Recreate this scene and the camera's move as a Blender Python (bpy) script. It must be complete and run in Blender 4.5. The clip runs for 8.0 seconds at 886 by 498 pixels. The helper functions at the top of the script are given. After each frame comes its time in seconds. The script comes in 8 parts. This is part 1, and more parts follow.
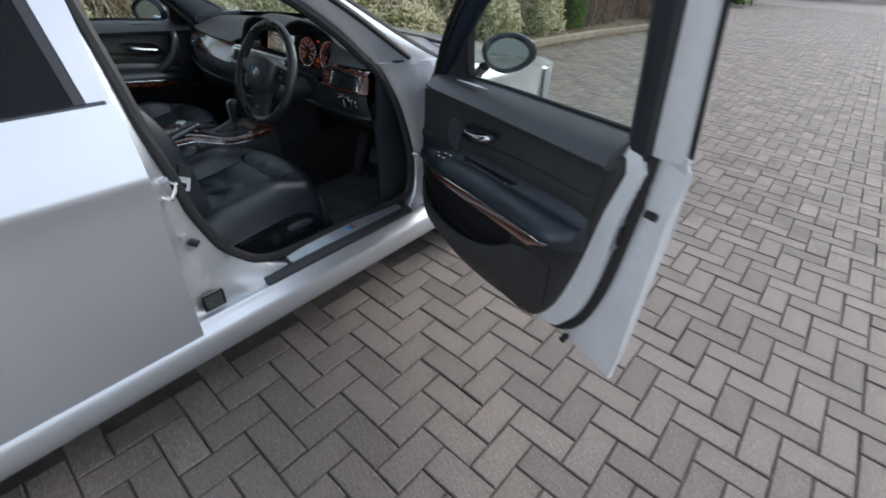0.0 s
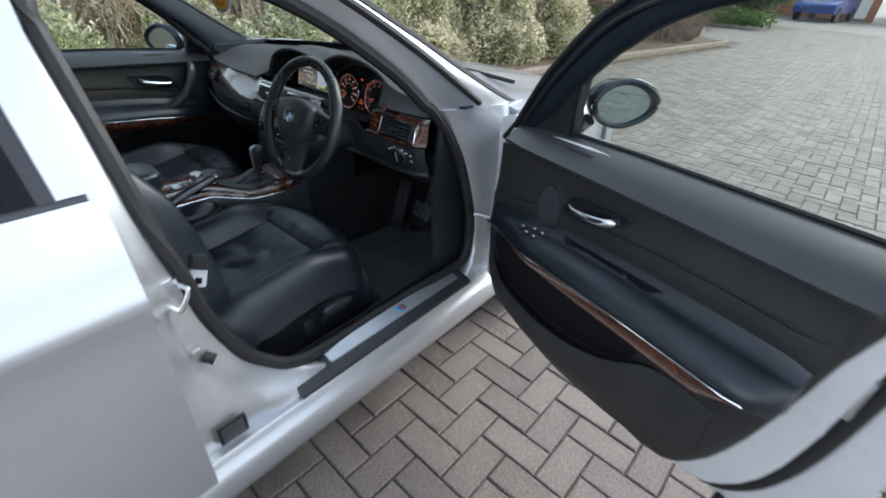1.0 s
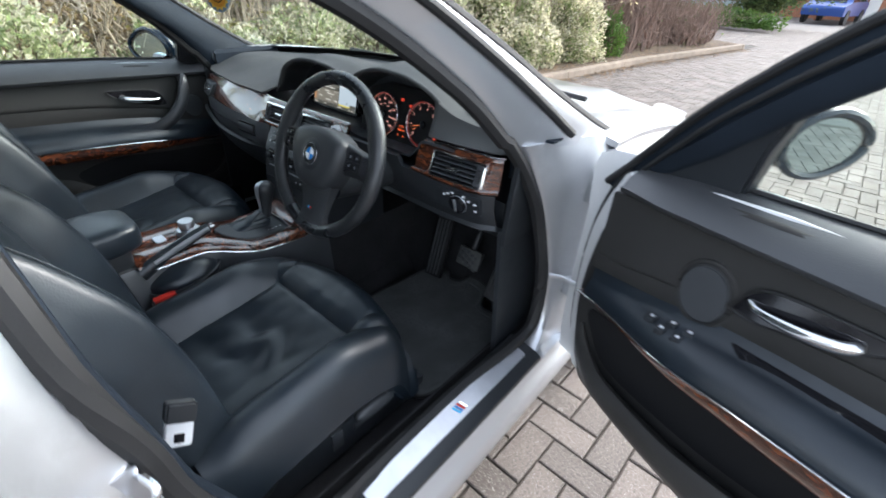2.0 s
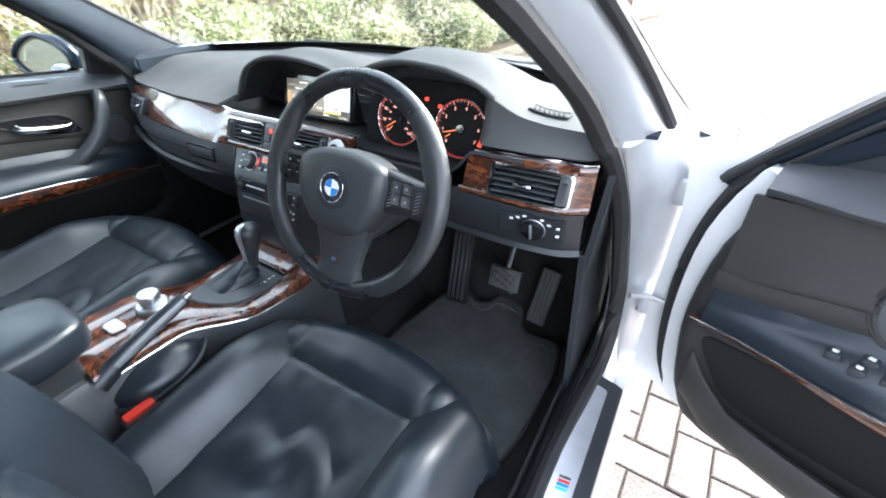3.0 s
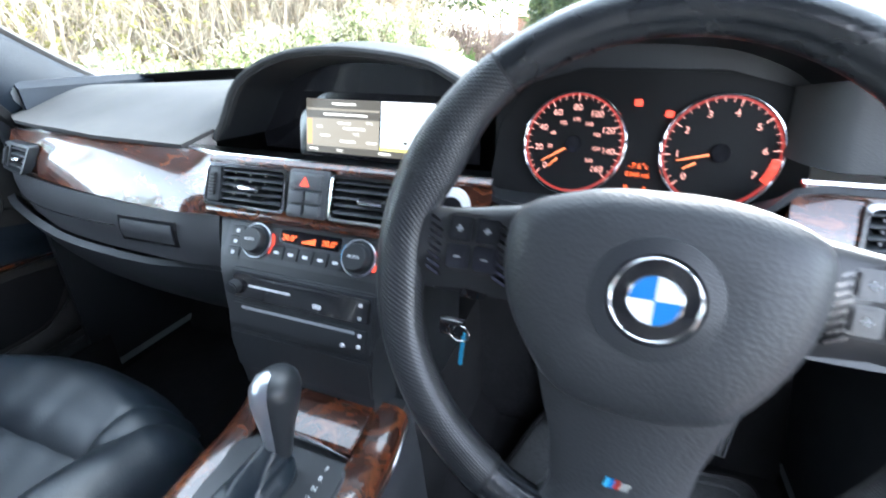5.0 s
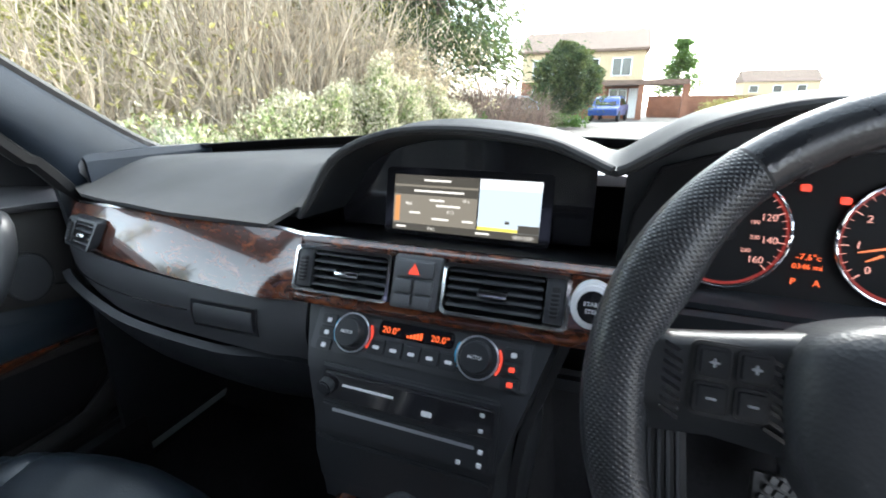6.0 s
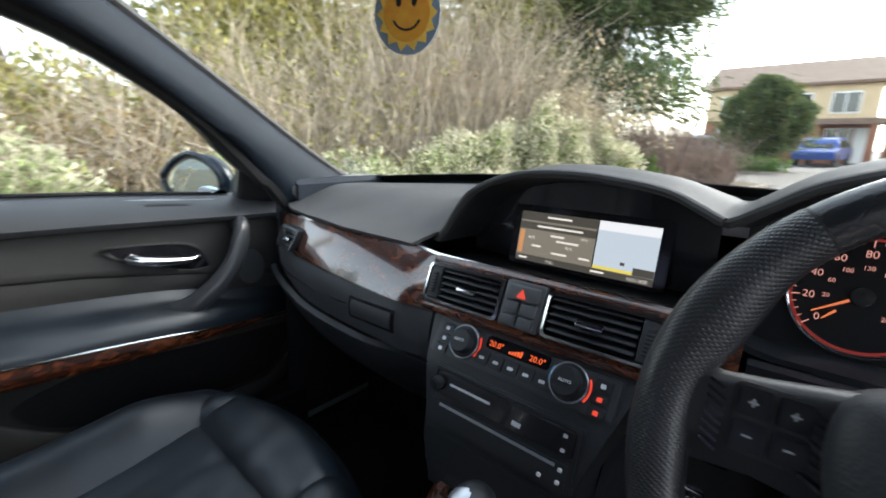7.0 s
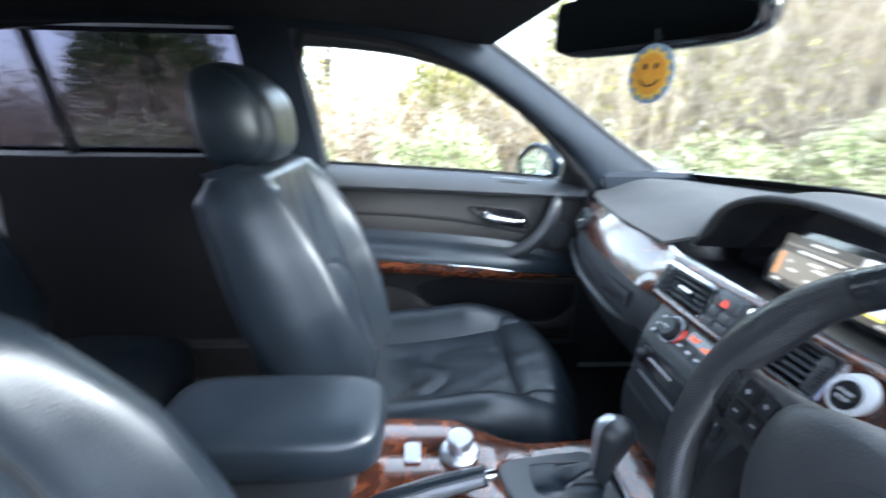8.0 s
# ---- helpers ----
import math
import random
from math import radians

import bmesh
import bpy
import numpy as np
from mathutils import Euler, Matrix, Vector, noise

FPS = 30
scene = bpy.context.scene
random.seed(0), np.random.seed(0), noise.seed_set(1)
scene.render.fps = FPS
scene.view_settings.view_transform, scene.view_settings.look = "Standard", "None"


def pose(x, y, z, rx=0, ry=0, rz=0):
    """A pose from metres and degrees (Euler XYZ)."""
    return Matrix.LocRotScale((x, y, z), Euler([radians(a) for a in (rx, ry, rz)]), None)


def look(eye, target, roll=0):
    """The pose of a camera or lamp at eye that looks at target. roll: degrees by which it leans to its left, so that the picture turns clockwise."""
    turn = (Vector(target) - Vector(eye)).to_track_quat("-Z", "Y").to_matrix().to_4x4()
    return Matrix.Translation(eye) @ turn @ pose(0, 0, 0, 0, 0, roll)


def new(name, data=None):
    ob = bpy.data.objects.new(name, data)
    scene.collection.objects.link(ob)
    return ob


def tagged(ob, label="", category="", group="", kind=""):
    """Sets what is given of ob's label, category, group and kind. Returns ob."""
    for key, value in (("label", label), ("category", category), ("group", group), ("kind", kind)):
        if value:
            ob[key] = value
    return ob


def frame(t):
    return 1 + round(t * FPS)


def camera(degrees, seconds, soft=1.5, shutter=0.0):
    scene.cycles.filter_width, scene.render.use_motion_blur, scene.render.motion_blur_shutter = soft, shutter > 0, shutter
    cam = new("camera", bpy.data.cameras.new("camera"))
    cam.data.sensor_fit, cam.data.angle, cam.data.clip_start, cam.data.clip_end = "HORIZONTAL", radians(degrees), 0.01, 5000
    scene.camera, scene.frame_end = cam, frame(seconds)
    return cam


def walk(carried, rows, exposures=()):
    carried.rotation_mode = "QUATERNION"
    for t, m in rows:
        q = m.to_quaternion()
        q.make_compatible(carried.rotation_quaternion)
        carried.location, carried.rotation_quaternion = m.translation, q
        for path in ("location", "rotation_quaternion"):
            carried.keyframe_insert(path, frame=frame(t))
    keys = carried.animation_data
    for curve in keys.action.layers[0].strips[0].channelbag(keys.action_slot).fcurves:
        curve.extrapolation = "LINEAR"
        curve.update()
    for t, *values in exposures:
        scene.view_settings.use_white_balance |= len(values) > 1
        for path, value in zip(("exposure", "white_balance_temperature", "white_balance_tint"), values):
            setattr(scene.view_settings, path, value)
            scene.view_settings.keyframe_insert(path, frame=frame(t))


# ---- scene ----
cam = camera(91.5, 8.0, soft=1.7, shutter=0.4)
# eye, point looked at, roll; x to the car's right, y to its front, z up
PATH = [
    (0, (1.985, -0.855, 1.305), (0.961, 0.427, 0.162), 2.8),
    (0.5, (1.749, -0.797, 1.31), (0.693, 0.487, 0.199), 3.0),
    (1, (1.572, -0.69, 1.293), (0.497, 0.603, 0.211), 2.8),
    (1.5, (1.374, -0.533, 1.278), (0.292, 0.762, 0.206), 2.2),
    (2, (1.189, -0.51, 1.248), (0.108, 0.789, 0.178), 2.6),
    (2.2, (1.107, -0.522, 1.238), (0.057, 0.803, 0.17), 2.6),
    (3.3, (0.749, -0.401, 1.159), (-0.005, 1.065, 0.027), -0.4),
    (3.5, (0.683, -0.377, 1.119), (0.001, 1.129, -0.008), 0.1),
    (4, (0.526, -0.312, 1.063), (-0.098, 1.31, 0.074), -0.5),
    (4.5, (0.408, -0.269, 1.027), (-0.211, 1.394, 0.104), -0.4),
    (5, (0.329, -0.229, 1.032), (-0.289, 1.462, 0.162), -0.1),
    (5.2, (0.288, -0.22, 1.046), (-0.328, 1.501, 0.234), -0.1),
    (6.3, (0.173, -0.209, 1.052), (-0.585, 1.546, 0.466), -1.6),
    (6.5, (0.179, -0.22, 1.06), (-0.717, 1.481, 0.51), -2.3),
    (7, (0.257, -0.255, 1.062), (-1.025, 1.2, 0.573), 0.7),
    (7.5, (0.427, -0.275, 1.121), (-1.237, 0.722, 0.635), 1.6),
    (8, (0.536, -0.238, 1.134), (-1.364, -0.141, 0.516), 0.9),
]
EXPOSURES = [(0.0, 1.25, 6150, 9), (1.0, 1.7, 6100, 8), (2.2, 2.65, 6250, 9), (3.3, 4.0, 6250, 10), (4.5, 4.3, 5950, 10), (5.2, 4.15, 6000, 10),
             (6.3, 2.85, 6450, 11), (7.0, 2.55, 6500, 12), (7.5, 2.55, 6250, 12), (8.0, 3.7, 5800, 11)]
walk(cam, [(t, look(eye, target, roll)) for t, eye, target, roll in PATH], EXPOSURES)

# ---------------------------------------------------------------- light
world = bpy.data.worlds.new("sky")
scene.world = world
world.use_nodes = True
wn = world.node_tree
sky = wn.nodes.new("ShaderNodeTexSky")
sky.sky_type, sky.sun_disc = "NISHITA", False
sky.sun_elevation, sky.sun_rotation = radians(32), radians(20)
sky.air_density, sky.dust_density, sky.ozone_density = 1.0, 1.5, 1.5
veil = wn.nodes.new("ShaderNodeHueSaturation")
veil.inputs["Saturation"].default_value = 0.4
wn.links.new(sky.outputs[0], veil.inputs["Color"])
back = wn.nodes["Background"]
back.inputs["Strength"].default_value = 0.15
wn.links.new(veil.outputs[0], back.inputs["Color"])
sun = new("sun", bpy.data.lights.new("sun", "SUN"))
sun.data.energy, sun.data.angle, sun.data.color = 0.7, radians(30), (1.0, 0.97, 0.93)
sun.matrix_world = look((4, 11, 8), (0, 0, 0))

# ---------------------------------------------------------------- materials
def material(name, color, rough=0.5, metal=0.0, coat=0.0, vary=0.0, scale=8.0, bump=0.0, bump_scale=200.0,
             vary2=0.0, scale2=60.0, speck=None, tint=None, emit=0.0, spec=0.5, kind="noise", island=0.0, rough_vary=0.0):
    """A surface with variation at two scales, fine relief and uneven gloss."""
    m = bpy.data.materials.new(name)
    m.use_nodes = True
    nt = m.node_tree
    p = nt.nodes["Principled BSDF"]
    p.inputs["Roughness"].default_value = rough
    p.inputs["Metallic"].default_value = metal
    p.inputs["Coat Weight"].default_value = coat
    p.inputs["Coat Roughness"].default_value = 0.06
    p.inputs["Specular IOR Level"].default_value = spec
    p.inputs["Base Color"].default_value = (*color, 1)
    at = nt.nodes.new("ShaderNodeTexCoord").outputs["Object"]

    def tex(s, detail=4.0):
        n = nt.nodes.new("ShaderNodeTexNoise")
        n.inputs["Scale"].default_value, n.inputs["Detail"].default_value = s, detail
        nt.links.new(at, n.inputs["Vector"])
        return n.outputs["Fac"]

    def mix(a, b, fac):
        n = nt.nodes.new("ShaderNodeMix")
        n.data_type = "RGBA"
        for sock, v in ((n.inputs[6], a), (n.inputs[7], b), (n.inputs[0], fac)):
            if isinstance(v, bpy.types.NodeSocket):
                nt.links.new(v, sock)
            else:
                sock.default_value = v
        return n.outputs[2]

    def ramp(src, lo, hi, a=0.0, b=1.0):
        n = nt.nodes.new("ShaderNodeMapRange")
        nt.links.new(src, n.inputs[0])
        for k, v in zip((1, 2, 3, 4), (lo, hi, a, b)):
            n.inputs[k].default_value = v
        return n.outputs[0]

    col = (*color, 1)
    if vary:
        other = tint or tuple(c * (1 - vary) for c in color)
        col = mix(col, (*other, 1), ramp(tex(scale), 0.35, 0.65))
    if vary2:
        col = mix(col, tuple(c * (1 - vary2) for c in color) + (1,), ramp(tex(scale2, 6), 0.45, 0.7))
    if speck:
        col = mix(col, (*speck, 1), ramp(tex(330, 2), 0.62, 0.70))
    if island:
        n = nt.nodes.new("ShaderNodeNewGeometry")
        o = nt.nodes.new("ShaderNodeObjectInfo")
        add = nt.nodes.new("ShaderNodeMath")
        nt.links.new(n.outputs["Random Per Island"], add.inputs[0])
        nt.links.new(o.outputs["Random"], add.inputs[1])
        frac = nt.nodes.new("ShaderNodeMath")
        frac.operation = "FRACT"
        nt.links.new(add.outputs[0], frac.inputs[0])
        h = nt.nodes.new("ShaderNodeHueSaturation")
        nt.links.new(ramp(frac.outputs[0], 0, 1, 1 - island, 1 + island), h.inputs["Value"])
        if isinstance(col, bpy.types.NodeSocket):
            nt.links.new(col, h.inputs["Color"])
        else:
            h.inputs["Color"].default_value = col
        col = h.outputs[0]
    if isinstance(col, bpy.types.NodeSocket):
        nt.links.new(col, p.inputs["Base Color"])
    if rough_vary:
        nt.links.new(ramp(tex(scale * 1.7, 5), 0.3, 0.7, rough - rough_vary, rough + rough_vary), p.inputs["Roughness"])
    if bump:
        b = nt.nodes.new("ShaderNodeBump")
        b.inputs["Strength"].default_value = bump
        b.inputs["Distance"].default_value = 0.002
        if kind == "cells":
            v = nt.nodes.new("ShaderNodeTexVoronoi")
            v.inputs["Scale"].default_value = bump_scale
            nt.links.new(at, v.inputs["Vector"])
            nt.links.new(v.outputs["Distance"], b.inputs["Height"])
        else:
            nt.links.new(tex(bump_scale, 3), b.inputs["Height"])
        nt.links.new(b.outputs[0], p.inputs["Normal"])
    if emit:
        for link in list(p.inputs["Base Color"].links):
            nt.links.remove(link)
        p.inputs["Base Color"].default_value = (0.01, 0.01, 0.01, 1)
        p.inputs["Emission Color"].default_value = (*color, 1)
        p.inputs["Emission Strength"].default_value = emit
    return m


def burl():
    """Lacquered walnut burl: dark swirls in red brown."""
    m = material("walnut_burl", (0.12, 0.035, 0.015), rough=0.22, coat=1.0)
    nt = m.node_tree
    p = nt.nodes["Principled BSDF"]
    p.inputs["Coat IOR"].default_value = 1.58
    p.inputs["Coat Roughness"].default_value = 0.03
    at = nt.nodes.new("ShaderNodeTexCoord").outputs["Object"]
    w = nt.nodes.new("ShaderNodeTexNoise")
    w.inputs["Scale"].default_value, w.inputs["Detail"].default_value, w.inputs["Distortion"].default_value = 26, 10, 1.3
    w.inputs["Roughness"].default_value = 0.66
    mp = nt.nodes.new("ShaderNodeMapping")
    mp.inputs["Scale"].default_value = (1.0, 1.0, 2.2)
    nt.links.new(at, mp.inputs["Vector"])
    nt.links.new(mp.outputs[0], w.inputs["Vector"])
    r = nt.nodes.new("ShaderNodeValToRGB")
    r.color_ramp.elements[0].position, r.color_ramp.elements[0].color = 0.34, (0.012, 0.006, 0.005, 1)
    r.color_ramp.elements[1].position, r.color_ramp.elements[1].color = 0.70, (0.215, 0.062, 0.021, 1)
    e = r.color_ramp.elements.new(0.5)
    e.color = (0.065, 0.020, 0.010, 1)
    nt.links.new(w.outputs["Fac"], r.inputs[0])
    nt.links.new(r.outputs[0], p.inputs["Base Color"])
    return m


def perforated():
    """Wheel leather with rows of small punched holes, laid out along the rim."""
    m = material("perforated_wheel_leather", (0.018, 0.020, 0.023), rough=0.28, vary=0.3, scale=16, spec=0.65)
    nt = m.node_tree
    p = nt.nodes["Principled BSDF"]
    uv = nt.nodes.new("ShaderNodeTexCoord").outputs["UV"]
    mp = nt.nodes.new("ShaderNodeMapping")
    mp.inputs["Rotation"].default_value = (0, 0, radians(45))
    nt.links.new(uv, mp.inputs["Vector"])
    v = nt.nodes.new("ShaderNodeTexVoronoi")
    v.voronoi_dimensions = "2D"
    v.inputs["Scale"].default_value, v.inputs["Randomness"].default_value = 1 / 0.0027, 0.06
    nt.links.new(mp.outputs[0], v.inputs["Vector"])
    r = nt.nodes.new("ShaderNodeMapRange")
    r.interpolation_type = "SMOOTHSTEP"
    nt.links.new(v.outputs["Distance"], r.inputs[0])
    for k, q in zip((1, 2, 3, 4), (0.12, 0.42, 0.0, 1.0)):
        r.inputs[k].default_value = q
    b = nt.nodes.new("ShaderNodeBump")
    b.inputs["Strength"].default_value, b.inputs["Distance"].default_value = 0.42, 0.0012
    nt.links.new(r.outputs[0], b.inputs["Height"])
    nt.links.new(b.outputs[0], p.inputs["Normal"])
    return m


def clear(name, tint=(1, 1, 1), dark=0.0):
    """Window glass: a clear, slightly reflecting pane."""
    m = bpy.data.materials.new(name)
    m.use_nodes = True
    nt = m.node_tree
    out = nt.nodes["Material Output"]
    nt.nodes.remove(nt.nodes["Principled BSDF"])
    t = nt.nodes.new("ShaderNodeBsdfTransparent")
    t.inputs[0].default_value = (*(c * (1 - dark) for c in tint), 1)
    g = nt.nodes.new("ShaderNodeBsdfGlossy")
    g.inputs["Roughness"].default_value = 0.02
    lw = nt.nodes.new("ShaderNodeLayerWeight")
    lw.inputs[0].default_value = 0.5
    pw = nt.nodes.new("ShaderNodeMath")
    pw.operation, pw.inputs[1].default_value = "POWER", 5.0
    nt.links.new(lw.outputs["Facing"], pw.inputs[0])
    fr = nt.nodes.new("ShaderNodeMath")
    fr.operation, fr.inputs[1].default_value, fr.inputs[2].default_value = "MULTIPLY_ADD", 0.45, 0.025
    nt.links.new(pw.outputs[0], fr.inputs[0])
    mx = nt.nodes.new("ShaderNodeMixShader")
    nt.links.new(fr.outputs[0], mx.inputs[0])
    nt.links.new(t.outputs[0], mx.inputs[1])
    nt.links.new(g.outputs[0], mx.inputs[2])
    nt.links.new(mx.outputs[0], out.inputs[0])
    return m


def veiled(name):
    """Door glass with faint pale streaks mixed in for the wash of reflected light."""
    m = clear(name, (0.94, 0.98, 0.95))
    nt = m.node_tree
    out = nt.nodes["Material Output"]
    base = out.inputs[0].links[0].from_socket
    at = nt.nodes.new("ShaderNodeTexCoord").outputs["Object"]
    mp = nt.nodes.new("ShaderNodeMapping")
    mp.inputs["Scale"].default_value, mp.inputs["Rotation"].default_value = (9, 9, 0.8), (0.25, 0.0, 0.0)
    nt.links.new(at, mp.inputs["Vector"])
    n = nt.nodes.new("ShaderNodeTexNoise")
    n.inputs["Scale"].default_value, n.inputs["Detail"].default_value = 2.2, 5
    nt.links.new(mp.outputs[0], n.inputs["Vector"])
    r = nt.nodes.new("ShaderNodeMapRange")
    nt.links.new(n.outputs["Fac"], r.inputs[0])
    for k, v in zip((1, 2, 3, 4), (0.4, 0.75, 0.001, 0.006)):
        r.inputs[k].default_value = v
    d = nt.nodes.new("ShaderNodeBsdfTranslucent")
    d.inputs[0].default_value = (0.80, 0.82, 0.76, 1)
    mx = nt.nodes.new("ShaderNodeMixShader")
    nt.links.new(r.outputs[0], mx.inputs[0])
    nt.links.new(base, mx.inputs[1])
    nt.links.new(d.outputs[0], mx.inputs[2])
    nt.links.new(mx.outputs[0], out.inputs[0])
    return m


PAINT = material("silver_paint", (0.60, 0.62, 0.65), rough=0.34, metal=0.75, coat=0.8, vary=0.04, scale=3, bump=0.03, bump_scale=900, rough_vary=0.05)
# the jamb paint again, lightened so the brighter daylight sits in its colour
LIT_JAMB = material("silver_door_edge_paint", (0.70, 0.70, 0.70), rough=0.42, metal=0.15, coat=0.3, vary=0.10, scale=9, vary2=0.08, scale2=50, rough_vary=0.08)
PILLAR_CLOTH = material("pillar_cloth", (0.011, 0.017, 0.026), rough=0.7, spec=0.2, bump=0.3, bump_scale=500, vary=0.25, scale=9)
SWITCH_GREY = material("mid_grey_plastic", (0.10, 0.105, 0.11), rough=0.42, bump=0.06, bump_scale=700, vary=0.15, scale=9)
SILVER_PLASTIC = material("silver_plastic", (0.80, 0.81, 0.82), rough=0.35, metal=0.1, coat=0.4)
JAMB = material("silver_jamb_paint", (0.60, 0.61, 0.63), rough=0.38, metal=0.75, coat=0.3, vary=0.12, scale=9, vary2=0.10, scale2=50, rough_vary=0.1)
LEATHER = material("black_leather", (0.011, 0.017, 0.024), rough=0.38, bump=0.10, bump_scale=420, kind="cells", vary=0.35, scale=7, rough_vary=0.08, spec=0.62)
RIM_LEATHER = material("worn_wheel_leather", (0.016, 0.018, 0.021), rough=0.28, coat=0.15, bump=0.10, bump_scale=420, kind="cells", vary=0.3, scale=20, rough_vary=0.10, spec=0.6)
PERFO = perforated()
PLASTIC = material("black_grained_plastic", (0.023, 0.026, 0.030), rough=0.42, bump=0.10, bump_scale=650, kind="cells", vary=0.25, scale=5, rough_vary=0.07)
AIRBAG = material("grained_airbag_skin", (0.038, 0.041, 0.045), rough=0.46, spec=0.40, bump=0.13, bump_scale=380, kind="cells", vary=0.2, scale=6, rough_vary=0.10)
SOFT = material("soft_dash_skin", (0.070, 0.071, 0.072), rough=0.6, spec=0.12, bump=0.12, bump_scale=600, kind="cells", vary=0.2, scale=4, rough_vary=0.08)
GREY_PLASTIC = material("dark_grey_plastic", (0.050, 0.053, 0.058), rough=0.38, bump=0.08, bump_scale=700, kind="cells", vary=0.2, scale=6)
DOOR_TOP = material("door_top_roll_skin", (0.050, 0.052, 0.056), rough=0.40, spec=0.5, bump=0.12, bump_scale=520, kind="cells", vary=0.2, scale=4, rough_vary=0.06)
DOOR_SKIN = material("door_panel_skin", (0.036, 0.035, 0.034), rough=0.5, spec=0.22, bump=0.14, bump_scale=520, kind="cells", vary=0.25, scale=5, rough_vary=0.07)
# matt black of the dials, also the shade painted into the map pocket
DIAL_AND_SHADE = material("matt_black_dial", (0.008, 0.008, 0.009), rough=0.6, spec=0.2)
GLOSS_BLACK = material("gloss_black", (0.010, 0.010, 0.012), rough=0.12, coat=0.6)
RUBBER = material("black_rubber", (0.012, 0.012, 0.013), rough=0.62, vary=0.3, scale=14, bump=0.1, bump_scale=300)
CARPET = material("black_carpet", (0.028, 0.028, 0.030), rough=0.95, bump=1.0, bump_scale=700, vary=0.4, scale=10, vary2=0.3, scale2=120, spec=0.2)
HEADLINER = material("anthracite_headliner", (0.016, 0.016, 0.018), rough=0.95, bump=0.4, bump_scale=500, spec=0.15)
WOOD = burl()
CHROME = material("satin_chrome", (0.78, 0.79, 0.80), rough=0.16, metal=1.0, vary=0.08, scale=30)
SATIN = material("brushed_aluminium", (0.62, 0.64, 0.68), rough=0.34, metal=0.9, vary=0.10, scale=24, bump=0.1, bump_scale=400)
MIRROR = material("mirror_glass", (0.50, 0.62, 0.64), rough=0.01, metal=1.0)
GLASS = clear("window_glass", (0.94, 0.98, 0.96))
VEILED = veiled("dusty_door_glass")
TINT = clear("privacy_glass", (0.50, 0.50, 0.60), 0.60)
MIRROR_SHELL = material("dark_blue_gloss", (0.005, 0.012, 0.022), rough=0.16, spec=0.3, coat=0.15)
DIM_MARK = material("grey_marking", (0.34, 0.35, 0.36), rough=0.5)
WHITE_MARK = material("white_marking", (0.75, 0.76, 0.78), rough=0.5)
RED_LIT = material("red_lit_marking", (1.0, 0.08, 0.04), rough=0.5, emit=0.14)
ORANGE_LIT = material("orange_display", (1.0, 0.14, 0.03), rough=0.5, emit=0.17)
RED_PLASTIC = material("red_plastic", (0.5, 0.03, 0.02), rough=0.4)
BLUE_ENAMEL = material("blue_enamel", (0.02, 0.20, 0.55), rough=0.2, coat=0.5)
WHITE_ENAMEL = material("white_enamel", (0.85, 0.86, 0.88), rough=0.2, coat=0.5)
BLUE_FOB = material("blue_fob", (0.05, 0.45, 0.75), rough=0.4)
BLOCK = material("paving_block", (0.185, 0.152, 0.130), rough=0.78, vary=0.35, scale=4, vary2=0.55, scale2=150, speck=(0.55, 0.52, 0.48), bump=0.7, bump_scale=260, island=0.17, rough_vary=0.1)
JOINT = material("joint_sand", (0.085, 0.072, 0.060), rough=0.95, vary=0.4, scale=14, bump=0.8, bump_scale=120)


# ---------------------------------------------------------------- mesh tools
def finish(name, bm, mat, parent=None, label="", sharp=38, flat=False):
    bmesh.ops.recalc_face_normals(bm, faces=bm.faces)
    limit = radians(sharp)
    for f in bm.faces:
        f.smooth = not flat
    for e in bm.edges:
        if len(e.link_faces) == 2 and e.calc_face_angle(0) > limit:
            e.smooth = False
    me = bpy.data.meshes.new(name)
    bm.to_mesh(me)
    bm.free()
    me.materials.append(mat)
    ob = new(name, me)
    if parent:
        ob.parent = parent
    if label:
        ob["label"] = label
    return ob


def part(name, bm, mat, parent, label="", sharp=38):
    return finish(name, bm, mat, parent, label, sharp)


def thing(name, label, category, group="", kind="", at=(0, 0, 0)):
    ob = new(name)
    ob.location = at
    return tagged(ob, label, category, group, kind)


def box(x0, x1, y0, y1, z0, z1, bevel=0.0, seg=2, bm=None, m=None):
    own = bmesh.new()
    bmesh.ops.create_cube(own, size=1.0)
    for v in own.verts:
        v.co = Vector(((x0 + x1) / 2 + v.co.x * (x1 - x0), (y0 + y1) / 2 + v.co.y * (y1 - y0), (z0 + z1) / 2 + v.co.z * (z1 - z0)))
    if bevel:
        bmesh.ops.bevel(own, geom=own.edges[:], offset=bevel, segments=seg, affect="EDGES", profile=0.6)
    if m is not None:
        own.transform(m)
    return merge(bm, own)


def merge(bm, own):
    if bm is None:
        return own
    me = bpy.data.meshes.new("tmp")
    own.to_mesh(me)
    own.free()
    bm.from_mesh(me)
    bpy.data.meshes.remove(me)
    return bm


def curve(points, n=8, closed=False):
    """Points of a smooth curve through the given ones."""
    p = [Vector(q) for q in points]
    out, k = [], len(p)
    for i in range(k if closed else k - 1):
        a, b = p[i], p[(i + 1) % k]
        z = p[i - 1] if (i > 0 or closed) else a * 2 - b
        c = p[(i + 2) % k] if (i + 2 < k or closed) else b * 2 - a
        for j in range(n):
            t = j / n
            out.append(0.5 * ((2 * a) + (b - z) * t + (2 * z - 5 * a + 4 * b - c) * t * t + (3 * a - z - 3 * b + c) * t ** 3))
    if not closed:
        out.append(p[-1])
    return out


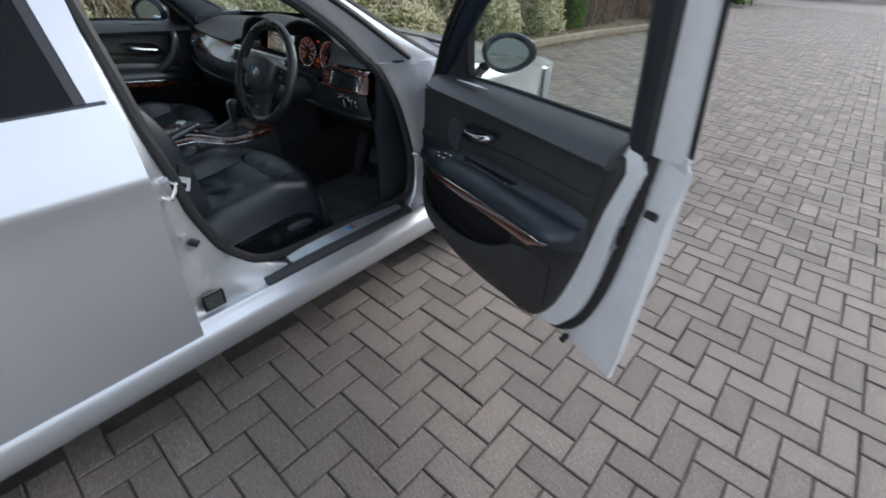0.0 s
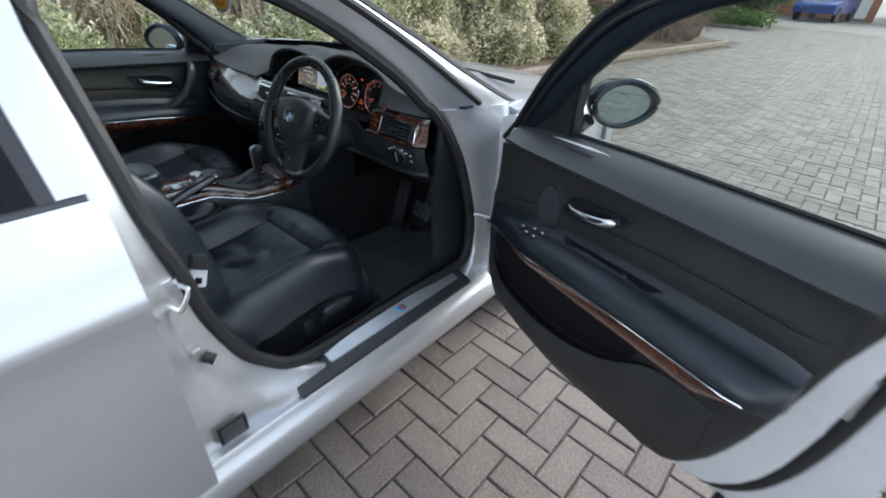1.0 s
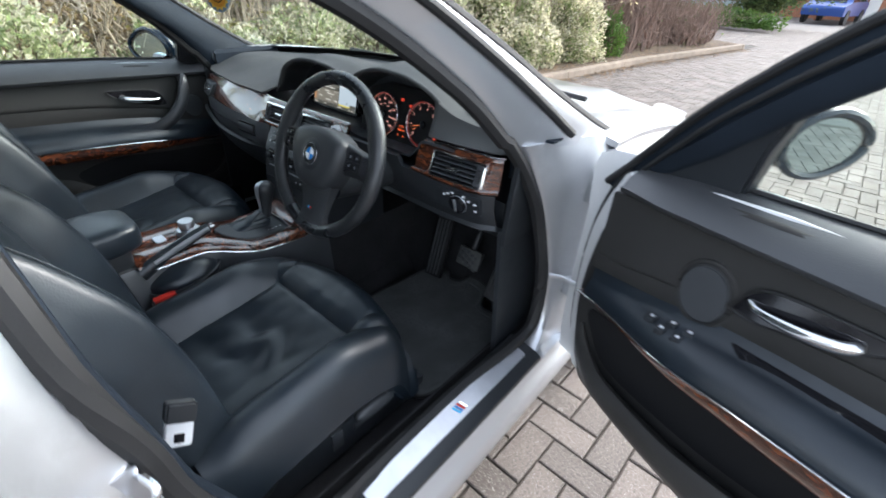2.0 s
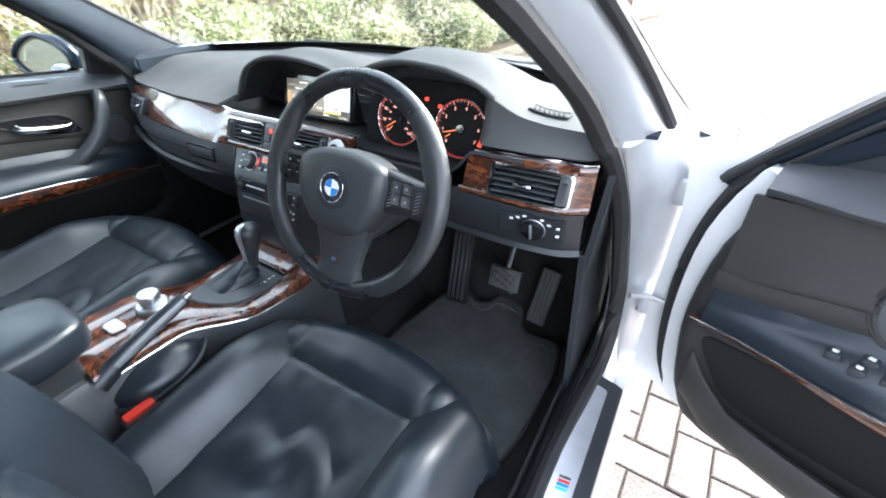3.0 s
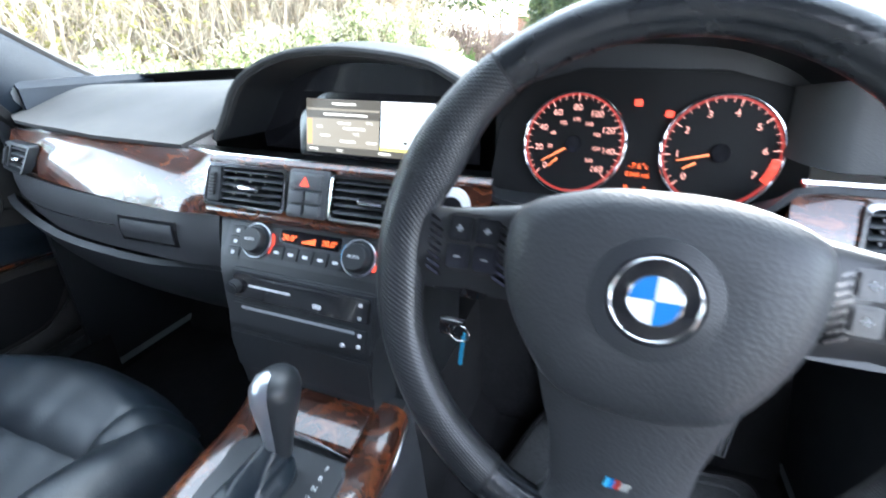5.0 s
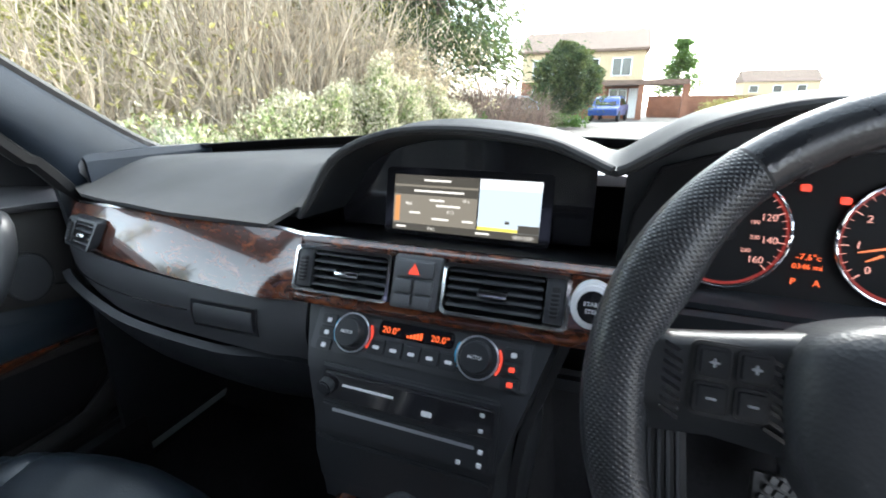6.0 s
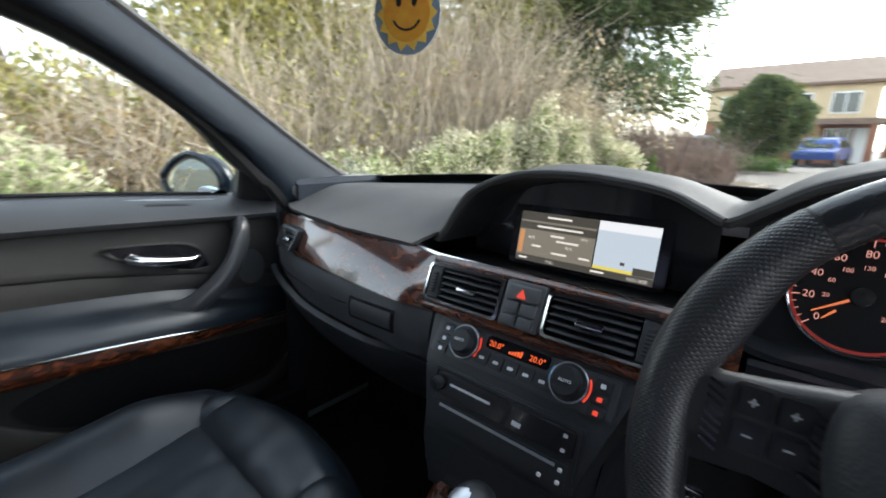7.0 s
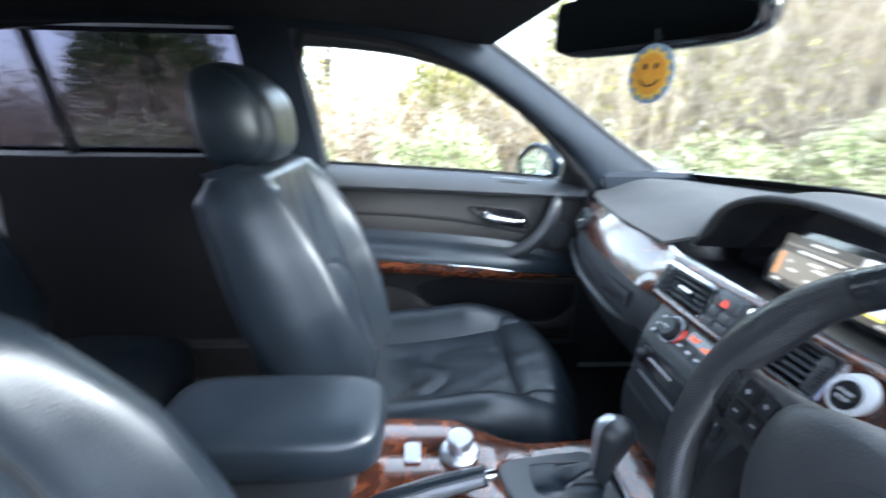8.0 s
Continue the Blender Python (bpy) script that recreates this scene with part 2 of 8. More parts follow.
def loft(rings, closed=True, caps=True, bm=None):
    """A skin over rings of equally many points."""
    own = bmesh.new()
    vs = [[own.verts.new(q) for q in r] for r in rings]
    n = len(vs[0])
    for a, b in zip(vs, vs[1:]):
        for i in range(n if closed else n - 1):
            j = (i + 1) % n
            own.faces.new((a[i], a[j], b[j], b[i]))
    if caps and closed:
        own.faces.new(vs[0])
        own.faces.new(vs[-1][::-1])
    bmesh.ops.remove_doubles(own, verts=own.verts, dist=1e-6)
    return merge(bm, own)


def sheet(rows, thick, bm=None, direction=None):
    """A curved sheet with real thickness; rows of points; it grows along its normals, or along the direction."""
    own = bmesh.new()
    vs = [[own.verts.new(q) for q in r] for r in rows]
    for a, b in zip(vs, vs[1:]):
        for i in range(len(a) - 1):
            own.faces.new((a[i], a[i + 1], b[i + 1], b[i]))
    own.normal_update()
    bmesh.ops.solidify(own, geom=own.faces[:], thickness=thick)
    return merge(bm, own)


def tube(points, r, n=10, bm=None, flat=1.0, caps=True, closed=False, up=(0, 0, 1)):
    """A round bar along points; r a radius or one for each point; flat squeezes it across."""
    p = [Vector(q) for q in points]
    rings, k = [], len(p)
    for i, q in enumerate(p):
        d = (p[(i + 1) % k] - p[i - 1]) if closed else (p[min(i + 1, k - 1)] - p[max(i - 1, 0)])
        d.normalize()
        side = d.cross(Vector(up))
        if side.length < 1e-4:
            side = d.cross(Vector((1, 0, 0)))
        side.normalize()
        top = side.cross(d)
        rr = r[i] if isinstance(r, (list, tuple)) else r
        rings.append([q + side * (rr * math.cos(2 * math.pi * j / n)) + top * (rr * flat * math.sin(2 * math.pi * j / n)) for j in range(n)])
    if closed:
        rings.append(rings[0])
    return loft(rings, True, caps and not closed, bm)


def prism(outline, place, a, b, bevel=0.0, seg=2, bm=None):
    """An outline in (u, v), thickened from a to b; place(u, v, w) gives the point."""
    own = bmesh.new()
    f = own.faces.new([own.verts.new((u, v, a)) for u, v in outline])
    r = bmesh.ops.extrude_face_region(own, geom=[f])
    for v in r["geom"]:
        if isinstance(v, bmesh.types.BMVert):
            v.co.z = b
    if bevel:
        rim = [e for e in own.edges if abs(e.verts[0].co.z - b) < 1e-7 and abs(e.verts[1].co.z - b) < 1e-7]
        bmesh.ops.bevel(own, geom=rim, offset=bevel, segments=seg, affect="EDGES")
    for v in own.verts:
        v.co = Vector(place(*v.co))
    return merge(bm, own)


def rounded(u0, u1, v0, v1, r, n=4):
    out = []
    for cu, cv, a0 in ((u1 - r, v1 - r, 0), (u0 + r, v1 - r, 90), (u0 + r, v0 + r, 180), (u1 - r, v0 + r, 270)):
        out += [(cu + r * math.cos(radians(a0 + 90 * i / n)), cv + r * math.sin(radians(a0 + 90 * i / n))) for i in range(n + 1)]
    return out


def circle(cu, cv, r, n=32, sv=1.0):
    return [(cu + r * math.cos(2 * math.pi * i / n), cv + sv * r * math.sin(2 * math.pi * i / n)) for i in range(n)]


def blob(c, r, p=2.6, nu=24, nv=14, bm=None, m=None, warp=None):
    """A pillow: a superellipsoid with half sizes r."""
    def sp(v, e):
        return math.copysign(abs(v) ** (2 / e), v)
    rings = []
    for i in range(nv + 1):
        b = -math.pi / 2 + math.pi * i / nv
        rings.append([Vector((c[0] + r[0] * sp(math.cos(b), p) * sp(math.cos(a), p), c[1] + r[1] * sp(math.cos(b), p) * sp(math.sin(a), p), c[2] + r[2] * sp(math.sin(b), p)))
                      for a in (2 * math.pi * j / nu for j in range(nu))])
    own = loft(rings, True, False)
    if warp:
        for v in own.verts:
            v.co = Vector(warp(v.co))
    if m is not None:
        own.transform(m)
    return merge(bm, own)


def ease(x, a, b):
    t = min(1.0, max(0.0, (x - a) / (b - a)))
    return t * t * (3 - 2 * t)


def lerp(t, *pts):
    """Straight lines through (t, value) pairs."""
    if t <= pts[0][0]:
        return pts[0][1]
    for (a, va), (b, vb) in zip(pts, pts[1:]):
        if t <= b:
            return va + (vb - va) * (t - a) / (b - a)
    return pts[-1][1]


def steps(a, b, n):
    return [a + (b - a) * i / n for i in range(n + 1)]


def words(text, size, m, mat, parent, name="lettering", depth=0.0004):
    c = bpy.data.curves.new(name, "FONT")
    c.body, c.size, c.extrude, c.align_x, c.align_y = text, size, depth, "CENTER", "CENTER"
    c.resolution_u = 3
    tmp = bpy.data.objects.new(name, c)
    scene.collection.objects.link(tmp)
    dg = bpy.context.evaluated_depsgraph_get()
    me = bpy.data.meshes.new_from_object(tmp.evaluated_get(dg))
    bpy.data.objects.remove(tmp)
    me.materials.clear()
    me.materials.append(mat)
    ob = new(name, me)
    ob.parent = parent
    ob.matrix_local = m
    return ob

# ---------------------------------------------------------------- the car's body
CAR = thing("car", "silver four-door saloon with the driver's door wide open", "car")


def plan(y):
    return 1 - 0.17 * ease(y, 0.8, 1.74) ** 1.5 - 0.10 * ease(-y, 1.7, 2.85)


def side(y, z):
    """The body side's distance from the middle."""
    return plan(y) * lerp(z, (0.18, 0.845), (0.28, 0.870), (0.36, 0.880), (0.60, 0.884), (0.74, 0.884), (0.80, 0.887), (0.836, 0.8935), (0.848, 0.8955), (0.856, 0.893), (0.88, 0.884), (0.94, 0.866), (1.0, 0.843), (1.34, 0.64))


FRONT_AXLE, REAR_AXLE, HUB_Z, WHEEL_R = 0.95, -1.81, 0.315, 0.315


def arch(y, low=0.2):
    z = low
    for a in (FRONT_AXLE, REAR_AXLE):
        d = abs(y - a)
        if d < 0.365:
            z = max(z, HUB_Z + math.sqrt(0.365 ** 2 - d * d))
    return z


SPREAD = (0, 0.05, 0.1, 0.2, 0.3, 0.4, 0.48, 0.55, 0.59, 0.62, 0.64, 0.66, 0.68, 0.70, 0.74, 0.78, 0.84, 0.9, 1.0)


def side_panel(name, sgn, y0, y1, low, high, label="", thick=0.022, mat=PAINT, n=26, lean0=None, lean1=None, parent=CAR):
    rows = []
    for i in range(n + 1):
        row = []
        for t in SPREAD:
            ya, yb = (lean0(t) if lean0 else y0), (lean1(t) if lean1 else y1)
            y = ya + (yb - ya) * i / n
            z = low(y) + (high(y) - low(y)) * t
            if high(y) > 0.95 and low(y) < 0.7:
                z = low(y) + (0.7 - low(y)) * t / 0.4 if t < 0.4 else lerp(t, (0.4, 0.7), (0.55, 0.80), (0.62, 0.836), (0.66, 0.848), (0.70, 0.856), (0.78, 0.88), (0.9, 0.94), (1.0, high(y)))
            row.append((sgn * side(y, z), y, z))
        rows.append(row)
    bm = sheet(rows if sgn < 0 else [r[::-1] for r in rows], thick)
    return part(name, bm, mat, parent, label)


BELT = 1.0


def jamb_x(z):
    return lerp(z, (0.345, 0.845), (0.41, 0.822), (0.44, 0.802), (0.52, 0.783), (0.66, 0.772), (0.76, 0.767), (0.88, 0.757), (1.0, 0.730), (1.08, 0.70), (1.33, 0.585))


def jamb_y(z):
    return lerp(z, (0.345, -0.20), (0.385, -0.26), (0.41, -0.31), (0.44, -0.365), (0.48, -0.415), (0.52, -0.45), (0.66, -0.498), (0.76, -0.512), (0.88, -0.535), (1.08, -0.552), (1.33, -0.57))


for sgn in (1, -1):
    # rear doors, rear quarters, wings
    rd = side_panel("rear_door", sgn, -0.60, -1.50, lambda y: max(0.345, arch(y)), lambda y: BELT, "closed silver rear door",
                    lean0=lambda t: -0.60 + 0.012 * t)
    side_panel("rear_quarter", sgn, -1.506, -2.78, lambda y: arch(y, 0.25), lambda y: BELT)
    side_panel("front_wing", sgn, 0.475, 1.66, lambda y: arch(y, 0.24), lambda y: 0.93 - 0.17 * ease(y, 0.5, 1.75))
    # rear door window: glass, black trim, silver frame
    def slant(y, z, off=0.0):
        return (sgn * (side(y, z) - off), y, z)
    def strip(y0a, y0b, y1a, y1b, z0, z1, off, thick, n=8):
        return sheet([[slant(a0 + (a1 - a0) * t, z0 + (z1 - z0) * t, off) for t in steps(0, 1, n)] for a0, a1 in ((y0a, y0b), (y1a, y1b))][::sgn], thick)
    part("frame", strip(-0.588, -0.565, -0.632, -0.64, BELT, 1.335, 0.0, 0.03), PAINT, rd)
    part("trim", strip(-0.633, -0.641, -0.652, -0.662, BELT, 1.32, 0.004, 0.02), GLOSS_BLACK, rd, "black window trim")
    part("glass", strip(-0.650, -0.660, -1.26, -1.17, BELT - 0.004, 1.31, 0.010, 0.004, 10), TINT, rd, "dark tinted glass").visible_shadow = False
    part("divider", strip(-1.26, -1.17, -1.285, -1.195, BELT, 1.31, 0.006, 0.02), GLOSS_BLACK, rd)
    part("belt_trim", tube([slant(y, BELT + 0.004, -0.002) for y in steps(-0.60, -1.6, 12)], 0.007, 8), GLOSS_BLACK, rd)
    part("top_frame", sheet([[slant(y, z, 0.003) for z in (1.30, 1.345)] for y in steps(-0.57, -1.40, 12)][::-sgn], 0.03), PAINT, rd)
    part("glass", strip(-1.285, -1.195, -1.58, -1.40, BELT, 1.30, 0.010, 0.004, 8), TINT, rd, "dark tinted glass").visible_shadow = False
    # rear pillar
    part("rear_pillar", sheet([[slant(a + (b - a) * t, BELT + 0.36 * t) for t in steps(0, 1, 10)] for a, b in ((-1.57, -1.39), (-1.72, -1.46), (-1.95, -1.56))][::sgn], 0.03), PAINT, CAR)
    # inner door skin of the rear door
    part("inner_panel", sheet([[(sgn * (side(y, z) - 0.075 - 0.025 * math.sin(math.pi * (z - 0.36) / 0.65)), y, z) for z in steps(0.36, 0.99, 10)] for y in steps(-0.66, -1.5, 8)][::sgn], 0.01), HEADLINER, rd)
    # sill: rounded outer skin
    prof = ((0.862, 0.362), (0.868, 0.352), (0.872, 0.336), (0.882, 0.326), (0.890, 0.300), (0.890, 0.262), (0.878, 0.226), (0.850, 0.200), (0.76, 0.190), (0.74, 0.30), (0.76, 0.350))
    part("sill", loft([[(sgn * x * plan(y), y, z) for x, z in prof] for y in steps(-1.47, 0.575, 20)]), PAINT, CAR, "silver side sill")
    # hinge pillar below the windscreen, and its painted jamb
    rings = []
    for z in steps(0.335, 0.955, 18):
        sx = side(0.4, z)
        ix = lerp(z, (0.335, 0.835), (0.39, 0.822), (0.45, 0.812), (0.577, 0.803), (0.69, 0.788), (0.80, 0.773), (0.91, 0.757), (0.96, 0.746))
        iy = lerp(z, (0.335, 0.27), (0.36, 0.31), (0.40, 0.36), (0.45, 0.392), (0.577, 0.400), (0.69, 0.380), (0.80, 0.346), (0.91, 0.296), (0.96, 0.255))
        rings.append([(sgn * (ix - 0.035), iy + 0.015, z), (sgn * ix, iy, z), (sgn * (ix + 0.012), iy + 0.008, z), (sgn * (0.5 * ix + 0.5 * (sx - 0.040)), 0.5 * iy + 0.5 * 0.445 + 0.004, z),
                      (sgn * (sx - 0.040), 0.448, z), (sgn * (sx - 0.022), 0.468, z), (sgn * (sx - 0.03), 0.56, z), (sgn * (ix - 0.035), 0.56, z)])
    part("hinge_pillar", loft(rings), JAMB, CAR, "painted door jamb", 50)
    # B pillar
    rings = []
    for z in [0.345, 0.36, 0.385, 0.41, 0.44, 0.48, 0.52, 0.57] + steps(0.62, 1.33, 14):
        sx, jx, seal = side(-0.5, z), jamb_x(z), jamb_y(z)
        q = min(seal - 0.03, -0.545 + 0.12 * ease(z, 0.60, 0.38))
        rings.append([(sgn * (sx - 0.028), -0.625, z), (sgn * (sx - 0.030), -0.602, z), (sgn * (sx - 0.040), -0.590, z), (sgn * ((sx - 0.05) * 0.6 + jx * 0.4), q - 0.022, z), (sgn * (jx + 0.006), q, z), (sgn * jx, seal - 0.012, z),
                      (sgn * (jx - 0.006), seal, z), (sgn * (jx - 0.03), seal - 0.005, z), (sgn * (jx - 0.03), -0.625, z)])
    part("centre_pillar", loft(rings), JAMB, CAR, "painted centre pillar", 45)
    rings = []
    for z in steps(0.5, 1.34, 16):
        jx, seal = jamb_x(z), jamb_y(z)
        rings.append([(sgn * (jx - 0.012), seal + 0.010, z), (sgn * (jx - 0.022), seal + 0.030, z), (sgn * (jx - 0.045), seal + 0.030, z), (sgn * (jx - 0.060), seal - 0.03, z), (sgn * (jx - 0.055), -0.66, z), (sgn * (jx - 0.031), -0.665, z)])
    part("pillar_trim", loft(rings), PILLAR_CLOTH, CAR, "black centre pillar trim")
    # windscreen pillars: outside painted, inside trimmed
    we = curve([(0.835, 0.57, 0.925), (0.808, 0.445, 0.985), (0.768, 0.305, 1.065), (0.738, 0.20, 1.130), (0.702, 0.085, 1.198), (0.664, -0.04, 1.270), (0.632, -0.15, 1.328), (0.612, -0.28, 1.365), (0.60, -0.55, 1.385), (0.58, -1.0, 1.385), (0.57, -1.45, 1.355)], 5)
    de = curve([(0.768, 0.335, 0.870), (0.746, 0.252, 0.965), (0.722, 0.167, 1.053), (0.700, 0.103, 1.108), (0.668, 0.0, 1.182), (0.640, -0.11, 1.243), (0.620, -0.23, 1.285), (0.610, -0.36, 1.308), (0.605, -0.56, 1.320), (0.605, -1.0, 1.322), (0.61, -1.40, 1.300)], 5)
    out, inn = [], []
    for w, d in zip(we, de):
        mid = (w + d) / 2 + Vector((0.016, 0.006, 0.008))
        ring = [w, mid, d, d + Vector((-0.012, -0.004, -0.010)), w + Vector((-0.006, -0.008, -0.010))]
        out.append([(sgn * p.x, p.y, p.z) for p in ring])
        wo, wi, di = w + Vector((-0.014, 0.008, -0.004)), w + Vector((-0.046, -0.006, -0.018)), d + Vector((-0.026, -0.012, -0.014))
        mi = (wi + di) / 2 + Vector((-0.022, -0.012, -0.022))
        ring = [wo, (wo + wi) / 2 + Vector((-0.004, 0.002, -0.004)), wi, (wi + mi) / 2 + Vector((-0.006, 0, -0.008)), mi, (mi + di) / 2 + Vector((-0.004, 0, -0.008)), di, (wi + di) / 2 + Vector((0.012, 0.004, 0.008))]
        inn.append([(sgn * p.x, p.y, p.z) for p in ring])
    part("windscreen_pillar", loft(out), PAINT, CAR, "silver windscreen pillar and roof rail", 50)
    part("pillar_trim", loft(inn), PILLAR_CLOTH, CAR, "blue-black cloth pillar trim", 60)
    # door opening's rubber seal, all round
    loop = [(d.x - 0.016, d.y - 0.014, d.z - 0.014) for d in de[6:41]]
    lower = [(0.728, 0.235, 0.965), (0.744, 0.285, 0.90), (0.762, 0.338, 0.80), (0.778, 0.368, 0.69), (0.792, 0.385, 0.577), (0.798, 0.375, 0.46), (0.795, 0.33, 0.405), (0.775, 0.10, 0.392), (0.775, -0.10, 0.392), (0.780, -0.22, 0.396)]
    lower += [(jamb_x(z) - 0.012, jamb_y(z) + 0.012, z) for z in (0.43, 0.48, 0.54, 0.66, 0.76, 0.88, 1.0, 1.12, 1.22)]
    ring = curve(lower, 4) + [Vector(p) for p in loop[::-1] if p[1] > -0.55]
    part("door_seal", tube([(sgn * p[0], p[1], p[2]) for p in ring], 0.017, 8, closed=True), RUBBER, CAR, "black rubber door seal")
    part("pillar_rubber", tube([(sgn * (0.5 * w.x + 0.5 * d.x + 0.018), 0.5 * w.y + 0.5 * d.y + 0.006, 0.5 * w.z + 0.5 * d.z + 0.010) for w, d in zip(we[4:36], de[4:36])], 0.010, 8), RUBBER, CAR, "black rubber strip on the pillar")
    part("windscreen_seal", tube([(sgn * (w.x - 0.010), w.y + 0.006, w.z + 0.003) for w in we[:34]], 0.011, 8), RUBBER, CAR)

# roof, headliner, screens
def roof_z(x, y):
    return 1.415 - 0.045 * (abs(x) / 0.6) ** 2.2 - 0.03 * ease(y, -0.55, -0.0) - 0.045 * ease(-y, 0.95, 1.5)


def roof_row(y, off, wide=1.0):
    return [(x * wide, y + 0.10 * (1 - (x / 0.6) ** 2) * ease(y, -0.5, -0.1) - 0.08 * (1 - (x / 0.6) ** 2) * ease(-y, 1.1, 1.45), roof_z(x, y) - off) for x in steps(-0.6, 0.6, 16)]


part("roof", sheet([roof_row(y, 0.0) for y in steps(-0.08, -1.45, 16)][::-1], 0.02), PAINT, CAR)
part("headliner", sheet([roof_row(y, 0.045, 1.0) for y in steps(-0.07, -1.45, 16)][::-1], 0.015), HEADLINER, CAR, "black cloth headliner")


def base_y(x):
    return 0.745 - 0.225 * (abs(x) / 0.8) ** 2


rows = []
for k in range(1, 33):
    w, t = we[k], (k - 1) / 31
    bow, lift = 0.215 - 0.12 * t, 0.032 + 0.012 * t
    rows.append([((w.x - 0.006) * x, w.y + 0.004 + bow * (1 - x * x), w.z + 0.003 + lift * (1 - x * x)) for x in steps(-1, 1, 20)])
part("windscreen", sheet(rows, 0.005), GLASS, CAR).visible_shadow = False
part("windscreen_band", sheet([[((w.x - 0.008) * x, w.y - 0.002 + (0.215 - 0.12 * t) * (1 - x * x), w.z - 0.003 + (0.032 + 0.012 * t) * (1 - x * x)) for x in steps(-1, 1, 20)] for w, t in ((we[1] - Vector((0, 0, 0.034)), 0.0), (we[1], 0.0), (we[2], 0.03), (we[3].lerp(we[2], 0.3), 0.055))], 0.002), RUBBER, CAR, "black band along the windscreen base")
part("rear_window", sheet([[(x * (0.56 + 0.10 * t), -1.50 - 0.50 * t - 0.05 * (1 - x * x), 1.35 - 0.33 * t + 0.03 * math.sin(math.pi * t) - 0.02 * x * x) for x in steps(-1, 1, 12)] for t in steps(0, 1, 8)], 0.005), TINT, CAR).visible_shadow = False


def bonnet_z(x, y):
    return 0.975 - 0.20 * ease(y, 0.55, 2.15) ** 1.0 - 0.055 * (abs(x) / 0.72) ** 2.5 + 0.012 * math.exp(-((abs(x) - 0.42) / 0.06) ** 2)


part("bonnet", sheet([[(x * (0.76 - 0.10 * ease(y0, 0.9, 1.7)), y0 - (1 - t) * 0.20 * (abs(x)) ** 2, bonnet_z(x * 0.72, y0)) for x in steps(-1, 1, 24)]
                      for t, y0 in ((i / 18, 0.80 + 0.82 * i / 18) for i in range(19))], 0.02), PAINT, CAR, "silver bonnet")
part("cowl", sheet([[(x, base_y(x) + 0.008 + 0.12 * t, 0.945 - 0.012 * t - 0.03 * (x / 0.8) ** 2) for x in steps(-0.8, 0.8, 18)] for t in (0, 0.5, 1)], 0.012), PLASTIC, CAR, "black windscreen cowl")
for sgn, x0 in ((1, 0.52), (-1, -0.1)):
    w = part("wiper", tube([(x0 + 0.10, 0.84, 0.938), (x0 - 0.10, 0.85, 0.945), (x0 - 0.45, 0.85, 0.948)], 0.008, 6), RUBBER, CAR)
part("bonnet_edge", sheet([[(s * (0.74 + 0.02 * t) * plan(y), y, 0.93 - 0.17 * ease(y, 0.5, 1.75) + 0.004 + 0.012 * (1 - t)) for t in (0, 0.5, 1)] for s in (1,) for y in steps(0.62, 1.64, 14)], 0.01), PAINT, CAR)
for sgn in (1, -1):
    part("wing_top", sheet([[(sgn * (side(y, 0.93 - 0.17 * ease(y, 0.5, 1.75)) * (1 - t) + 0.735 * plan(y) * t), y, 0.93 - 0.17 * ease(y, 0.5, 1.75) + 0.018 * math.sin(t * 1.8)) for t in steps(0, 1, 5)] for y in steps(0.475, 1.66, 18)][::sgn], 0.015), PAINT, CAR)
# nose and tail
def cap(name, y, bulge, z0, z1, wide, mat, label=""):
    s = 1 if bulge > 0 else -1
    rows = [[(x * wide * (1 - 0.05 * abs(t - 0.5)), y + bulge * (1 - abs(x) ** 3) * (0.7 + 0.3 * math.sin(math.pi * t)), z0 + (z1 - z0) * t) for x in steps(-1, 1, 20)] for t in steps(0, 1, 10)]
    return part(name, sheet(rows if s > 0 else rows[::-1], 0.03), mat, CAR, label)


bumper = cap("front_bumper", 1.50, 0.26, 0.20, 0.77, 0.80, PAINT)
cap("rear_bumper", -2.70, -0.20, 0.24, 0.98, 0.82, PAINT)
for sgn in (1, -1):
    part("grille", prism(rounded(sgn * 0.13 - 0.10, sgn * 0.13 + 0.10, 0.56, 0.70, 0.03), lambda u, v, w: (u, 1.74 + w, v), 0.0, 0.03, 0.004), GLOSS_BLACK, bumper)
    part("headlight", blob((sgn * 0.58, 1.60, 0.66), (0.17, 0.10, 0.07), 3), GLASS, CAR)
    part("tail_light", blob((sgn * 0.62, -2.76, 0.80), (0.17, 0.10, 0.08), 3), RED_PLASTIC, CAR)
part("boot_lid", sheet([[(x * 0.72, -2.05 - 0.75 * t, 1.02 - 0.05 * t * t - 0.03 * x * x) for x in steps(-1, 1, 12)] for t in steps(0, 1, 8)], 0.02), PAINT, CAR)
part("underbody", box(-0.80, 0.80, -2.72, 1.55, 0.19, 0.235, 0.01), PLASTIC, CAR)


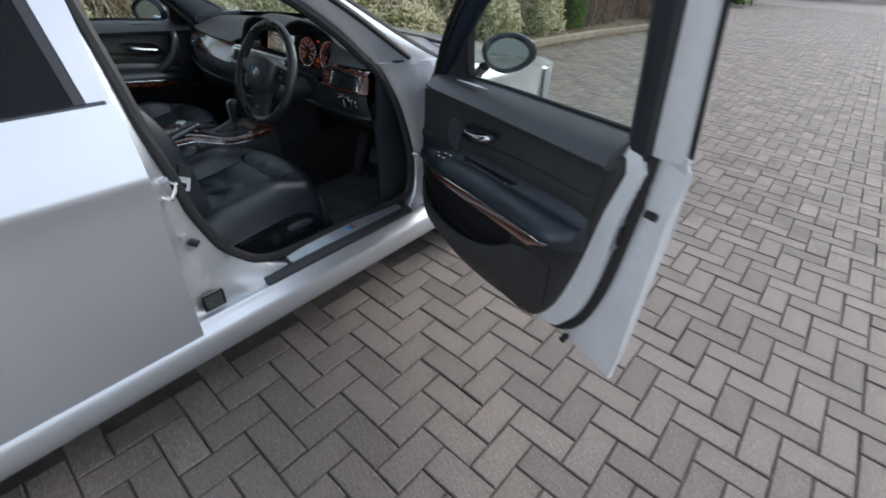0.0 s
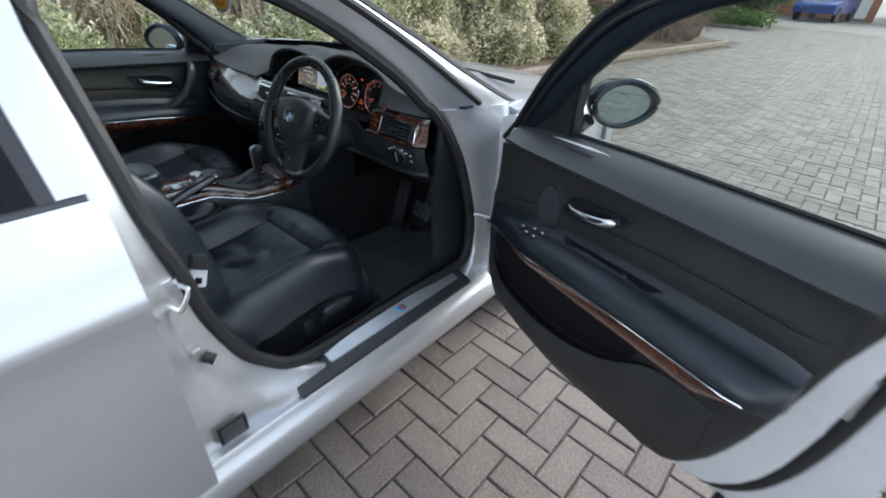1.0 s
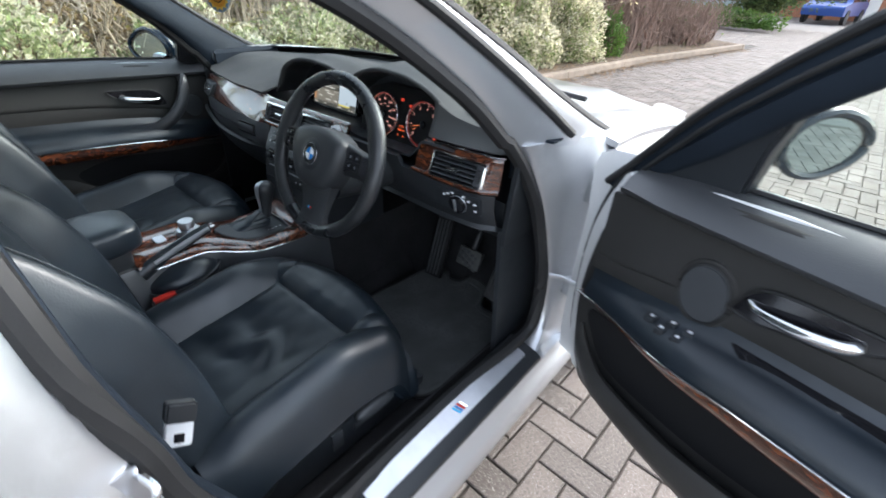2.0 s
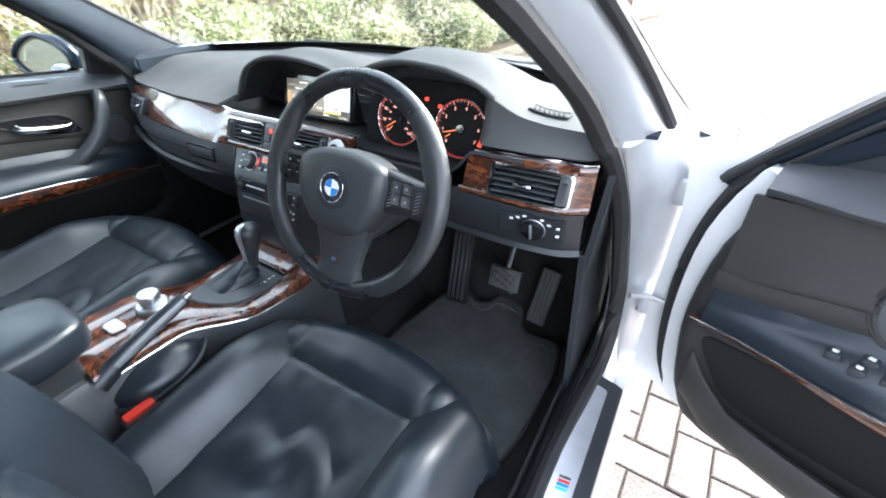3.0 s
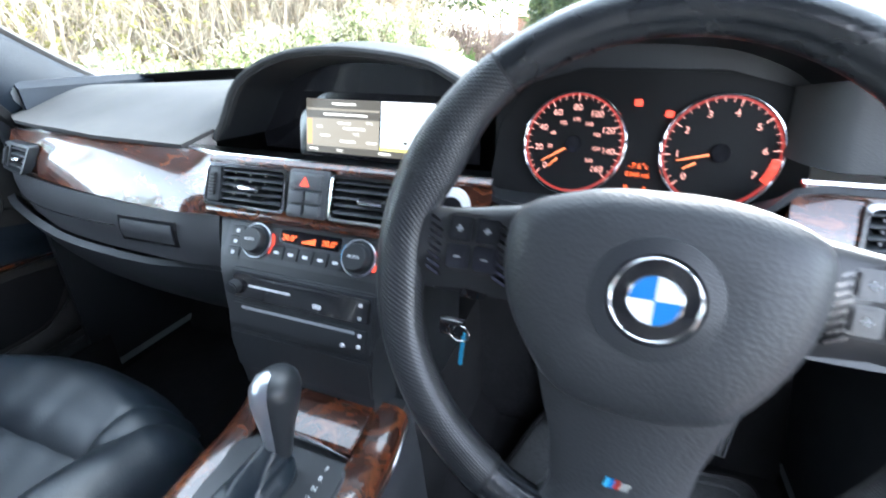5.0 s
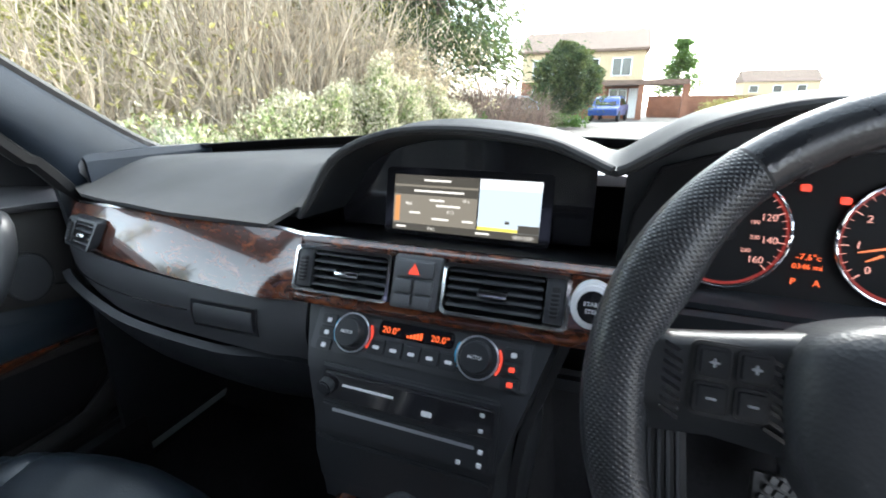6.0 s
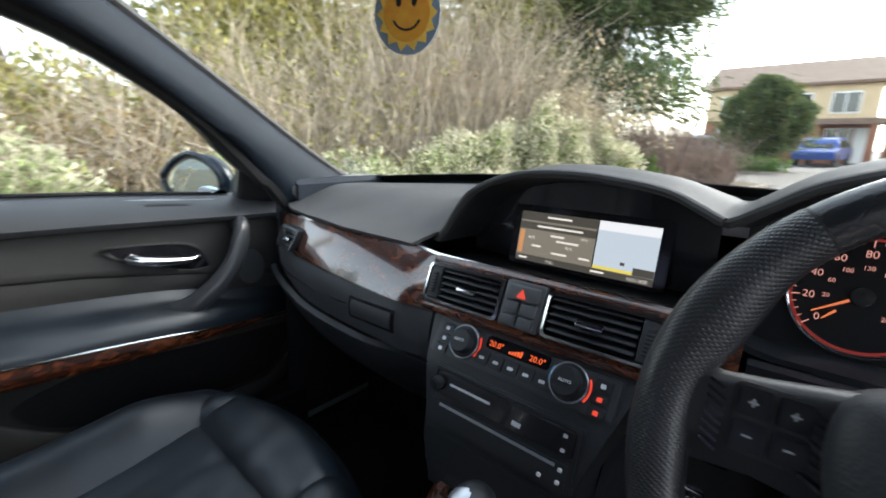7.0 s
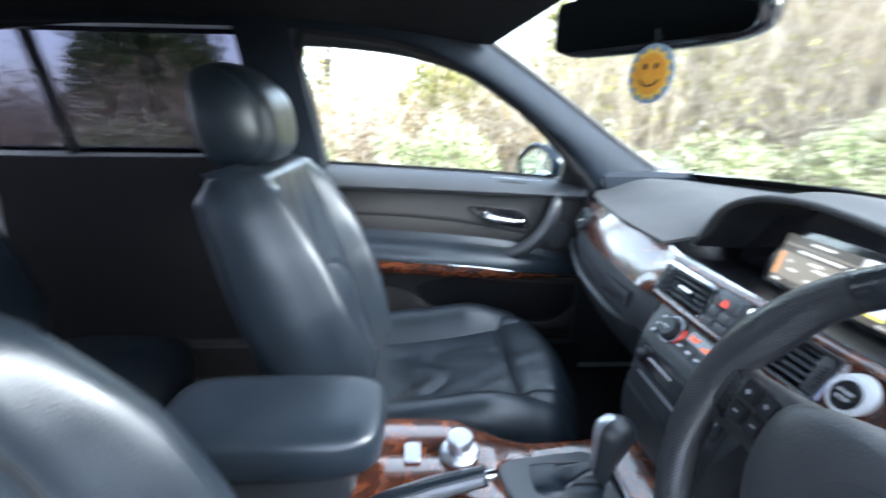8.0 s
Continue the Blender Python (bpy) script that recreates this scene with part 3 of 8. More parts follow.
def wheel(x, y):
    s = 1 if x > 0 else -1
    w = part("wheel", tube([(x, y + 0.245 * math.cos(a), HUB_Z + 0.245 * math.sin(a)) for a in steps(0, 2 * math.pi, 40)[:-1]], 0.07, 12, closed=True, flat=1.35, up=(1, 0, 0)), RUBBER, CAR, "black tyre on an alloy wheel")
    part("rim", tube([(x, y + 0.205 * math.cos(a), HUB_Z + 0.205 * math.sin(a)) for a in steps(0, 2 * math.pi, 40)[:-1]], 0.022, 8, closed=True, flat=3.0, up=(1, 0, 0)), SATIN, w)
    for k in range(5):
        a = 2 * math.pi * k / 5 + 0.3
        for da in (-0.12, 0.12):
            part("spoke", tube([(x + s * 0.06, y + r * math.cos(a + da * q), HUB_Z + r * math.sin(a + da * q)) for r, q in ((0.03, 0.4), (0.12, 0.8), (0.205, 1.3))], 0.013, 6), SATIN, w)
    part("hub", prism(circle(0, 0, 0.045, 20), lambda u, v, q: (x + s * (0.04 + q), y + u, HUB_Z + v), 0, 0.03, 0.005), SATIN, w)


for wx in (0.80, -0.80):
    for wy in (FRONT_AXLE, REAR_AXLE):
        wheel(wx * plan(wy), wy)

# driver's sill trim, plate, label, striker, belt tongue
for sgn in (1, -1):
    part("sill_trim", loft([[(sgn * x, y, z) for x, z in ((0.74, 0.36), (0.754, 0.388), (0.768, 0.396), (0.800, 0.391), (0.846, 0.381), (0.861, 0.372), (0.863, 0.362), (0.80, 0.352))] for y in steps(-0.36, 0.325, 8)]), PLASTIC, CAR, "black plastic sill trim")
    plate = part("sill_plate", prism([(sgn * u, v) for u, v in rounded(0.788, 0.832, -0.250, 0.292, 0.008, 3)], lambda u, v, w: (u, v, 0.3995 - 0.22 * (abs(u) - 0.77) + w), -0.004, 0.002, 0.0012), SATIN, CAR, "brushed metal sill plate")
    for k, mt in enumerate((BLUE_FOB, BLUE_ENAMEL, RED_PLASTIC, CHROME)):
        part("badge_stripe", prism([(sgn * (0.800 + 0.0), 0.0 + 0.008 * k), (sgn * 0.821, 0.006 + 0.008 * k), (sgn * 0.821, 0.012 + 0.008 * k), (sgn * 0.800, 0.006 + 0.008 * k)], lambda u, v, w: (u, v + 0.015, 0.3995 - 0.22 * (abs(u) - 0.77) + w), 0.0015, 0.003), mt, plate)
sx = side(-0.5, 0.4)
label = part("tyre_label", prism(rounded(-0.56, -0.495, 0.0, 0.058, 0.003), lambda u, v, w: (0.846 + w, u, 0.372 + v), -0.004, 0.0015), GLOSS_BLACK, CAR, "black printed tyre pressure sticker")
for k in range(6):
    part("print_bar", prism([(-0.553, 0.006 + 0.008 * k), (-0.502, 0.006 + 0.008 * k), (-0.502, 0.0095 + 0.008 * k), (-0.553, 0.0095 + 0.008 * k)], lambda u, v, w: (0.846 + w, u, 0.372 + v), 0.0010, 0.0022), SWITCH_GREY, label)
striker = part("door_striker", tube(curve([(0.765, -0.545, 0.728), (0.800, -0.535, 0.730), (0.806, -0.530, 0.736), (0.804, -0.512, 0.762), (0.796, -0.510, 0.768), (0.762, -0.520, 0.768)], 4), 0.005, 8), CHROME, CAR, "bright steel door striker")
part("base_plate", box(0.764, 0.770, -0.548, -0.515, 0.718, 0.780, 0.002), SATIN, striker)
belt = part("seat_belt", sheet([[(0.700 - 0.06 * t, -0.575 + 0.046 * u - 0.03 * t, 0.50 + 0.72 * t) for t in steps(0, 1, 12)] for u in (0, 0.5, 1)], 0.0015), RUBBER, CAR, "black webbing seat belt")
tg = part("tongue", prism(rounded(-0.018, 0.018, -0.024, 0.024, 0.006), lambda u, v, w: (0.705 + 0.25 * u + w, -0.462 + 0.8 * u + 0.30 * v, 0.722 + v * 0.9 - 0.35 * u), 0, 0.005, 0.0015), WHITE_MARK, belt, "pale belt tongue with a square hole")
part("hole", prism(rounded(-0.007, 0.007, -0.015, 0.001, 0.002), lambda u, v, w: (0.705 + 0.25 * u + w, -0.462 + 0.8 * u + 0.30 * v, 0.722 + v * 0.9 - 0.35 * u), 0.0045, 0.0056), GLOSS_BLACK, tg)
part("tongue_grip", prism(rounded(-0.020, 0.020, 0.020, 0.055, 0.006), lambda u, v, w: (0.703 + 0.25 * u + w, -0.462 + 0.8 * u + 0.30 * v, 0.722 + v * 0.9 - 0.35 * u), 0, 0.011, 0.003), PLASTIC, tg)
buf = part("door_buffer", tube([(0.785, -0.52, 0.585), (0.800, -0.505, 0.575)], 0.012, 10), RUBBER, CAR, "black rubber door buffer")
part("buffer_cap", box(0.786, 0.793, -0.540, -0.522, 0.60, 0.615, 0.003), JAMB, buf)

# ---------------------------------------------------------------- the front doors
def front_door(sgn, m, driver):
    """A front door, built as it hangs closed: u back from the hinge, w outwards, z up."""
    drop = 0.0 if driver else 0.042

    def at(u, w, z):
        return (sgn * w, -u, z - drop * ease(z, 0.40, 0.50) * (1 - ease(z, 1.02, 1.12)))

    def lean(z):
        """How far the window leans inwards; the open door hangs a little outwards."""
        return (0.0 - 0.30 * max(0.0, z - 0.95)) if driver else (-0.02 - 0.46 * max(0.0, z - 1.0))

    outer = [(0.0, 0.93), (0.0, 0.80), (0.0, 0.66), (0.0, 0.52), (0.012, 0.385), (0.06, 0.362), (0.5, 0.366), (1.02, 0.374), (1.078, 0.386), (1.078, 0.6), (1.074, 0.86), (1.064, 1.0), (0.8, 0.998), (0.4, 0.985), (0.15, 0.962)]
    mid = [(0.105, 0.912), (0.068, 0.80), (0.060, 0.66), (0.070, 0.53), (0.092, 0.44), (0.150, 0.388), (0.5, 0.392), (0.83, 0.405), (0.925, 0.462), (0.978, 0.6), (0.998, 0.84), (1.003, 0.985), (0.8, 0.985), (0.4, 0.975), (0.15, 0.945)]
    inner = [(0.152, 0.918), (0.106, 0.80), (0.090, 0.65), (0.104, 0.53), (0.130, 0.44), (0.195, 0.388), (0.5, 0.388), (0.78, 0.398), (0.868, 0.468), (0.922, 0.62), (0.960, 0.84), (0.975, 0.97), (0.8, 0.975), (0.4, 0.968), (0.15, 0.935)]

    def ring(o, w):
        return [at(p.x, w if not callable(w) else w(p.y), p.y) for p in curve([(u, z, 0) for u, z in o], 3, True)]

    def skin(z):
        return lerp(z, (0.36, 0.008), (0.60, 0.020), (0.84, 0.026), (0.865, 0.020), (0.93, 0.004), (1.0, -0.018))

    # painted shell: jamb faces all round, skin outside
    bm = loft([ring(inner, -0.062), ring(mid, -0.055), ring(mid, -0.018), ring(outer, -0.008), ring(outer, skin)], True, False)
    rows = [[at(0.002 + 1.074 * s, skin(z) + 0.0015, z) for z in steps(0.366, 0.93 + 0.07 * min(1, s * 1.6), 14)] for s in steps(0, 1, 24)]
    sheet(rows, 0.004, bm)
    door = part("front_door", bm, LIT_JAMB if driver else PAINT, CAR, "silver driver's door standing wide open" if driver else "closed silver passenger door", 40)
    door.matrix_local = m
    P = lambda *a, **k: part(*a, **k)

    # trim panel
    rings = [ring(inner, -0.058), ring(inner, -0.072)]
    cu, cz = 0.53, 0.68
    for k, w in ((0.985, -0.080), (0.95, -0.084), (0.6, -0.086), (0.2, -0.086)):
        rings.append([at(cu + (p.x - cu) * k, w, cz + (p.y - cz) * k) for p in curve([(u, z, 0) for u, z in inner], 3, True)])
    panel = P("door_panel", loft(rings, True, True), DOOR_SKIN, door, "black soft door trim panel", sharp=50)

    # belt pad: the rolled upper edge under the glass
    rings = []
    for u in steps(0.135, 0.968, 24):
        top = lerp(u, (0.07, 0.945), (0.25, 0.972), (0.5, 0.990), (0.97, 1.012))
        low = lerp(u, (0.1, 0.902), (0.2, 0.914), (0.5, 0.928), (0.97, 0.944))
        k = ease(u, 0.12, 0.24) * (1 - 0.15 * ease(u, 0.93, 0.97))
        rings.append([at(u, w, z) for w, z in ((-0.008, top - 0.05), (-0.008, top - 0.004), (-0.018, top), (-0.045, top - 0.006), (-0.070 - 0.006 * k, top - 0.018), (-0.084 - 0.018 * k, top - 0.034), (-0.090 - 0.026 * k, low + 0.014), (-0.088 - 0.022 * k, low + 0.003), (-0.084 - 0.008 * k, low), (-0.074, low + 0.002))])
    P("belt_pad", loft(rings), DOOR_TOP, door, "padded upper door roll", sharp=60)
    P("glass_wiper", tube([at(u, -0.022, lerp(u, (0.1, 0.945), (0.25, 0.972), (0.5, 0.991), (0.97, 1.014))) for u in steps(0.28, 0.96, 10)], 0.005, 6), RUBBER, door)

    # leather insert and armrest
    def arm_z(u):
        return 0.667 + 0.094 * u + 0.012 * math.sin(math.pi * u) - 0.016 * (1 - ease(u, 0.12, 0.50))
    rings = []
    for u in steps(0.125, 0.945, 26):
        k = ease(u, 0.10, 0.42) * (1 - ease(u, 0.90, 0.96) * 0.6)
        d = 0.012 + 0.068 * k
        z = arm_z(u)
        rings.append([at(u, w, zz) for w, zz in ((-0.078, z - 0.035), (-0.086 - d, z - 0.022), (-0.092 - d, z - 0.004), (-0.088 - d, z + 0.012), (-0.084 - 0.85 * d, z + 0.020 + 0.012 * k), (-0.085 - 0.45 * d, z + 0.026 + 0.014 * k), (-0.087 - 0.12 * d, z + 0.032 + 0.016 * k), (-0.086, z + 0.06 + 0.03 * k), (-0.078, z + 0.075))])
    P("armrest", loft(rings), LEATHER, door, "black leather armrest", sharp=60)
    rings = []
    for u in steps(0.110, 0.905, 28):
        k = ease(u, 0.10, 0.42) * (1 - ease(u, 0.90, 0.96) * 0.6)
        d = 0.012 + 0.068 * k
        z, h = arm_z(u) - 0.006, (0.010 + 0.032 * ease(u, 0.1, 0.6)) * (1 - 0.75 * ease(u, 0.84, 0.91))
        rings.append([at(u, w, zz) for w, zz in ((-0.078 - d, z), (-0.095 - d, z - 0.002), (-0.0955 - d, z - h * 0.35), (-0.090 - d, z - h * 0.75), (-0.083 - d, z - h), (-0.070 - d, z - h))])
    P("wood_strip", loft(rings), WOOD, door, "glossy walnut burl strip")
    P("chrome_line", tube([at(u, -0.0955 - (0.012 + 0.068 * ease(u, 0.10, 0.42) * (1 - ease(u, 0.90, 0.96) * 0.6)), arm_z(u) - 0.0055) for u in steps(0.110, 0.915, 28)], 0.0020, 6), CHROME, door)
    # upper skin, its rolled lower fold overlapping the leather insert
    def fold(u):
        return lerp(u, (0.11, 0.750), (0.27, 0.788), (0.41, 0.816), (0.56, 0.842), (0.68, 0.855), (0.80, 0.862), (0.96, 0.866))
    rings = []
    for u in steps(0.122, 0.952, 30):
        hi, lo = lerp(u, (0.1, 0.900), (0.2, 0.912), (0.5, 0.926), (0.97, 0.942)), fold(u)
        e = 0.3 + 0.7 * ease(u, 0.12, 0.20) * (1 - ease(u, 0.90, 0.952))
        rings.append([at(u, w, z) for w, z in ((-0.078, hi), (-0.087, hi), (-0.086 - 0.003 * e, hi * 0.6 + lo * 0.4), (-0.086 - 0.008 * e, lo + 0.016), (-0.086 - 0.010 * e, lo + 0.006), (-0.085 - 0.007 * e, lo), (-0.078, lo + 0.001))])
    P("upper_skin", loft(rings), DOOR_SKIN, door, "soft upper skin with a rolled fold", sharp=70)
    P("insert", sheet([[at(u, -0.086 - 0.004 * math.sin(math.pi * t), (arm_z(u) + 0.06) * (1 - t) + (fold(u) + 0.006) * t) for t in steps(0, 1, 6)] for u in steps(0.118, 0.95, 24)][::sgn], 0.004), DOOR_SKIN, door)

    # map pocket under the armrest: bulging lip, and a flat black sheet as the mouth's shade
    rings = []
    for u in steps(0.135, 0.865, 24):
        s = (u - 0.135) / 0.73
        d = 0.055 * math.sin(math.pi * min(1, s * 1.15 + 0.02)) ** 0.6 if s < 0.86 else 0.055 * math.sin(math.pi * min(1, s * 1.15)) ** 0.6 if s * 1.15 < 1 else 0.004
        top = lerp(u, (0.13, 0.585), (0.17, 0.545), (0.23, 0.512), (0.42, 0.514), (0.55, 0.535), (0.64, 0.566), (0.69, 0.60), (0.72, 0.62), (0.87, 0.63))
        low = lerp(u, (0.13, 0.46), (0.2, 0.405), (0.5, 0.39), (0.78, 0.40), (0.87, 0.48))
        rings.append([at(u, w, z) for w, z in ((-0.080, low), (-0.086 - 0.6 * d, low + 0.02), (-0.088 - d, (low + top) / 2), (-0.088 - d, top - 0.012), (-0.083 - d, top - 0.002), (-0.076 - 0.9 * d, top - 0.006), (-0.080, top - 0.05))])
    P("map_pocket", loft(rings), DOOR_SKIN, door, "moulded map pocket", sharp=60)
    P("pocket_mouth", prism([(p.x, p.y) for p in curve([(u, z, 0) for u, z in ((0.14, 0.615), (0.165, 0.56), (0.23, 0.505), (0.42, 0.505), (0.56, 0.53), (0.645, 0.565), (0.685, 0.605), (0.67, 0.632), (0.55, 0.655), (0.40, 0.640), (0.2, 0.628))], 4, True)], lambda u, v, w: at(u, -0.0865 - w, v), -0.002, 0.0012), DIAL_AND_SHADE, door, "dark pocket mouth")

    # inside handle in its cup
    hu, hz = (0.485, 0.868) if driver else (0.415, 0.866)
    P("handle_cup", prism([(hu + a, hz + b) for a, b in ((-0.085, -0.020), (-0.072, 0.014), (-0.045, 0.026), (0.02, 0.016), (0.10, -0.004), (0.085, -0.020), (0.04, -0.030), (-0.04, -0.034))], lambda u, v, w: at(u, -0.0940 - w, v + 0.30 * (u - hu)), -0.003, 0.002, 0.001), GLOSS_BLACK, door, "dark handle recess")
    P("cup_edge", tube([at(u, -0.0955, v + 0.30 * (u - hu)) for u, v in ((p.x, p.y) for p in curve([(hu + a, hz + b, 0) for a, b in ((-0.085, -0.020), (-0.072, 0.014), (-0.045, 0.026), (0.02, 0.016), (0.10, -0.004), (0.085, -0.020), (0.04, -0.030), (-0.04, -0.034))], 4, True))], 0.0022, 6, closed=True), RUBBER, door)
    grip = ((-0.068, -0.096, 0.002), (-0.05, -0.104, -0.007), (0.0, -0.110, -0.016), (0.046, -0.108, -0.020), (0.068, -0.098, -0.018))
    P("door_handle", tube(curve([at(hu + a, w, hz + b + 0.30 * a) for a, w, b in grip], 5), [0.003] + [0.004 + 0.0038 * ease(k, 0, 12) for k in range(19)] + [0.0045], 10, flat=1.25), CHROME, door, "chrome inside door handle")
    # round loudspeaker
    P("loudspeaker", prism(circle(0.352, 0.815, 0.042, 32, 1.25) if driver else circle(0.235, 0.80, 0.036, 32, 1.2), lambda u, v, w: at(u, -0.091 - w, v), -0.006, 0.006, 0.003), GREY_PLASTIC, door, "oval black loudspeaker grille")
    P("speaker_ring", tube([at(u, -0.0940, v) for u, v in (circle(0.352, 0.815, 0.044, 36, 1.24) if driver else circle(0.235, 0.80, 0.038, 36, 1.2))], 0.0022, 6, closed=True), RUBBER, door)
    if driver:
        P("speaker_collar", tube([at(u, -0.0900, v) for u, v in circle(0.352, 0.815, 0.0485, 40, 1.22)], 0.0045, 8, closed=True), DOOR_SKIN, door)
        for u, w in ((0.300, -0.122), (0.330, -0.136), (0.336, -0.114), (0.362, -0.138), (0.368, -0.116)):
            z = arm_z(u) + lerp(-w, (0.112, 0.038), (0.140, 0.031))
            sw = P("window_switch", box(sgn * (w - 0.009), sgn * (w + 0.009), -u - 0.009, -u + 0.009, z - 0.008, z + 0.006, 0.003), PLASTIC, door)
            P("mark", box(sgn * (w - 0.003), sgn * (w + 0.003), -u - 0.0035, -u + 0.0035, z + 0.0055, z + 0.0068), WHITE_MARK, sw)
        # no hollow here: a flat black sheet gives the grip's shade
        P("pull_slot", prism([(0.42, -0.094), (0.45, -0.118), (0.62, -0.122), (0.68, -0.112), (0.70, -0.094)], lambda u, v, w: at(u, v, arm_z(u) + lerp(-v, (0.092, 0.052), (0.122, 0.036)) + w), -0.010, 0.002, 0.001), GLOSS_BLACK, door, "dark pull slot")
    else:
        P("grab_handle", tube(curve([at(0.255, -0.088, 0.915), at(0.262, -0.125, 0.900), at(0.285, -0.140, 0.845), at(0.325, -0.145, 0.795), at(0.39, -0.135, 0.750), at(0.46, -0.10, 0.732)], 5), [0.014] + [0.017] * 22 + [0.012] * 3, 10, flat=1.3), GREY_PLASTIC, door, "curved grey grab handle")

    # window frame, glass, seals
    path = [(0.052, 0.895), (0.10, 0.950), (0.157, 1.012), (0.232, 1.091), (0.294, 1.146), (0.36, 1.200), (0.445, 1.258), (0.56, 1.303), (0.75, 1.332), (1.0, 1.340)] if driver else [(0.055, 0.915), (0.16, 1.035), (0.262, 1.104), (0.385, 1.187), (0.53, 1.260), (0.68, 1.302), (0.86, 1.322), (0.985, 1.326)]
    front = curve([(u, z, 0) for u, z in path], 4)
    def frame_ring(u, z, nu, nz):
        w = lean(z)
        g = lerp(u, (0.10, 0.050), (0.22, 0.078), (0.45, 0.074), (0.62, 0.050), (0.8, 0.040)) if driver else 0.046
        return [at(u + nu * a, w + b, z + nz * a) for a, b in ((0.0, 0.014), (g - 0.012, 0.012), (g, -0.002), (g, -0.024), (g - 0.008, -0.032), (g * 0.55, -0.036), (g * 0.48, -0.028), (0.016, -0.034), (0.0, -0.028), (-0.006, 0.0))]
    rings = []
    for i, p in enumerate(front):
        d = (front[min(i + 1, len(front) - 1)] - front[max(i - 1, 0)]).normalized()
        rings.append(frame_ring(p.x, p.y, d.y, -d.x))
    P("window_frame", loft(rings), PILLAR_CLOTH if driver else PLASTIC, door, "black window frame", sharp=50)
    for off, dep, r in ((0.006, -0.036, 0.0075), (0.030, -0.038, 0.0045)) if driver else ():
        pts = []
        for i, p in enumerate(front):
            d = (front[min(i + 1, len(front) - 1)] - front[max(i - 1, 0)]).normalized()
            pts.append(at(p.x + d.y * off, lean(p.y) + dep, p.y - d.x * off))
        P("frame_seal", tube(pts, r, 8), RUBBER, door, "black rubber seal along the window frame")
    rings = []
    for z in steps(0.96, 1.335, 10):
        w, u0, u1 = lean(z), 0.955 + 0.10 * (z - 1.0), 1.066 + 0.02 * (z - 1.0)
        rings.append([at(u, ww, z) for u, ww in ((u0, w), (u0, w - 0.03), (u0 + 0.02, w - 0.045), (u0 + 0.055, w - 0.045), (u0 + 0.06, w - 0.012), (u0 + 0.06, w + 0.008), (u0 + 0.02, w + 0.010))])
    P("rear_frame", loft(rings), PLASTIC, door, "black rear window upright", sharp=50)
    rings = []
    for z in steps(0.985, 1.335, 10):
        w, u0, u1 = lean(z), 1.012 + 0.10 * (z - 1.0), 1.070 + 0.03 * (z - 1.0)
        rings.append([at(u, ww, z) for u, ww in ((u0, w - 0.026), (u0, w + 0.012), (u1, w + 0.012), (u1, w), (u1 - 0.012, w - 0.016))])
    P("rear_frame_outer", loft(rings), LIT_JAMB, door, "silver back of the window upright", sharp=50)
    P("edge_seal", tube([at(1.074 + 0.03 * (z - 1.0), lean(z) + 0.004, z) for z in steps(1.0, 1.335, 8)], 0.005, 6), RUBBER, door)
    seal = curve([at(1.012, -0.030, 0.985), at(1.010, -0.028, 0.84), at(0.990, -0.028, 0.61), at(0.938, -0.028, 0.458), at(0.84, -0.028, 0.398), at(0.6, -0.028, 0.383), at(0.3, -0.028, 0.383), at(0.13, -0.026, 0.388), at(0.078, -0.024, 0.44), at(0.054, -0.022, 0.53), at(0.044, -0.020, 0.66), at(0.047, -0.020, 0.74), at(0.059, -0.022, 0.815), at(0.082, -0.026, 0.885), at(0.112, -0.030, 0.935)], 5)
    P("door_seal", tube(seal, 0.013, 8), RUBBER, door, "black rubber door seal")
    rows = []
    for s in steps(0, 1, 14):
        u = (0.30 if driver else 0.22) + (0.67 if driver else 0.75) * s
        top = lerp(u, (0.157, 1.00), (0.232, 1.08), (0.294, 1.13), (0.36, 1.185), (0.445, 1.24), (0.56, 1.285), (0.75, 1.32), (1.0, 1.328)) if driver else lerp(u, (0.16, 1.03), (0.262, 1.10), (0.385, 1.183), (0.53, 1.256), (0.68, 1.298), (0.98, 1.322))
        rows.append([at(u + 0.10 * max(0, z - 1.0) * s, lean(z) - 0.004, z) for z in steps(0.955, top, 8)])
    P("glass", sheet(rows, 0.004), VEILED if driver else GLASS, door).visible_shadow = False
    # mirror foot: black triangle
    P("mirror_triangle", prism([(0.125, 0.925), (0.31, 0.955), (0.322, 0.975), (0.340, 1.05), (0.372, 1.135), (0.285, 1.118), (0.215, 1.05)] if driver else [(0.09, 0.93), (0.235, 0.95), (0.225, 1.02), (0.232, 1.085), (0.165, 1.040)], lambda u, v, w: at(u, lean(v) - 0.004 - w, v), 0.0, 0.03, 0.006), PLASTIC, door, "black mirror triangle")
    # door mirror
    mc = Vector((0.313, 0.106, 1.044)) if driver else Vector((0.240, 0.145, 0.99))
    tilt, big = (0.30, 1.0) if driver else (0.42, 1.2)
    def mir(a, b, c):
        # a across, b towards the rear face, c up
        a, c = a * big, c * big
        return at(mc.x + b * math.cos(tilt) + a * math.sin(tilt), mc.y + a * math.cos(tilt) - b * math.sin(tilt), mc.z + c)
    def warp(v):
        a, b, c = v
        k = 1 - 0.22 * max(0, a / 0.12)
        return mir(a, b if b > 0 else b * 1.5 * k, c * k)
    shell = P("door_mirror", blob((0, 0, 0), (0.082, 0.034, 0.052), 2.4, 32, 16, warp=warp), MIRROR_SHELL, door, "dark glossy blue-black oval door mirror", sharp=70)
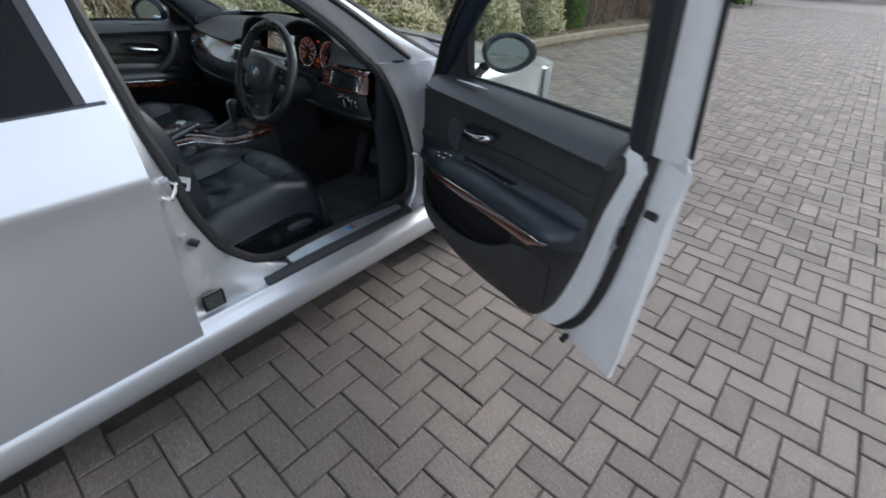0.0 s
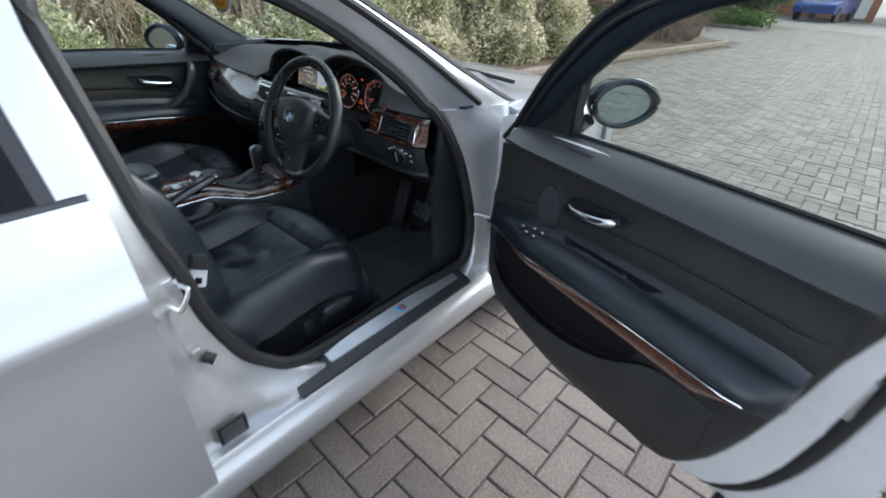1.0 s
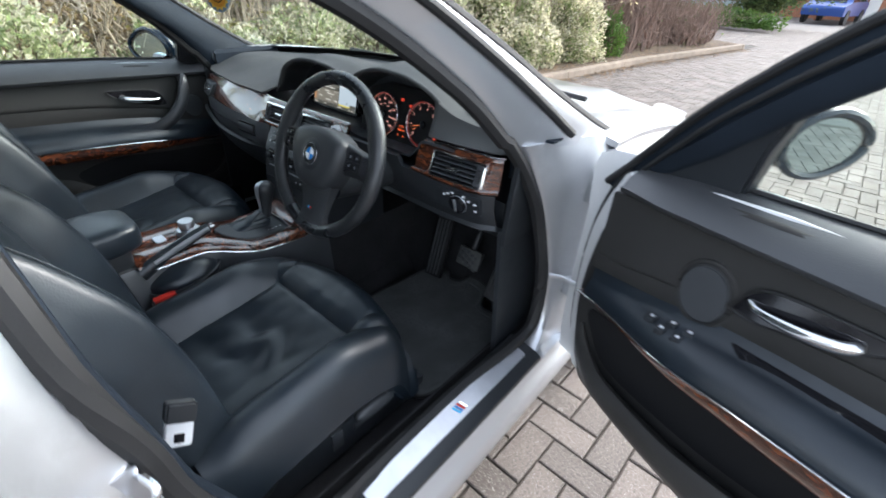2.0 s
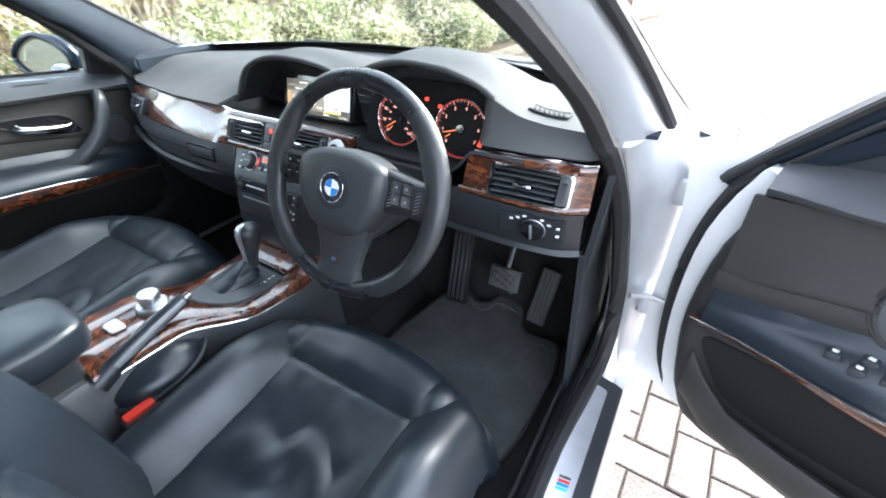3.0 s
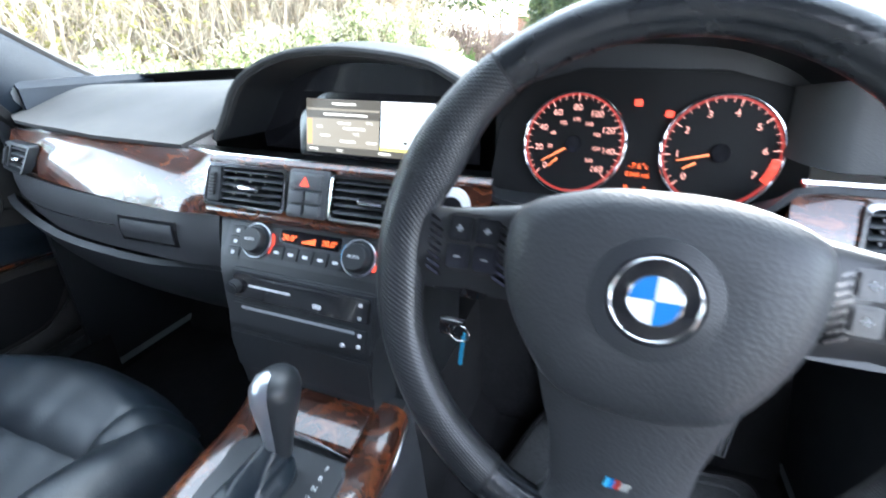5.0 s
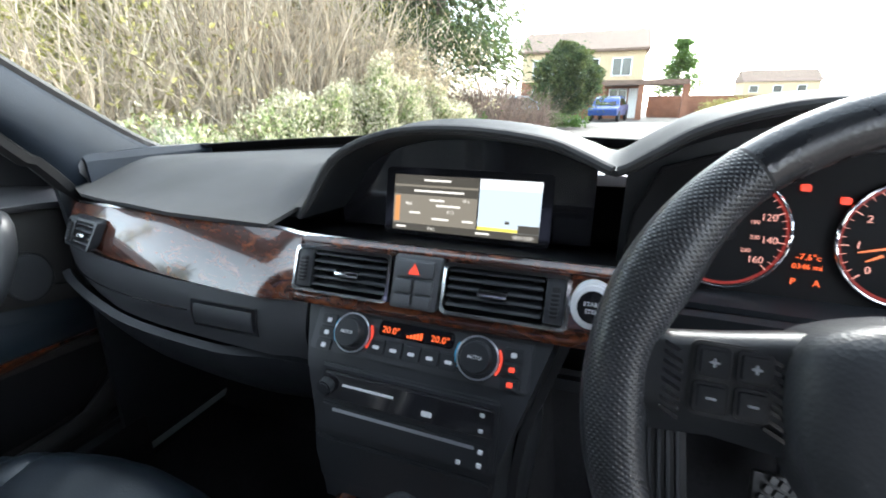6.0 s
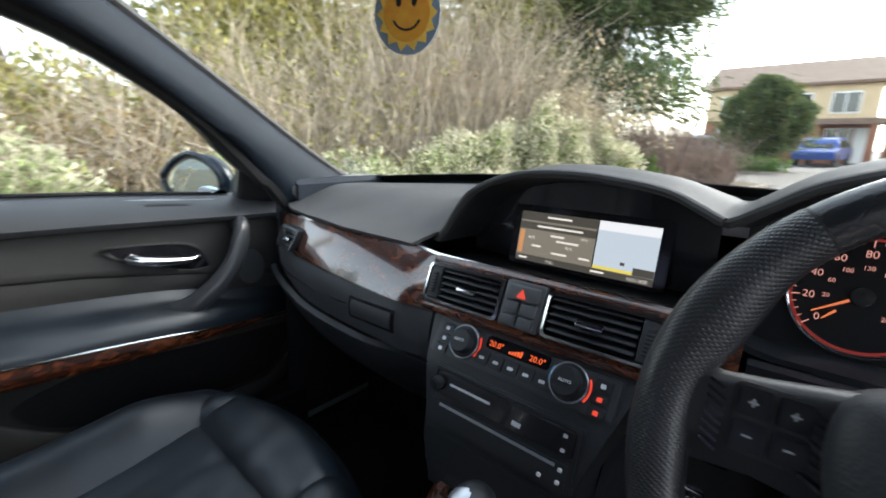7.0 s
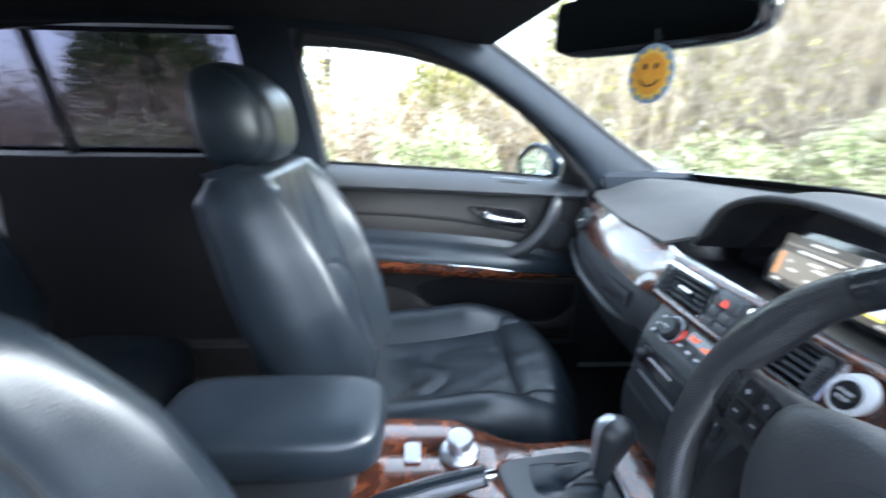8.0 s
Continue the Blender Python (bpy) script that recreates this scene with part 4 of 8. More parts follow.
    P("mirror_arm", tube([at(0.26, -0.02, 0.965), at(0.27, 0.03, 0.972), mir(-0.07, 0.0, -0.045)], 0.024, 10, flat=0.7), GLOSS_BLACK, shell)
    oval = [(0.082 * math.cos(a) * (1 if math.cos(a) > 0 else 0.98), 0.052 * math.sin(a) * (1 - 0.15 * max(0, math.cos(a)))) for a in steps(0, 2 * math.pi, 40)[:-1]]
    P("mirror_rim", tube([mir(a, 0.030, c) for a, c in oval], 0.008, 8, closed=True), MIRROR_SHELL, shell, "dark glossy mirror rim")
    P("mirror_backing", prism(oval, lambda u, v, w: mir(u * 0.99, 0.024 + w, v * 0.99), 0, 0.006), GLOSS_BLACK, shell)
    P("mirror_glass", prism([(a * 0.84 - 0.010, c * 0.86) for a, c in oval], lambda u, v, w: mir(u, 0.032 + w, v), 0, 0.004), MIRROR, shell, "mirror glass")
    # latch and outer handle
    P("latch", box(sgn * -0.052, sgn * -0.026, -1.006, -0.96, 0.772, 0.818, 0.002), GLOSS_BLACK, door, "black door latch")
    P("latch_plate", box(sgn * -0.054, sgn * -0.022, -1.0025, -0.96, 0.755, 0.835, 0.002), SATIN, door)
    for zz in (0.70, 0.86, 0.875):
        P("bolt", tube([at(0.97, -0.040, zz), at(lerp(zz, (0.6, 0.978), (0.84, 0.998), (0.985, 1.003)) + 0.004, -0.038, zz)], 0.006, 8), SATIN, door)
    P("bump_stop", tube([at(1.03, -0.02, 0.86), at(1.055, -0.018, 0.86)], 0.009, 8), RUBBER, door)
    P("bump_stop", tube([at(0.93, -0.03, 0.405), at(0.935, -0.052, 0.40)], 0.010, 8), RUBBER, door)
    P("outer_handle", tube(curve([at(0.84, 0.028, 0.80), at(0.88, 0.058, 0.80), at(0.98, 0.058, 0.805), at(1.02, 0.028, 0.805)], 4), 0.012, 8), PAINT, door)
    return door


front_door(1, pose(0.86, 0.43, 0, 0, 0, 69), True)
front_door(-1, pose(-0.86, 0.43, 0), False)
# hinges and check strap on the driver's side
for z in (0.52, 0.80):
    hg = part("door_hinge", box(0.835, 0.885, 0.43, 0.475, z, z + 0.055, 0.006), JAMB, CAR, "painted door hinge")
    part("pin", tube([(0.872, 0.442, z - 0.008), (0.872, 0.442, z + 0.065)], 0.009, 8), SATIN, hg)
part("check_strap", tube([(0.815, 0.375, 0.600), (0.845, 0.395, 0.597), (0.91, 0.400, 0.590), (0.97, 0.40, 0.585)], 0.0045, 8, flat=1.6), SATIN, CAR, "steel door check strap")
part("cable_boot", tube(curve([(0.83, 0.445, 0.53), (0.865, 0.46, 0.52), (0.90, 0.455, 0.53), (0.925, 0.43, 0.545)], 4), 0.013, 10), RUBBER, CAR, "rubber cable boot")

# ---------------------------------------------------------------- cabin shell
part("floor_carpet", loft([[(x, y, z) for x, z in ((-0.76, 0.40), (-0.74, 0.27), (-0.20, 0.255), (-0.15, 0.30), (-0.115, 0.50), (0.115, 0.50), (0.15, 0.30), (0.20, 0.255), (0.74, 0.27), (0.76, 0.40), (0.76, 0.24), (-0.76, 0.24))] for y in (-1.35, -0.6, 0.0, 0.45, 0.60)]), CARPET, CAR, "black carpeted floor")
part("bulkhead", sheet([[(x, 0.50 + 0.18 * t, 0.25 + 0.45 * t) for x in steps(-0.76, 0.76, 6)] for t in steps(0, 1, 4)], 0.02), CARPET, CAR)
part("bulkhead", box(-0.60, 0.60, 0.62, 0.66, 0.55, 0.90), CARPET, CAR)
for sgn in (1, -1):
    part("side_carpet", sheet([[(sgn * (0.736 - 0.004 * t), y, 0.25 + 0.135 * t) for t in (0, 0.5, 1)] for y in steps(-1.45, 0.30, 8)][::sgn], 0.006), CARPET, CAR)
    part("corner_trim", sheet([[(sgn * x, y + d, z) for x, z, d in ((0.702, 0.86, 0.0), (0.704, 0.952, 0.0), (0.715, 0.964, 0.0), (0.79, 0.962 - 0.03 * ease(y, 0.45, 0.6), 0.02))] for y in steps(0.30, 0.575, 8)][::sgn], 0.006), PILLAR_CLOTH, CAR, "blue-black trim at the foot of the windscreen pillar")
for sgn in (1, -1):
    part("kick_panel", sheet([[(sgn * (0.745 - 0.03 * t), y, 0.26 + 0.48 * t) for t in steps(0, 1, 5)] for y in steps(0.26, 0.62, 5)][::sgn], 0.012), PLASTIC, CAR)

# ---------------------------------------------------------------- dashboard
HOOD_EDGE = curve([(x, z, 0) for x, z in ((-0.222, 0.895), (-0.198, 0.925), (-0.155, 0.982), (-0.08, 1.014), (0.01, 1.022), (0.11, 1.012), (0.165, 0.994), (0.190, 0.986), (0.22, 1.005), (0.262, 1.030), (0.335, 1.049), (0.42, 1.047), (0.46, 1.040), (0.503, 1.023), (0.534, 1.002), (0.570, 0.981), (0.610, 0.970), (0.65, 0.966), (0.70, 0.962), (0.74, 0.955))], 6)
HOOD_EDGE = [(p.x, p.y) for p in HOOD_EDGE]


def hood_y(x):
    return lerp(x, (0.14, 0.272), (0.21, 0.240), (0.46, 0.235), (0.53, 0.245), (0.60, 0.262), (0.70, 0.275), (0.74, 0.285))


def pad_edge(x):
    """Front edge of the upper pad: y and z."""
    y = lerp(x, (-0.74, 0.290), (-0.66, 0.252), (-0.55, 0.228), (-0.4, 0.212), (-0.2, 0.222), (0.2, 0.228), (0.45, 0.222), (0.60, 0.222), (0.70, 0.236), (0.74, 0.275))
    z = lerp(x, (-0.74, 0.902), (-0.5, 0.904), (-0.2, 0.896), (0.2, 0.893), (0.235, 0.872), (0.462, 0.872), (0.50, 0.929), (0.74, 0.930))
    return y, z


def hood_z(x):
    return lerp(x, *HOOD_EDGE)


def top_z(x, y):
    """Upper pad: humps over the two hoods, falling away to the screen."""
    y0, z0 = pad_edge(x)
    far = 0.962 - 0.025 * (x / 0.75) ** 2
    if x < -0.222:
        flat = z0 + 0.048 * ease(y, y0 - 0.04, 0.44)
        flat += (hood_z(-0.175) - 0.930) * ease(x, -0.34, -0.20) ** 1.5 * ease(y, y0 + 0.02, y0 + 0.16)
        return flat + (far - flat) * ease(y, 0.36, 0.66)
    h = hood_z(x) + 0.010 * ease(y, hood_y(x), hood_y(x) + 0.08) * (1 - ease(x, 0.5, 0.6))
    side_ = z0 + 0.048 * ease(y, y0 - 0.04, 0.44) + (hood_z(-0.175) - 0.930) * ease(x, -0.34, -0.20) ** 1.5 * ease(y, y0 + 0.02, y0 + 0.16) * (1 - ease(x, 0.1, 0.2))
    h = h * ease(x, -0.222, -0.20) + side_ * (1 - ease(x, -0.222, -0.20))
    return h + (far - h) * ease(y, 0.33, 0.66)


rows = []
for x in steps(-0.74, 0.74, 148):
    lim = base_y(x) - 0.03
    a = hood_y(x) if x > -0.222 else pad_edge(x)[0]
    ys = [a + (lim - a) * t ** 1.4 for t in steps(0, 1, 30)]
    rows.append([(x, y, top_z(x, y)) for y in ys])
dash = part("dashboard", sheet(rows[::-1], 0.006), SOFT, CAR, "black soft-skinned dashboard with two hoods", 60)
# hood lips
for c, x0, x1, back, k in ((-0.010, -0.219, 0.186, 0.362, 0.92), (0.360, 0.192, 0.530, 0.318, 0.94)):
    pts = [(x, hood_y(x), hood_z(x)) for x in steps(x0, x1, 40)]
    part("hood_lip", tube(pts, 0.005, 8), SOFT, dash)
    inner = [(c + (x - c) * k, back, 0.90 + (hood_z(x) - 0.90) * 0.88) for x in steps(x0, x1, 40)]
    part("hood_lining", sheet([[p for p in pts], [tuple(a + (b - a) * 0.5 for a, b in zip(p, q)) for p, q in zip(pts, inner)], inner], 0.004), PLASTIC, dash)
    part("hood_back", prism([(inner[0][0], 0.872)] + [(p[0], p[2]) for p in inner] + [(inner[-1][0], 0.872)], lambda u, v, w: (u, back - 0.004 + w, v), 0, 0.01), GLOSS_BLACK if c < 0.1 else PLASTIC, dash)
# sloping end of the pad beside the dials, turning back into the hood
def fascia(x, t):
    (y0, z0), y1, z1 = pad_edge(x), hood_y(x), hood_z(x)
    return (x, y0 + (y1 - y0) * t + 0.006 * math.sin(math.pi * t), z0 + (z1 - z0) * t)


def cheek(s, t):
    """From the dials' back plate, s = 0, round into the sloping end, s = 1."""
    f = fascia(0.530, t)
    a = math.pi / 2 * s
    return (0.500 + 0.030 * (1 - math.cos(a)), f[1] + (0.316 - f[1]) * (1 - math.sin(a)), f[2] - (1 - s) * 0.014 * t)


part("end_pad", sheet([[cheek(s, t) for t in steps(0, 1, 10)] for s in steps(0, 1, 14)] + [[fascia(x, t) for t in steps(0, 1, 10)] for x in steps(0.535, 0.74, 24)], 0.004), SOFT, dash, "", 70)
part("pad_ridge", tube([(x, hood_y(x) + 0.003, hood_z(x) - 0.0042) for x in steps(0.505, 0.735, 30)], 0.0045, 10), SOFT, dash)
part("ledge", sheet([[(x, y, lerp(y, (0.21, pad_edge(x)[1] - 0.003), (0.30, 0.866), (0.37, 0.862))) for y in (pad_edge(x)[0], 0.25, 0.30, 0.365)] for x in steps(-0.225, 0.60, 40)][::-1], 0.006), PLASTIC, dash)


TRIM_LINE = [(p.x, p.y) for p in curve([(-0.72, 0.262, 0), (-0.66, 0.236, 0), (-0.55, 0.210, 0), (-0.4, 0.193, 0), (-0.17, 0.197, 0), (0.0, 0.200, 0), (0.22, 0.205, 0), (0.40, 0.205, 0), (0.58, 0.200, 0), (0.68, 0.210, 0), (0.725, 0.235, 0)], 10)]


def trim_y(x):
    return lerp(x, *TRIM_LINE)




def trim_tilt(x):
    return 0.42 - 0.10 * (1 - ease(x, -0.70, -0.60)) + 0.26 * ease(x, -0.70, -0.50) * (1 - ease(x, -0.215, -0.165)) - 0.30 * ease(x, 0.66, 0.72)


def trim_at(x, d, z):
    """A place on the leaning trim; d behind it."""
    return (x, trim_y(x) + trim_tilt(x) * (z - 0.855) + d, z)


def leaning(b, on=None):
    for q in b.verts:
        q.co = Vector((on or trim_at)(*q.co))
    return b


def lower_at(x, d, z):
    """A place on the driver's lower panel, which falls away under the trim."""
    return (x, trim_y(x) - 0.004 - 0.25 * (z - 0.843) + d, z)


def band(name, x0, x1, lo, hi, mat, label="", n=50, off=0.0, bulge=0.010, thick=0.012, parent=None, tilt=None, pivot=0.82):
    rows = []
    for x in steps(x0, x1, n):
        l, h = lo(x), hi(x)
        k, z0, base = (trim_tilt(x), 0.855, 0.0) if tilt is None else (tilt, pivot, trim_tilt(x) * (pivot - 0.855))
        rows.append([(x, trim_y(x) - off - bulge * math.sin(math.pi * min(1, max(0, t))) + base + k * (l + (h - l) * t - z0), l + (h - l) * t) for t in steps(0, 1, 8)])
    bm = sheet(rows, -thick)
    return part(name, bm, mat, parent or CAR, label)


# main walnut band on the passenger's side, round the middle vents and the driver's panel
wl = lambda x: 0.831 - 0.013 * ease(x, -0.55, -0.15)
wh = lambda x: 0.888 + 0.009 * ease(x, -0.75, -0.40) - 0.005 * ease(x, -0.40, -0.10)
band("walnut_trim", -0.715, -0.168, wl, wh, WOOD, "glossy walnut burl dashboard strip", bulge=0.004)
band("walnut_trim", -0.166, 0.222, lambda x: 0.885, wh, WOOD, n=24, bulge=0.003)
band("walnut_trim", -0.166, 0.222, wl, lambda x: 0.833, WOOD, n=24, bulge=0.003)
band("walnut_trim", 0.160, 0.224, lambda x: 0.8335, lambda x: 0.8845, WOOD, n=8, bulge=0.002)
band("vent_backing", -0.166, 0.160, lambda x: 0.832, lambda x: 0.886, GLOSS_BLACK, n=10, bulge=0.0, off=-0.022)
dl = lambda x: lerp(x, (0.41, 0.848), (0.72, 0.842))
dh = lambda x: lerp(x, (0.41, 0.912), (0.5, 0.917), (0.72, 0.922))
band("walnut_trim", 0.504, 0.722, lambda x: 0.9075, dh, WOOD, n=24, bulge=0.002)
band("walnut_trim", 0.486, 0.722, dl, lambda x: 0.8535, WOOD, n=24, bulge=0.002)
band("walnut_trim", 0.496, 0.548, lambda x: 0.8537, lambda x: 0.9073, WOOD, n=8, bulge=0.003)
band("walnut_trim", 0.692, 0.722, lambda x: 0.8537, lambda x: 0.9073, WOOD, n=8, bulge=0.0)
band("vent_backing", 0.548, 0.692, lambda x: 0.852, lambda x: 0.909, GLOSS_BLACK, n=10, bulge=0.0, off=-0.022)
band("chrome_strip", -0.715, 0.222, lambda x: wh(x) - 0.001, lambda x: wh(x) + 0.0025, CHROME, n=60, bulge=0.0, off=-0.006, thick=0.004)
band("chrome_strip", 0.504, 0.722, lambda x: dh(x) - 0.001, lambda x: dh(x) + 0.002, CHROME, n=30, bulge=0.0, off=-0.006, thick=0.004)
# lower passenger side: glove box with a lid and latch
gl = lambda x: lerp(x, (-0.72, 0.78), (-0.5, 0.748), (-0.16, 0.735))
band("lower_dash", -0.715, -0.150, gl, lambda x: wl(x) - 0.003, GREY_PLASTIC, "dark grey glove box front", bulge=0.008, off=-0.004, tilt=0.05)
part("glove_lid", sheet([[(x, trim_y(x) - 0.022 * (1 - ease(x, -0.3, -0.17)) - 0.004 + 0.13 * t - 0.02 * math.sin(math.pi * t), gl(x) - 0.004 - 0.16 * t) for t in steps(0, 1, 6)] for x in steps(-0.70, -0.150, 20)][::-1], 0.012), PLASTIC, CAR, "black glove box lid tucked under the dashboard")
latch = band("glove_latch", -0.318, -0.222, lambda x: 0.770, lambda x: 0.798, GREY_PLASTIC, n=8, bulge=0.003, off=0.0065, tilt=0.05, thick=0.006)
band("latch_recess", -0.324, -0.216, lambda x: 0.765, lambda x: 0.803, GLOSS_BLACK, n=8, bulge=0.002, off=0.0050, tilt=0.05, thick=0.004)
band("glove_seam", -0.70, -0.335, lambda x: 0.7835, lambda x: 0.7855, GLOSS_BLACK, n=20, bulge=0.0, off=0.0048, thick=0.003, tilt=0.05)
# side pads and lower driver's panel
band("lower_dash", 0.23, 0.716, lambda x: 0.755, lambda x: dl(x) - 0.003 if x > 0.45 else 0.868, PLASTIC, "black lower dashboard on the driver's side", bulge=0.006, off=-0.001, tilt=-0.25, pivot=0.843)
part("knee_panel", sheet([[(x, trim_y(x) + 0.018 + 0.16 * t, 0.757 - 0.10 * t) for t in steps(0, 1, 6)] for x in steps(0.14, 0.716, 20)][::-1], 0.012), PLASTIC, CAR, "black knee panel")
part("column_shroud", loft([[(0.371 + 0.052 * math.cos(a) * k, y, 0.855 + 0.05 * math.sin(a) * k + dz) for a in steps(0, 2 * math.pi, 16)[:-1]] for y, k, dz in ((0.04, 0.80, -0.035), (0.10, 0.85, -0.040), (0.22, 0.9, -0.045), (0.30, 0.9, -0.045))]), PLASTIC, CAR, "steering column shroud")
for sgn in (1, -1):
    part("dash_end", sheet([[(sgn * (0.722 + 0.015 * t), 0.262 + 0.25 * s, 0.70 + 0.215 * t) for t in steps(0, 1, 5)] for s in steps(0, 1, 5)][::sgn], 0.012), PLASTIC, CAR)
part("lower_shell", box(-0.71, 0.71, 0.29, 0.60, 0.72, 0.80, 0.02), PLASTIC, CAR)


def vent(x0, x1, z0, z1, n, parent=CAR, wheel_side=1, tab=True, lift=0.0, edge=CHROME):
    """An air vent: frame, slats, centre tab, thumb wheel, leaning with the trim."""
    def at(x, d, z):
        return trim_at(x, d - lift, z)

    def lean_box(xa, xb, da, db, za, zb, bevel, seg=1):
        b = box(xa, xb, da, db, za, zb, bevel, seg)
        for q in b.verts:
            q.co = Vector(at(*q.co))
        return b
    v = part("air_vent", loft([[at(a, d, b) for a, b in rounded(x0 + i, x1 - i, z0 + i, z1 - i, 0.006, 3)] for i, d in ((-0.0005, 0.008), (-0.0005, -0.007), (0.003, -0.008), (0.004, 0.018))], True, False), edge, parent, "air vent in a thin bright frame" if edge == CHROME else "small air vent in a black frame")
    xa, xb = (x0 + 0.005, x1 - 0.026) if wheel_side > 0 else (x0 + 0.026, x1 - 0.005)
    for k in range(n):
        z = z0 + 0.004 + (z1 - z0 - 0.008) * (k + 0.5) / n
        sl = part("slat", lean_box(xa, xb, -0.005, 0.018, z - 0.0016, z + 0.0016, 0.0012), PLASTIC, v)
    for k in range(4):
        x = xa + (xb - xa) * (k + 0.5) / 4
        part("blade", lean_box(x - 0.0008, x + 0.0008, 0.006, 0.020, z0 + 0.004, z1 - 0.004, 0.0), GLOSS_BLACK, v)
    if tab:
        xm, zm = (xa + xb) / 2, (z0 + z1) / 2
        part("tab", lean_box(xm - 0.016, xm + 0.016, -0.012, -0.003, zm - 0.0028, zm + 0.0028, 0.0018, 2), CHROME, v, "bright vent tab")
    xw = x1 - 0.014 if wheel_side > 0 else x0 + 0.014
    part("wheel_plate", lean_box(xw - 0.010, xw + 0.010, -0.006, 0.01, z0 + 0.004, z1 - 0.004, 0.002, 2), GREY_PLASTIC, v)
    zc = (z0 + z1) / 2
    part("thumb_wheel", lean_box(xw - 0.0045, xw + 0.0045, -0.011, 0.004, zc - 0.014, zc + 0.014, 0.003, 2), RUBBER, v)
    for k in range(6):
        part("grip", lean_box(xw - 0.0046, xw + 0.0046, -0.0118, -0.008, zc - 0.0112 + 0.004 * k, zc - 0.0098 + 0.004 * k, 0.0), GREY_PLASTIC, v)
    return v


vent(-0.168, -0.038, 0.834, 0.885, 5, wheel_side=-1)
vent(0.026, 0.160, 0.834, 0.885, 5)
vent(0.547, 0.693, 0.853, 0.908, 5)
band("vent_backing", -0.638, -0.548, lambda x: 0.838, lambda x: 0.875, GLOSS_BLACK, n=6, bulge=0.0, off=0.010, thick=0.003)
vent(-0.640, -0.546, 0.836, 0.877, 4, wheel_side=-1, lift=0.014, edge=PLASTIC)
# hazard and button panel
hz = part("hazard_panel", leaning(box(-0.034, 0.022, -0.008, 0.012, 0.832, 0.887, 0.003)), SWITCH_GREY, CAR, "grey switch panel between the vents")
for k, (z0, z1) in enumerate(((0.868, 0.884), (0.852, 0.865), (0.837, 0.849))):
    for x0, x1 in (((-0.028, 0.016),) if k == 0 else ((-0.028, -0.008), (-0.004, 0.016))):
        part("button", leaning(box(x0, x1, -0.0145, -0.004, z0, z1, 0.002)), SWITCH_GREY, hz)
part("hazard_mark", prism([(-0.013, 0.871), (0.001, 0.871), (-0.006, 0.882)], lambda u, v, w: trim_at(u, -0.0145 - w, v), 0, 0.0006), RED_LIT, hz, "red hazard triangle")
# start button
sb = part("start_button", prism(circle(0.182, 0.862, 0.021, 36), lambda u, v, w: trim_at(u, -0.003 - w, v), -0.006, 0.009, 0.002), SILVER_PLASTIC, CAR, "round start button with a bright ring")
part("cap", prism(circle(0.182, 0.862, 0.0145, 30), lambda u, v, w: trim_at(u, -0.0115 - w, v), 0, 0.003, 0.001), GLOSS_BLACK, sb)
FACE = Matrix(((1, 0, 0, 0), (0, 0, -1, 0), (0, 1, 0, 0), (0, 0, 0, 1)))
for k, txt in enumerate(("START", "STOP")):
    words(txt, 0.0058, Matrix.Translation(trim_at(0.182, -0.0150, 0.865 - 0.0065 * k)) @ pose(0, 0, 0, -22.8) @ FACE, WHITE_MARK, sb)

# ---------------------------------------------------------------- navigation screen
SCR = (-0.108, 0.108, 0.876, 0.955)


def screen_at(u, v, w):
    return (u, 0.346 + 0.22 * (v - 0.915) - w, v)


nav = part("navigation_screen", prism(rounded(SCR[0] - 0.012, SCR[1] + 0.012, SCR[2] - 0.008, SCR[3] + 0.010, 0.006), screen_at, -0.012, 0.0, 0.002), GLOSS_BLACK, CAR, "lit navigation screen in a black bezel")
S_BROWN = material("screen_list", (0.19, 0.17, 0.135), rough=0.3, emit=0.20)
S_DARK = material("screen_bar", (0.06, 0.055, 0.045), rough=0.3, emit=0.20)
S_MAP = material("screen_map", (0.48, 0.56, 0.62), rough=0.3, emit=0.20)
S_TEXT = material("screen_text", (0.75, 0.72, 0.65), rough=0.3, emit=0.20)
S_ORANGE = material("screen_orange", (0.55, 0.25, 0.09), rough=0.3, emit=0.20)
S_WHITE = material("screen_haze", (0.75, 0.78, 0.80), rough=0.3, emit=0.20)
S_YELLOW = material("screen_yellow", (0.70, 0.58, 0.10), rough=0.3, emit=0.20)


def tile(u0, u1, v0, v1, lift, mat):
    part("screen_field", prism([(u0, v0), (u1, v0), (u1, v1), (u0, v1)], screen_at, lift - 0.0004, lift), mat, nav)


tile(-0.106, 0.020, 0.879, 0.953, 0.0008, S_BROWN)
tile(-0.106, 0.020, 0.940, 0.953, 0.0012, S_DARK)
tile(-0.106, 0.020, 0.926, 0.937, 0.0012, S_DARK)
tile(-0.106, 0.106, 0.876, 0.8855, 0.0012, S_DARK)
tile(-0.104, -0.096, 0.888, 0.924, 0.0013, S_ORANGE)
tile(0.022, 0.106, 0.8855, 0.953, 0.0008, S_MAP)
tile(0.022, 0.106, 0.940, 0.953, 0.0012, S_WHITE)
tile(0.022, 0.078, 0.8858, 0.890, 0.0013, S_YELLOW)
tile(0.078, 0.106, 0.8858, 0.896, 0.0013, S_DARK)
tile(0.060, 0.066, 0.896, 0.900, 0.0014, S_DARK)
